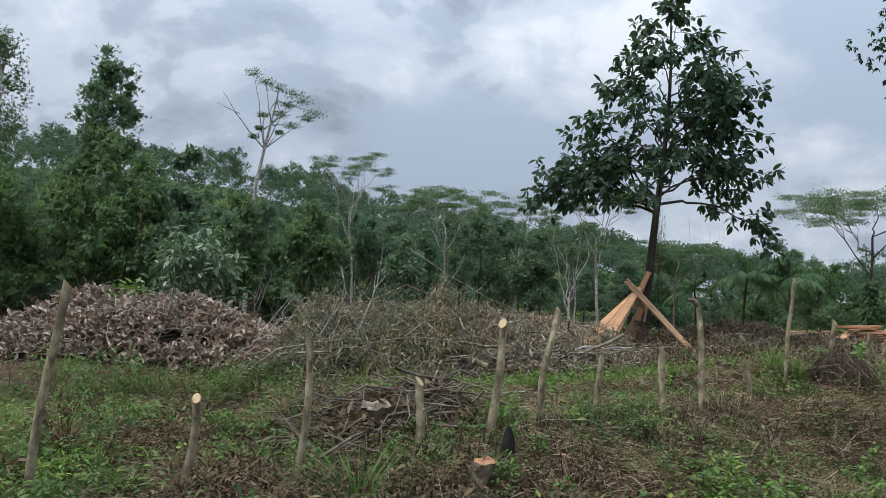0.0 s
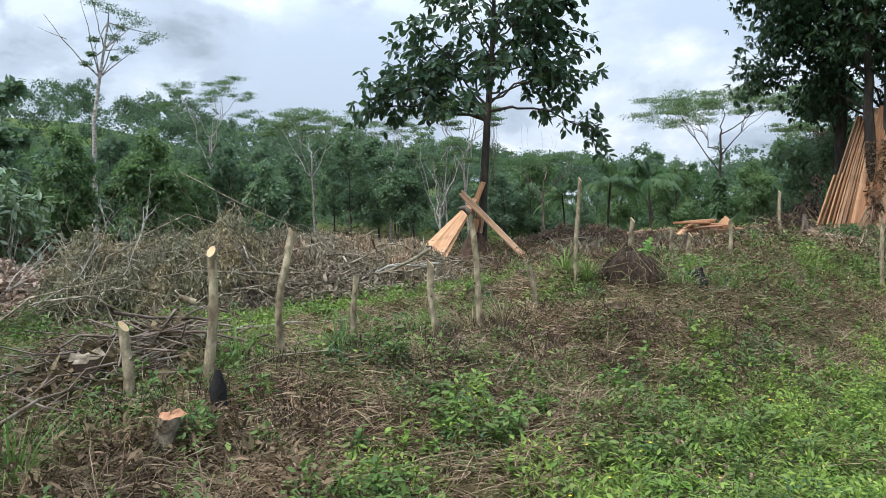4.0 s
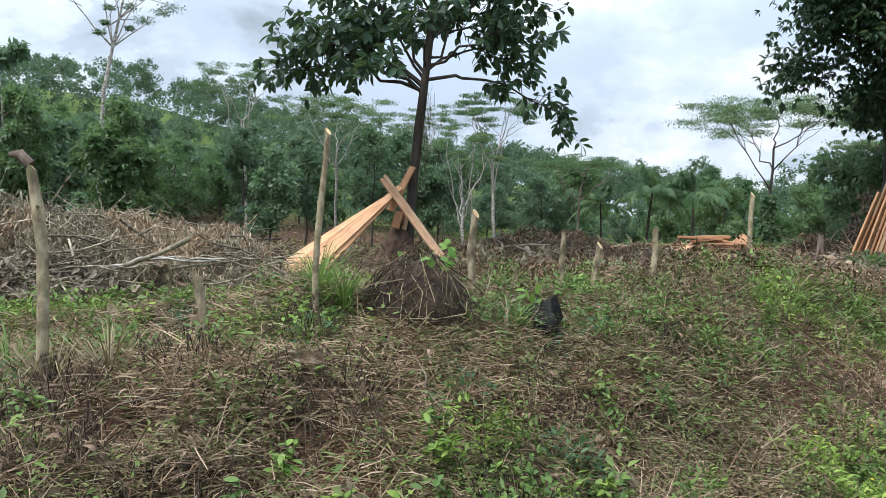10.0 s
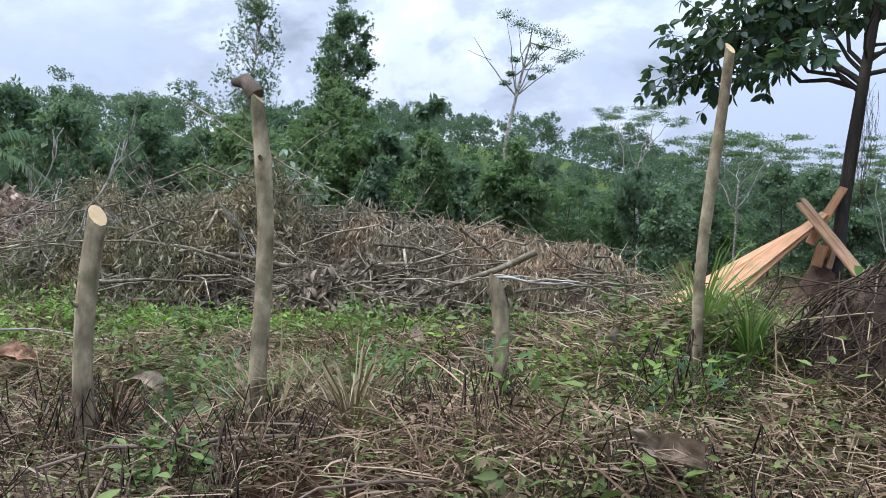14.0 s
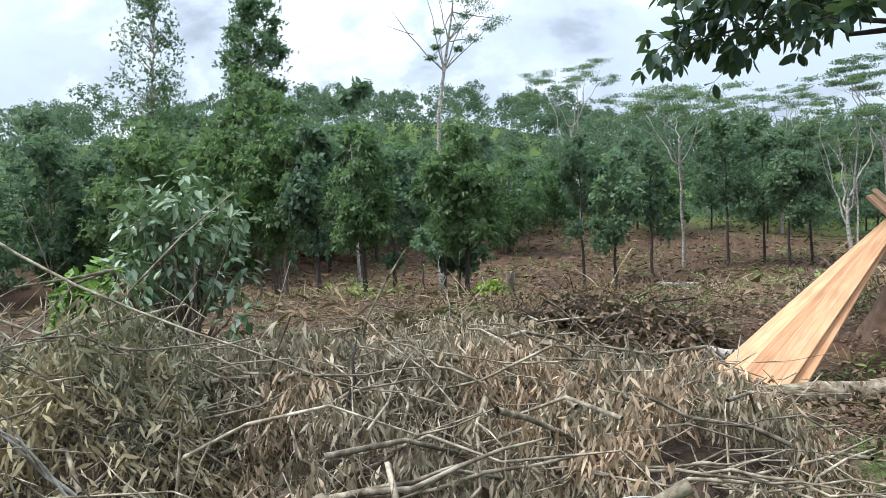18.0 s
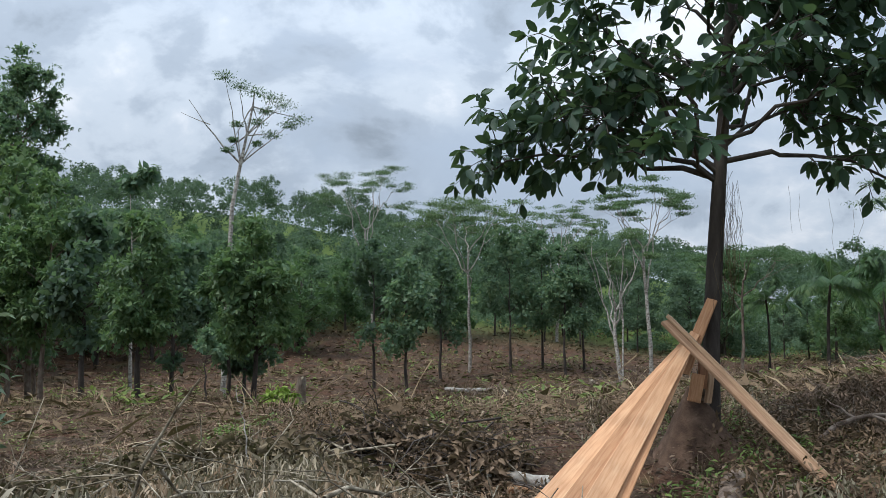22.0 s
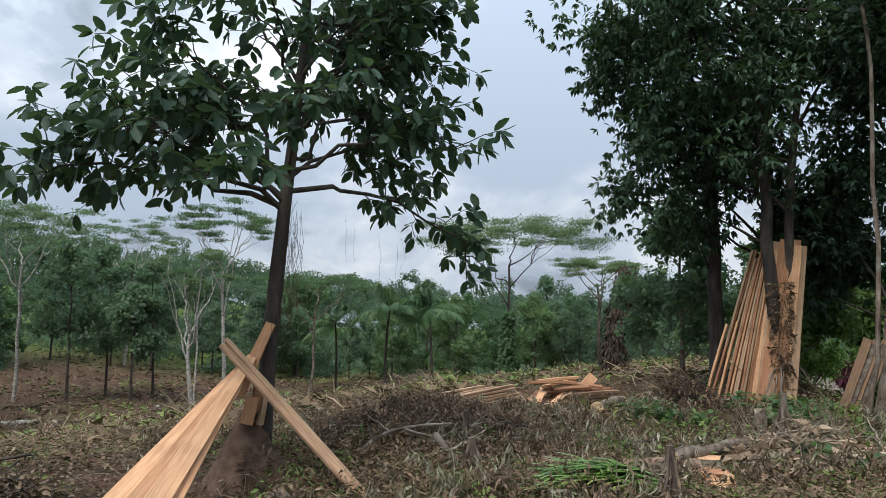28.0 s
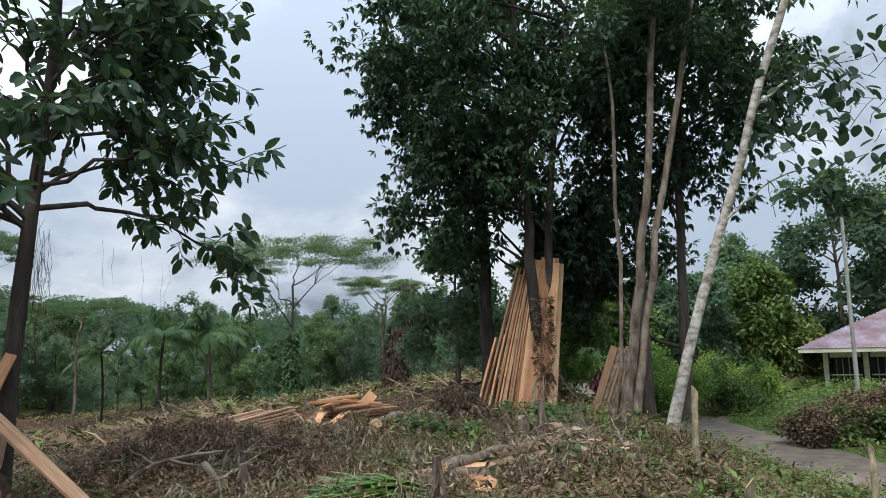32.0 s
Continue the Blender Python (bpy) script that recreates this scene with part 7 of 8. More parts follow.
weeds("green_weeds", "low bright green weeds along the road verge", "leaf_bright", rng, x, y, 0.15, 0.05, 11)
x, y = spread(rng, 12000, -10, 10, -15, -4, lambda x, y: 0.2 + 0.3 * core(x, y) + 0.5 * lush(x, y))
weeds("mixed_weeds", "small mixed green weeds among the straw", "leaf_weed", rng, x, y, 0.1, 0.04, 8)
x, y = spread(rng, 7000, -10, 10, -15.5, -8, lambda x, y: lush(x, y))
tufts("verge_grass", "fresh green grass on the verge", "grass", rng, x, y, 0.2, 0.006, 9, 0.7)
x, y = spread(rng, 2600, -12, 12, -12, 10, lambda x, y: 0.15 + 0.5 * lush(x, y))
tufts("thin_grass", "thin grass among the litter", "grass", rng, x, y, 0.22, 0.005, 8, 0.8)
x, y = spread(rng, 6000, 5, 26, -10, 6, lambda x, y: ease(0.05, 0.9, greenness(x, y)) * 0.9 + 0.1)
weeds("roadside_weeds", "green weeds and herbs beside the road", "leaf_weed", rng, x, y, 0.3, 0.12, 8)
x, y = spread(rng, 3000, 8, 40, -20, 8, lambda x, y: lush(x, y))
tufts("roadside_grass", "green grass on the far verge", "grass", rng, x, y, 0.3, 0.015, 7, 0.8)
x, y = spread(rng, 2000, -16, 16, -7, 22, lambda x, y: 0.12 + 0.88 * ease(0.5, 0.75, bumps(x, y, 2.4, 111)))
weeds("clearing_weeds", "dull green weeds over the clearing", "leaf_weed", rng, x, y, 0.22, 0.075, 10)
x, y = spread(rng, 2200, -30, 30, 8, 58, lambda x, y: 0.1 + 0.9 * ease(0.45, 0.75, bumps(x, y, 4, 113)))
weeds("far_weeds", "green undergrowth patches over the far clearing", "leaf_weed", rng, x, y, 0.4, 0.24, 8)

x, y = spread(rng, 7500, -40, 38, 8, 80, lambda x, y: 0.15 + 0.85 * ease(0.35, 0.7, bumps(x, y, 3.0, 115)))
tufts("far_stubble", "dead brown stubble over the far clearing", "straw_dark", rng, x, y, 0.5, 0.03, 7, 1.2)
x, y = spread(rng, 3000, -40, 38, 8, 80, lambda x, y: 0.15 + 0.85 * ease(0.4, 0.7, bumps(x, y, 3.5, 117)))
tufts("far_dry_grass", "pale dry grass over the far clearing", "straw", rng, x, y, 0.5, 0.025, 7, 1.2)

# Standing dead weeds and hanging straw that break up the bank.
rng = np.random.default_rng(240)
x, y = spread(rng, 5200, -9, 9, -14.5, -5.5, lambda x, y: dry(x, y) * (0.15 + 0.85 * ease(0.35, 0.7, bumps(x, y, 0.8, 131))))
tufts("dead_grass", "dead brown grass standing on the bank", "straw", rng, x, y, 0.16, 0.004, 9, 1.3)
x, y = spread(rng, 4200, -9, 9, -14.5, -5.5, lambda x, y: dry(x, y) * (0.1 + 0.9 * ease(0.4, 0.7, bumps(x, y, 1.0, 133))))
tufts("dark_dead_grass", "dark dead grass standing on the bank", "straw_dark", rng, x, y, 0.18, 0.004, 9, 1.3)
x, y = spread(rng, 3400, -9, 9, -14.5, -5.5, lambda x, y: 0.15 + 0.85 * ease(0.45, 0.75, bumps(x, y, 0.7, 135)))
weeds("dead_weeds", "withered brown weeds on the bank", "dead_leaf", rng, x, y, 0.2, 0.05, 10, CURL, -0.4)
x, y = spread(rng, 2600, -9, 9, -14.5, -5.5, lambda x, y: 0.1 + 0.9 * ease(0.5, 0.8, bumps(x, y, 0.6, 137)))
weeds("olive_weeds", "olive green broad-leaved weeds on the bank", "leaf_weed", rng, x, y, 0.2, 0.065, 11, LEAF, 0.2)
x, y = spread(rng, 9000, -12, 14, -7, 12, lambda x, y: (0.15 + 0.85 * ease(0.35, 0.7, bumps(x, y, 1.2, 139))))
weeds("clearing_dead_weeds", "withered brown weeds over the clearing", "dead_leaf", rng, x, y, 0.26, 0.06, 10, KITE, -0.4)
x, y = spread(rng, 5000, -14, 16, -6, 22, lambda x, y: 0.1 + 0.9 * ease(0.45, 0.75, bumps(x, y, 1.8, 141)))
tufts("clearing_dry_grass", "dry pale grass over the clearing", "straw", rng, x, y, 0.35, 0.007, 8, 1.1)

# Arching dead straw and thick little weed mounds that make the bank lumpy.
def mounds(name, label, mat, rng, x, y, radius, height, leaf, per, shape=LEAF):
    n = len(x)
    r = np.repeat(radius * rng.uniform(0.5, 1.4, n), per)
    h = np.repeat(height * rng.uniform(0.5, 1.4, n), per)
    N = n * per
    q, a = np.sqrt(rng.random(N)), rng.uniform(0, 6.28, N)
    X, Y = np.repeat(x, per) + np.cos(a) * r * q, np.repeat(y, per) + np.sin(a) * r * q
    P = np.c_[X, Y, ground_z(X, Y) + h * (1 - q * q) * rng.uniform(0.5, 1.05, N)]
    d = unit(np.c_[np.cos(a) * q, np.sin(a) * q, 0.35 * (1 - q) - 0.15] + rng.normal(0, 0.35, (N, 3)))
    return strew(name, label, "weeds", mat, shape, P, d, rng.normal(0, 0.35, (N, 3)) + UPS, leaf * rng.uniform(0.5, 1.35, N))


bare = lambda x, y: 1 - 0.85 * np.exp(-(((along(x, y)[0] - 3.7) / 1.3) ** 2) - ((along(x, y)[1] - 0.9) / 1.0) ** 2)
rng = np.random.default_rng(260)
x, y = spread(rng, 15000, -7, 5, -14, -7, lambda x, y: bare(x, y) * core(x, y) * ease(0.3, 0.65, 0.5 * bumps(x, y, 0.5, 171) + 0.5 * bumps(x, y, 1.4, 173)))
weeds("fine_olive_weeds", "fine olive green weeds growing through the straw", "olive_weed", rng, x, y, 0.15, 0.03, 11)
x, y = spread(rng, 900, -6, 2, -10.5, -6.5, lambda x, y: np.exp(-(((along(x, y)[1] + 2.0) / 0.75) ** 2)) * ease(0.5, 2.0, along(x, y)[0]) * ease(10, 7.5, along(x, y)[0]))
mounds("strip_weeds", "bright green weeds in a strip behind the stakes", "leaf_bright", rng, x, y, 0.2, 0.18, 0.05, 70)
bank = lambda x, y: dry(x, y) * ease(8, 3, np.hypot(x + 1.5, y + 10.8))
x, y = spread(rng, 1500, -8, 6, -14, -6.5, lambda x, y: bank(x, y) * (0.2 + 0.8 * bumps(x, y, 0.9, 151)))
tufts("straw_clumps", "arching clumps of dead straw hanging down the bank", "straw", rng, x, y, 0.3, 0.0045, 34, 2.4)
x, y = spread(rng, 1100, -8, 6, -14, -6.5, lambda x, y: bank(x, y) * (0.2 + 0.8 * bumps(x, y, 0.9, 153)))
tufts("dark_straw_clumps", "dark arching clumps of old straw on the bank", "straw_dark", rng, x, y, 0.28, 0.0045, 30, 2.4)
ridge = lambda x, y: dry(x, y) * np.exp(-(((x - 3.4) / 3.2) ** 2) - ((y + 8.6) / 2.2) ** 2)
x, y = spread(rng, 1500, -2, 10, -13, -4, lambda x, y: ridge(x, y) * (0.2 + 0.8 * bumps(x, y, 0.9, 175)))
tufts("ridge_straw", "arching dead straw over the bank's crest", "straw", rng, x, y, 0.3, 0.005, 26, 2.2)
x, y = spread(rng, 1300, -2, 10, -13, -4, lambda x, y: ridge(x, y) * (0.2 + 0.8 * bumps(x, y, 0.9, 177)))
tufts("ridge_dark_straw", "dark old straw over the bank's crest", "straw_dark", rng, x, y, 0.3, 0.005, 26, 2.2)
x, y = spread(rng, 700, -2, 10, -13, -4, lambda x, y: ridge(x, y) * ease(0.35, 0.65, bumps(x, y, 0.8, 179)))
mounds("ridge_weeds", "olive weeds over the bank's crest", "olive_weed", rng, x, y, 0.22, 0.26, 0.05, 90)
x, y = spread(rng, 500, -2, 10, -13, -4, lambda x, y: ridge(x, y) * ease(0.35, 0.65, bumps(x, y, 0.8, 187)))
mounds("ridge_dead_weeds", "withered brown weeds over the bank's crest", "straw_dark", rng, x, y, 0.22, 0.26, 0.06, 90, SLIM)
x, y = spread(rng, 900, -8, 6, -14.5, -6.5, lambda x, y: bare(x, y) * (0.35 * bank(x, y) + 0.65 * lush(x, y)) * ease(0.35, 0.65, bumps(x, y, 0.7, 155)))
mounds("weed_mounds", "small thick mounds of olive green weeds", "leaf_weed", rng, x, y, 0.2, 0.24, 0.045, 120)
x, y = spread(rng, 3200, -8, 8, -15.8, -7.5, lambda x, y: lush(x, y) * ease(0.3, 0.6, bumps(x, y, 0.6, 165)) * ease(10, 6, np.hypot(x + 1, y + 12.5)))
mounds("bright_weed_mounds", "thick bright green weeds on the road verge", "leaf_bright", rng, x, y, 0.17, 0.2, 0.05, 80, SLIM)
x, y = spread(rng, 420, -8, 6, -14.5, -6.5, lambda x, y: bank(x, y) * ease(0.4, 0.7, bumps(x, y, 0.8, 157)))
mounds("dead_weed_mounds", "small mounds of withered brown weeds", "straw_dark", rng, x, y, 0.2, 0.22, 0.05, 110, SLIM)
x, y = spread(rng, 1500, -8, 10, -7, 5, lambda x, y: ease(0.4, 0.75, bumps(x, y, 1.3, 159)))
mounds("clearing_brush", "low brown brush and dead stems over the clearing", "straw_dark", rng, x, y, 0.35, 0.38, 0.08, 110, SLIM)
x, y = spread(rng, 260, -8, 9, -7, 4, lambda x, y: ease(0.45, 0.75, bumps(x, y, 1.1, 161)))
mounds("clearing_green", "low green weeds sprouting among the brush", "leaf_weed", rng, x, y, 0.3, 0.28, 0.07, 90)

# Lush low weeds at the foot of the bank, and darker growth on its left end.
rng = np.random.default_rng(290)
foot = lambda x, y: np.maximum(np.exp(-(((along(x, y)[1] - 3.3) / 0.55) ** 2)) * ease(-0.5, 1.5, along(x, y)[0]), 0.6 * np.exp(-(((along(x, y)[1] - 2.0) / 0.4) ** 2 + ((along(x, y)[0] - 1.9) / 0.6) ** 2))) * ease(0.25, 0.5, bumps(x, y, 0.9, 191))
x, y = spread(rng, 520, -7, 4, -15.2, -9, foot)
mounds("foot_weeds", "lush bright green weeds at the foot of the bank", "leaf_bright", rng, x, y, 0.24, 0.24, 0.04, 280)
x, y = spread(rng, 420, -7, 4, -15.2, -9, lambda x, y: foot(x, y) * ease(0.3, 0.6, bumps(x, y, 0.6, 193)))
mounds("foot_dark_weeds", "dark green broad-leaved weeds at the foot of the bank", "leaf_mid", rng, x, y, 0.2, 0.24, 0.045, 130)
left = lambda x, y: ease(1.7, 0.7, along(x, y)[0]) * ease(-3.5, -1.5, along(x, y)[1]) * ease(3.6, 2.6, along(x, y)[1])
x, y = spread(rng, 1500, -11, -3.2, -15.5, -8.5, lambda x, y: left(x, y) * ease(0.3, 0.6, bumps(x, y, 0.7, 195)))
mounds("left_weeds", "olive green weeds between the first stakes", "leaf_weed", rng, x, y, 0.22, 0.2, 0.055, 90)
x, y = spread(rng, 1500, -11, -3.2, -15.5, -8.5, lambda x, y: left(x, y) * ease(0.3, 0.6, bumps(x, y, 0.5, 197)))
mounds("left_dead_weeds", "dark withered weeds between the first stakes", "straw_dark", rng, x, y, 0.2, 0.2, 0.07, 90, SLIM)
x, y = spread(rng, 700, -11, -3.2, -15.5, -8.5, left)
tufts("left_dark_straw", "dark arching straw between the first stakes", "straw_dark", rng, x, y, 0.32, 0.005, 26, 2.2)

yard = lambda x, y: ease(-0.3, 1.2, x) * ease(6.5, 4.5, x) * ease(-4.6, -3.6, y) * ease(0.8, -0.6, y)
x, y = spread(rng, 520, -1, 7, -5, 1.5, lambda x, y: yard(x, y) * ease(0.35, 0.6, bumps(x, y, 0.7, 201)))
mounds("yard_weeds", "fine green weeds sprouting among cut branches", "leaf_weed", rng, x, y, 0.2, 0.12, 0.035, 120)

skirt = lambda x, y: np.exp(-(((x + 7.9) / 1.8) ** 2 + ((y + 9.25 - 0.35 * (x + 7.9)) / 0.55) ** 2))
x, y = spread(rng, 260, -11, -5.2, -11, -7.6, lambda x, y: skirt(x, y) * ease(0.25, 0.5, bumps(x, y, 0.6, 199)))
mounds("heap_weeds", "green weeds grown up before the heap of dead branches", "leaf_weed", rng, x, y, 0.26, 0.42, 0.06, 130)
x, y = spread(rng, 240, -11, -5.2, -11, -7.6, skirt)
tufts("heap_grass", "olive grass grown up before the heap of dead branches", "olive_weed", rng, x, y, 0.5, 0.007, 22, 1.0)

bankside = lambda x, y: ease(1.8, 3.0, along(x, y)[0]) * ease(10, 8, along(x, y)[0]) * ease(-0.6, 0.2, along(x, y)[1]) * ease(2.6, 2.0, along(x, y)[1])
x, y = spread(rng, 620, -5, 5, -14, -6, lambda x, y: bare(x, y) * bankside(x, y) * ease(0.4, 0.62, bumps(x, y, 0.8, 211)))
mounds("bank_weeds", "olive green weeds thick among the straw of the bank", "leaf_weed", rng, x, y, 0.2, 0.2, 0.042, 120)
x, y = spread(rng, 420, -5, 5, -14, -6, lambda x, y: bare(x, y) * bankside(x, y) * ease(0.45, 0.65, bumps(x, y, 0.6, 213)))
mounds("bank_dark_weeds", "dark green weeds among the straw of the bank", "leaf_mid", rng, x, y, 0.17, 0.2, 0.05, 90)

# Single weeds and loose sticks on the bank.
def weed_plant(x, y, h, leaf, mat, label, seed):
    r3 = np.random.default_rng(seed)
    ob = thing("weed_plant", label, "weed", on(x, y, -0.01), "weeds on the bank")
    lm = Mass()
    for _ in range(int(r3.integers(3, 7))):
        a, out = r3.uniform(0, 6.28), r3.uniform(0.15, 0.5) * h
        tip = np.array([math.cos(a) * out, math.sin(a) * out, h * r3.uniform(0.6, 1.0)])
        line = bend(r3, (0, 0, 0), tip, 5, 0.1, 0.05)
        part("stem", Mass().tube(line, np.linspace(0.004, 0.0018, 5), 4).mesh("stem", M["leaf_weed"]), ob)
        n = int(r3.integers(7, 13))
        f = r3.uniform(0.3, 1.0, n)
        P = np.stack([np.interp(f, np.linspace(0, 1, 5), line[:, j]) for j in range(3)], -1)
        b = r3.uniform(0, 6.28, n)
        lm.scatter(OVAL, P, turns(np.c_[np.cos(b), np.sin(b), r3.normal(0.1, 0.3, n)], r3.normal(0, 0.3, (n, 3)) + UPS), leaf * r3.uniform(0.5, 1.2, n))
    part("leaves", lm.mesh("leaves", M[mat]), ob)


r2 = np.random.default_rng(270)
x, y = spread(r2, 420, -7.5, 5, -14.2, -7.0, lambda x, y: bare(x, y) * (0.25 + 0.5 * lush(x, y)) * ease(7, 2, np.hypot(x + 1.5, y + 11.0)))
for i, (u, v) in enumerate(zip(x, y)):
    kind = ("leaf_weed", "leaf_bright", "leaf_weed")[i % 3]
    weed_plant(float(u), float(v), r2.uniform(0.14, 0.34), r2.uniform(0.04, 0.07), kind, "fresh bright green weed rising from the litter" if kind == "leaf_bright" else "olive green leafy weed rising from the litter", 400 + i)
for i in range(34):
    cx, cy = ((-3.0, -13.1), (-2.3, -13.3), (-1.4, -12.1), (-0.6, -11.7), (-2.6, -12.6))[i % 5]
    weed_plant(cx + r2.normal(0, 0.28), cy + r2.normal(0, 0.22), r2.uniform(0.16, 0.3), r2.uniform(0.05, 0.07), ("leaf_weed", "leaf_bright")[i % 2], "bushy broad-leaved green weed on the bank", 900 + i)
x, y = spread(r2, 260, -6.5, 5, -13.5, -4.5, lambda x, y: bank(x, y) * 0.7)
for i, (u, v) in enumerate(zip(x, y)):
    u, v = float(u), float(v)
    L, a = r2.uniform(0.25, 0.9), r2.uniform(0, 6.28)
    e = (u + L * math.cos(a), v + L * math.sin(a))
    s0 = np.array([0, 0, 0.03])
    s1 = np.array([e[0] - u, e[1] - v, gz(*e) - gz(u, v) + r2.uniform(0.02, 0.12)])
    thing("loose_stick", "thin dry stick lying in the litter", "stick", on(u, v, 0), "loose sticks", "", Mass().tube(bend(r2, s0, s1, 5, 0.15, 0.04), r2.uniform(0.004, 0.009) * np.linspace(1, 0.5, 5), 6).mesh("loose_stick", M[("twig", "straw", "bark_brown")[i % 3]], True))

rng = np.random.default_rng(292)
x, y = spread(rng, 1500, 2.5, 11, -8, -1, lambda x, y: ease(-1.2, 0.6, along(x, y)[1]) * (0.25 + 0.75 * bumps(x, y, 0.7, 221)))
tufts("edge_grass", "green grass between the clearing and the road", "grass", rng, x, y, 0.3, 0.007, 26, 1.6)
x, y = spread(rng, 500, 2.5, 11, -8, -1, lambda x, y: ease(-1.6, 0.6, along(x, y)[1]) * ease(0.35, 0.6, bumps(x, y, 0.7, 223)))
mounds("edge_weeds", "green weeds between the clearing and the road", "leaf_weed", rng, x, y, 0.24, 0.24, 0.07, 90)
x, y = spread(rng, 700, 2.5, 11, -8, -1, lambda x, y: ease(-1.6, 0.6, along(x, y)[1]) * ease(0.3, 0.6, bumps(x, y, 0.7, 225)))
tufts("edge_straw", "dry straw between the clearing and the road", "straw", rng, x, y, 0.34, 0.006, 22, 2.0)

# Broad dark weeds and ferns about the foot of the tall plank stack.
r2 = np.random.default_rng(275)
for i in range(30):
    cx, cy = ((9.9, 0.9), (8.3, -0.6), (6.1, -3.3), (10.3, 0.2), (7.4, 0.9))[i % 5]
    weed_plant(cx + r2.normal(0, 0.4), cy + r2.normal(0, 0.4), r2.uniform(0.3, 0.55), r2.uniform(0.14, 0.22), "leaf_mid", "dark green broad-leaved plant by the plank stack", 1000 + i)
for i in range(7):
    x, y = 10.6 + r2.uniform(-0.7, 0.7), 0.1 + r2.uniform(-0.7, 0.7)
    fern = thing("fern", "small bright green fern with arching fronds", "fern", on(x, y, 0), "ferns by the stack")
    for k in range(8):
        a = k * 0.785 + r2.normal(0, 0.2)
        u = np.linspace(0, 1, 7)
        L = r2.uniform(0.35, 0.6)
        mid = np.c_[np.cos(a) * L * u, np.sin(a) * L * u, L * (0.9 * u - 0.65 * u * u)]
        f = Mass().tube(mid, np.linspace(0.005, 0.0015, 7), 4)
        w = np.repeat(np.linspace(0.15, 0.98, 16), 2)
        P = np.stack([np.interp(w, u, mid[:, j]) for j in range(3)], -1)
        side = np.tile([1.0, -1.0], 16)[:, None] * np.array([-math.sin(a), math.cos(a), 0])
        f.scatter(SLIM, P, turns(side + np.array([math.cos(a), math.sin(a), 0]) * 0.4, np.tile((0, 0, 1.0), (32, 1))), 0.14 * np.sin(np.clip(w * 3.1, 0.5, 2.95)))
        part("frond", f.mesh("frond", M["leaf_bright"]), fern)

# Withered shrubs and broken stems over the clearing.
r2 = np.random.default_rng(280)
for i in range(210):
    u, v = (r2.uniform(-1.5, 9.5), r2.uniform(-5.6, 3.6)) if i < 110 else (r2.uniform(0.8, 10.0), r2.uniform(-3.6, 4.6))
    if math.hypot(u + 0.9, v + 1.9) < 1.3:
        continue
    ob = thing("withered_shrub", "withered brown shrub with drooping dead leaves" if i % 3 else "broken grey-brown stems of a cut shrub", "dead plant", on(u, v, -0.02), "withered shrubs in the clearing")
    lm = Mass()
    h = r2.uniform(0.22, 0.6) if i < 110 else r2.uniform(0.3, 0.62)
    for _ in range(int(r2.integers(5, 10))):
        a, out = r2.uniform(0, 6.28), r2.uniform(0.2, 0.9) * h
        line = bend(r2, (0, 0, 0), (math.cos(a) * out, math.sin(a) * out, h * r2.uniform(0.5, 1.0)), 5, 0.15, 0.08)
        part("stem", Mass().tube(line, r2.uniform(0.004, 0.009) * np.linspace(1, 0.5, 5), 5).mesh("stem", M[("bark_brown", "twig")[i % 2]], True), ob)
        n = int(r2.integers(10, 22)) if i % 3 else 4
        f = r2.uniform(0.3, 1.0, n)
        P = np.stack([np.interp(f, np.linspace(0, 1, 5), line[:, j]) for j in range(3)], -1)
        lm.scatter(LANCE, P + r2.normal(0, 0.02, (n, 3)), turns(r2.normal(0, 0.5, (n, 3)) + np.array([0, 0, -0.8]), r2.normal(size=(n, 3))), r2.uniform(0.07, 0.17, n))
    part("dead_leaves", lm.mesh("dead_leaves", M[("straw_dark", "dead_leaf", "wilted")[i % 3]]), ob)

# Grass tussocks by the stakes.
for i, (x, y, h, mat) in enumerate(((-5.35, -13.3, 0.62, "grass"), (-4.35, -11.9, 0.5, "grass"), (-3.6, -11.55, 0.45, "grass"), (-2.35, -10.6, 0.45, "straw"), (-2.7, -10.3, 0.42, "grass"), (-2.05, -10.6, 0.42, "straw"), (-1.1, -9.5, 0.42, "grass"), (-0.9, -9.7, 0.35, "grass"), (-6.3, -12.3, 0.45, "grass"), (-7.7, -12.4, 0.5, "straw_dark"), (0.9, -9.4, 0.3, "grass"), (0.2, -9.7, 0.28, "grass"), (-2.75, -10.95, 0.3, "straw_dark"), (1.7, -6.6, 0.4, "straw"), (0.5, -7.2, 0.4, "grass"))):
    r2 = np.random.default_rng(300 + i)
    n = 110
    a = r2.uniform(0, 6.28, n)
    f = r2.random(n) ** 0.7
    d = unit(np.c_[np.cos(a) * f, np.sin(a) * f, np.full(n, 0.9)])
    L = h * r2.uniform(0.5, 1.25, n)
    m = Mass().scatter(ARCH, np.c_[np.cos(a) * 0.04 * f, np.sin(a) * 0.04 * f, np.full(n, -0.02)], turns(d, np.c_[np.cos(a), np.sin(a), 0.2 + 0 * a]), np.c_[r2.uniform(0.005, 0.011, n), L, L * r2.uniform(0.4, 1.6, n)])
    thing("grass_tussock", "dry straw-coloured grass tussock" if mat != "grass" else "green grass tussock with long thin blades", "grass tussock", on(x, y, 0), "tussocks by the stakes", "", m.mesh("grass_tussock", M[mat]))

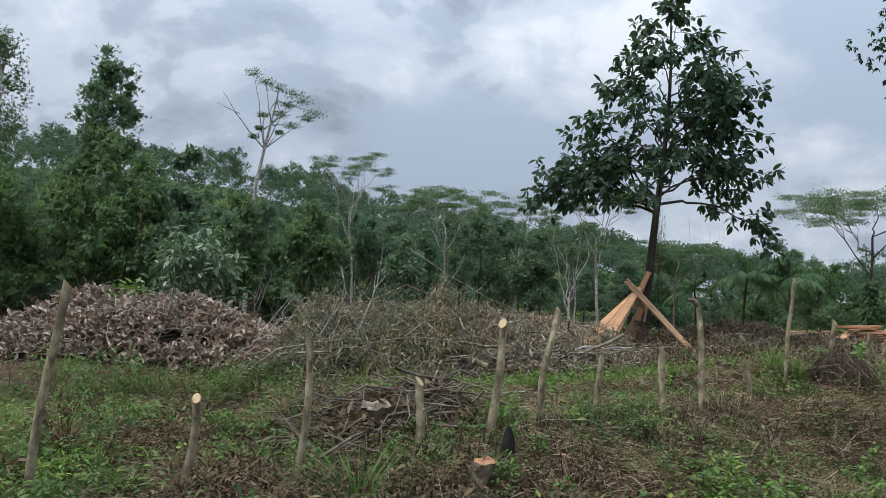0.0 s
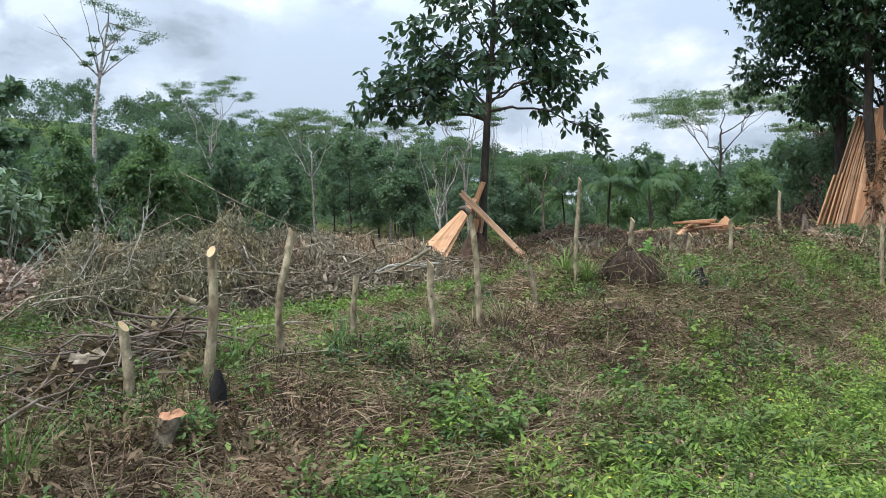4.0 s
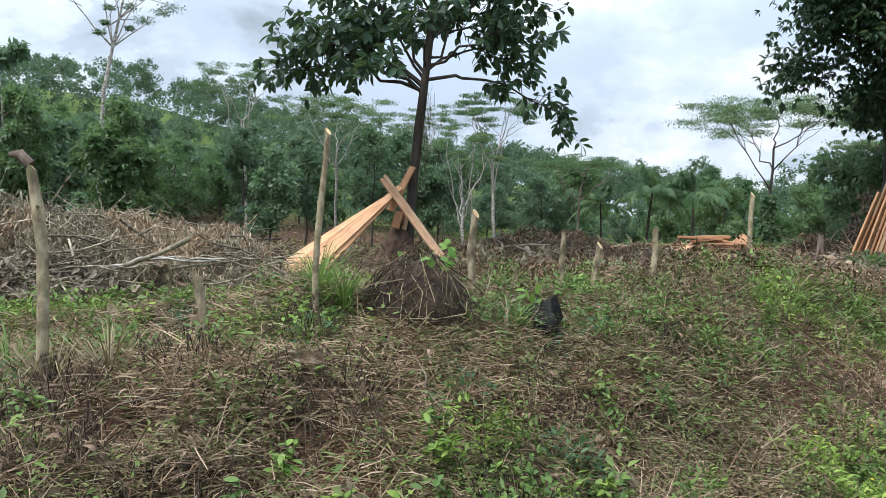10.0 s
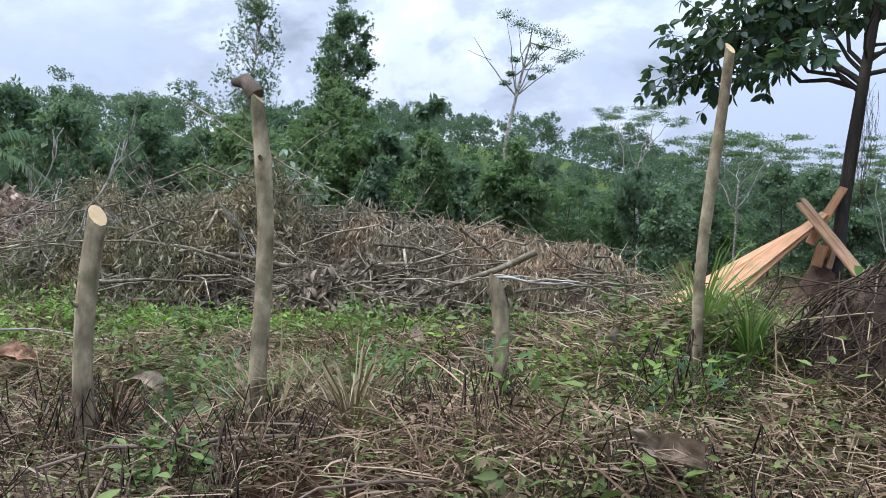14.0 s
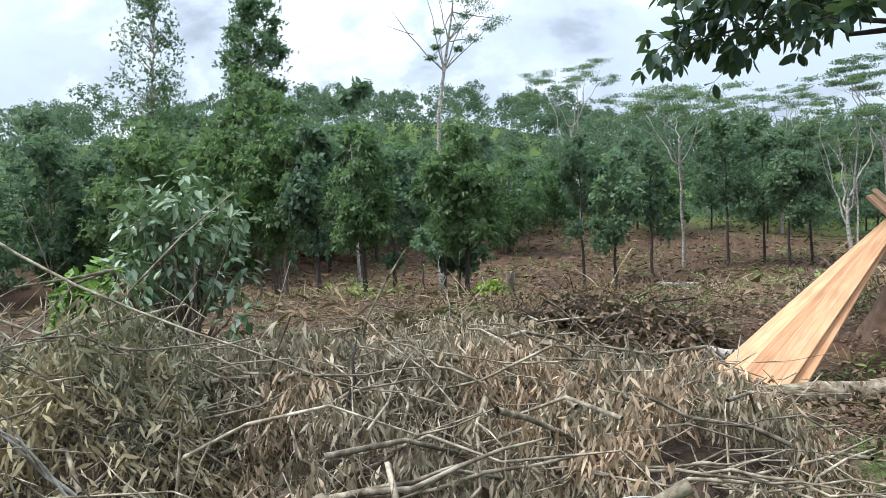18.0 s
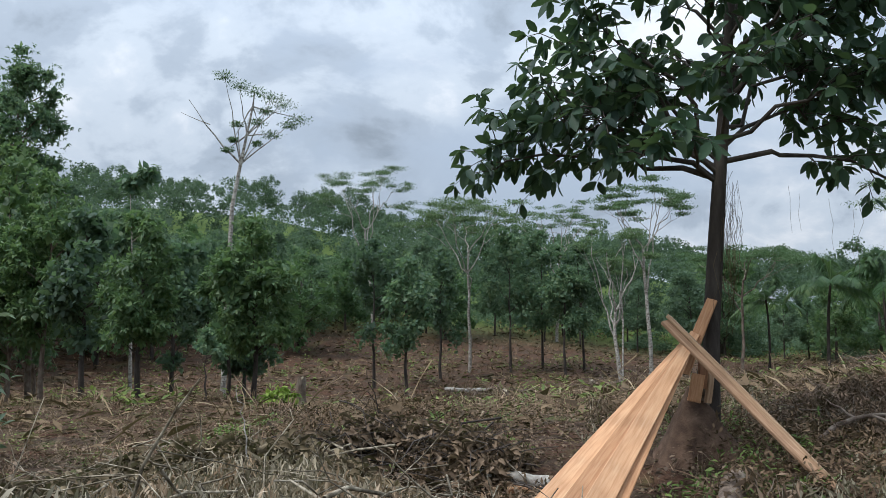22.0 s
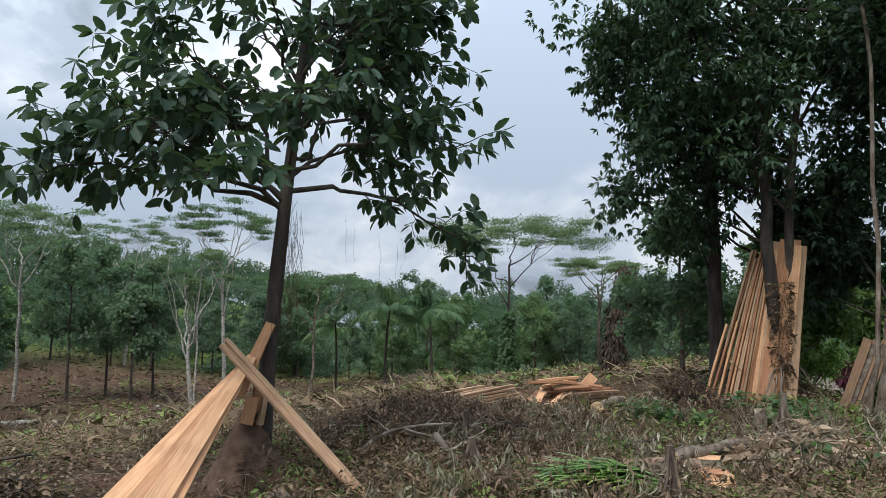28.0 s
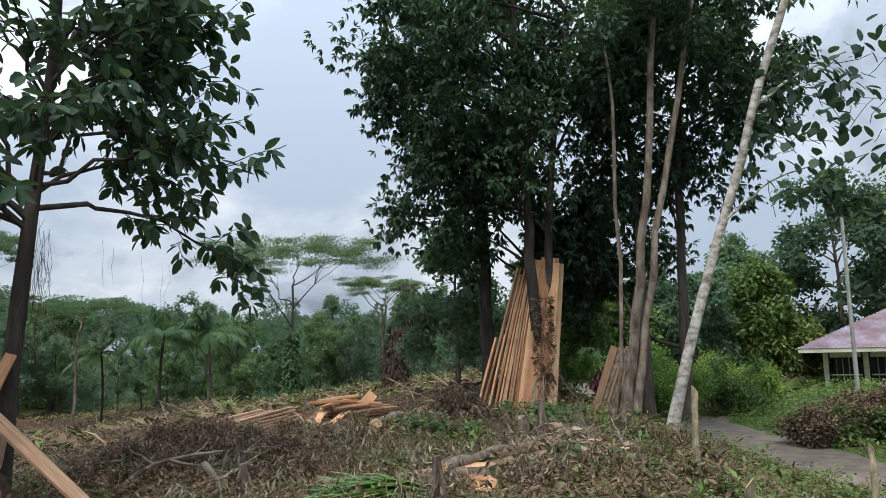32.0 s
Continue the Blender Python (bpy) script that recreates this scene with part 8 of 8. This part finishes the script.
# Larger dead leaves and bark scraps that lie singly.
r2 = np.random.default_rng(340)
LEAF_SPOTS = [(-2.62, -10.75, 0.4, "big_leaf_rust"), (-1.45, -9.75, 0.34, "big_leaf_tan"), (-0.95, -10.75, 0.3, "big_leaf_tan"), (-3.3, -10.2, 0.26, "big_leaf_brown"), (-4.45, -11.55, 0.3, "big_leaf_rust"), (-3.9, -11.3, 0.24, "big_leaf_tan"), (-2.95, -10.5, 0.3, "big_leaf_tan"), (-3.6, -10.6, 0.28, "big_leaf_rust"), (-2.9, -12.7, 0.22, "big_leaf_tan"), (-1.75, -8.6, 0.3, "big_leaf_brown"), (-1.35, -8.9, 0.34, "big_leaf_tan"), (-2.6, -9.2, 0.26, "big_leaf_tan"), (0.6, -11.1, 0.2, "big_leaf_tan"), (1.2, -10.9, 0.18, "big_leaf_brown")]
for i in range(60):
    LEAF_SPOTS.append((r2.uniform(-4.9, -2.3), r2.uniform(-8.6, -7.2), r2.uniform(0.14, 0.3), ("big_leaf_brown", "big_leaf_brown", "big_leaf_tan", "big_leaf_brown", "big_leaf_brown")[i % 5]))
for i in range(16):
    LEAF_SPOTS.append((r2.uniform(-6.5, -3.6), r2.uniform(-12.2, -10.6), r2.uniform(0.16, 0.3), ("big_leaf_tan", "big_leaf_brown", "big_leaf_tan")[i % 3]))
for i in range(40):
    LEAF_SPOTS.append((r2.uniform(-7.5, -2.8), r2.uniform(-4.6, -2.2), r2.uniform(0.2, 0.4), ("big_leaf_tan", "big_leaf_brown", "big_leaf_rust")[i % 3]))
for i, (x, y, s, mat) in enumerate(LEAF_SPOTS):
    heaped = 0.32 * max(0.0, 1 - ((x + 3.6) / 1.6) ** 2 - ((y + 7.3) / 1.2) ** 2) + 0.22 * max(0.0, 1 - ((x + 5.5) / 2.7) ** 2 - ((y + 3.2) / 1.4) ** 2)
    d = flat_dirs(r2, 1, 0.5 if i > 13 else 0.25)
    R = turns(d, np.array([[r2.normal(0, 0.5), -0.5, 0.8]]))[0]
    n = 13
    uu, vv = np.meshgrid(np.linspace(-1, 1, n), np.linspace(0, 1, n))
    ragged = 0.75 + 0.5 * bumps(vv * 7 + i * 3, np.sign(uu) * 4.0 + 9, 0.8, 181)
    prof = np.sin(np.clip(vv * 2.9 + 0.12, 0, 3.1)) ** 0.7 * ragged
    fold = 0.25 + 0.5 * r2.random()
    V = np.stack([uu * 0.32 * prof * (1 - 0.5 * fold * np.abs(uu)), vv + 0.06 * np.sin(uu * 5 + i), fold * np.abs(uu) ** 1.4 * prof * (0.5 + 0.5 * np.sin(vv * 3 + i * 0.7)) + 0.16 * np.sin(vv * 4.5 + i) + 0.16 * (bumps(uu * 2 + i * 5, vv * 4, 0.6, 183) - 0.5)], -1).reshape(-1, 3) * s * 0.62
    ii = (np.arange(n - 1)[:, None] * n + np.arange(n - 1)[None]).ravel()
    me = raw_mesh("large_dead_leaf", V @ R.T, np.stack([ii, ii + 1, ii + n + 1, ii + n], -1), np.full(len(ii), 4), M[mat], None, True)
    thing("large_dead_leaf", "large curled dry leaf lying on the litter", "dead leaf", on(x, y, 0.05 + heaped), "large dead leaves", "", me)

# Little yellow flowers among the weeds.
r2 = np.random.default_rng(350)
g = Graph("yellow_petal")
M["petal"] = g.finish(g.ramp(g.noise(30), [(0.7, 0.45, 0.02), (0.85, 0.6, 0.05)]), 0.6)
x, y = spread(r2, 500, -7, 5, -14.5, -9, lambda x, y: lush(x, y) * 0.5)
P = np.repeat(np.c_[x, y, ground_z(x, y) + r2.uniform(0.1, 0.2, len(x))], 5, 0)
a = np.tile(np.arange(5) * 1.2566, len(x))
strew("yellow_flowers", "tiny yellow flowers among the weeds", "flowers", "petal", KITE, P, np.c_[np.cos(a), np.sin(a), 0.3 + 0 * a], np.tile(UPS, (len(a), 1)), np.full(len(a), 0.014))
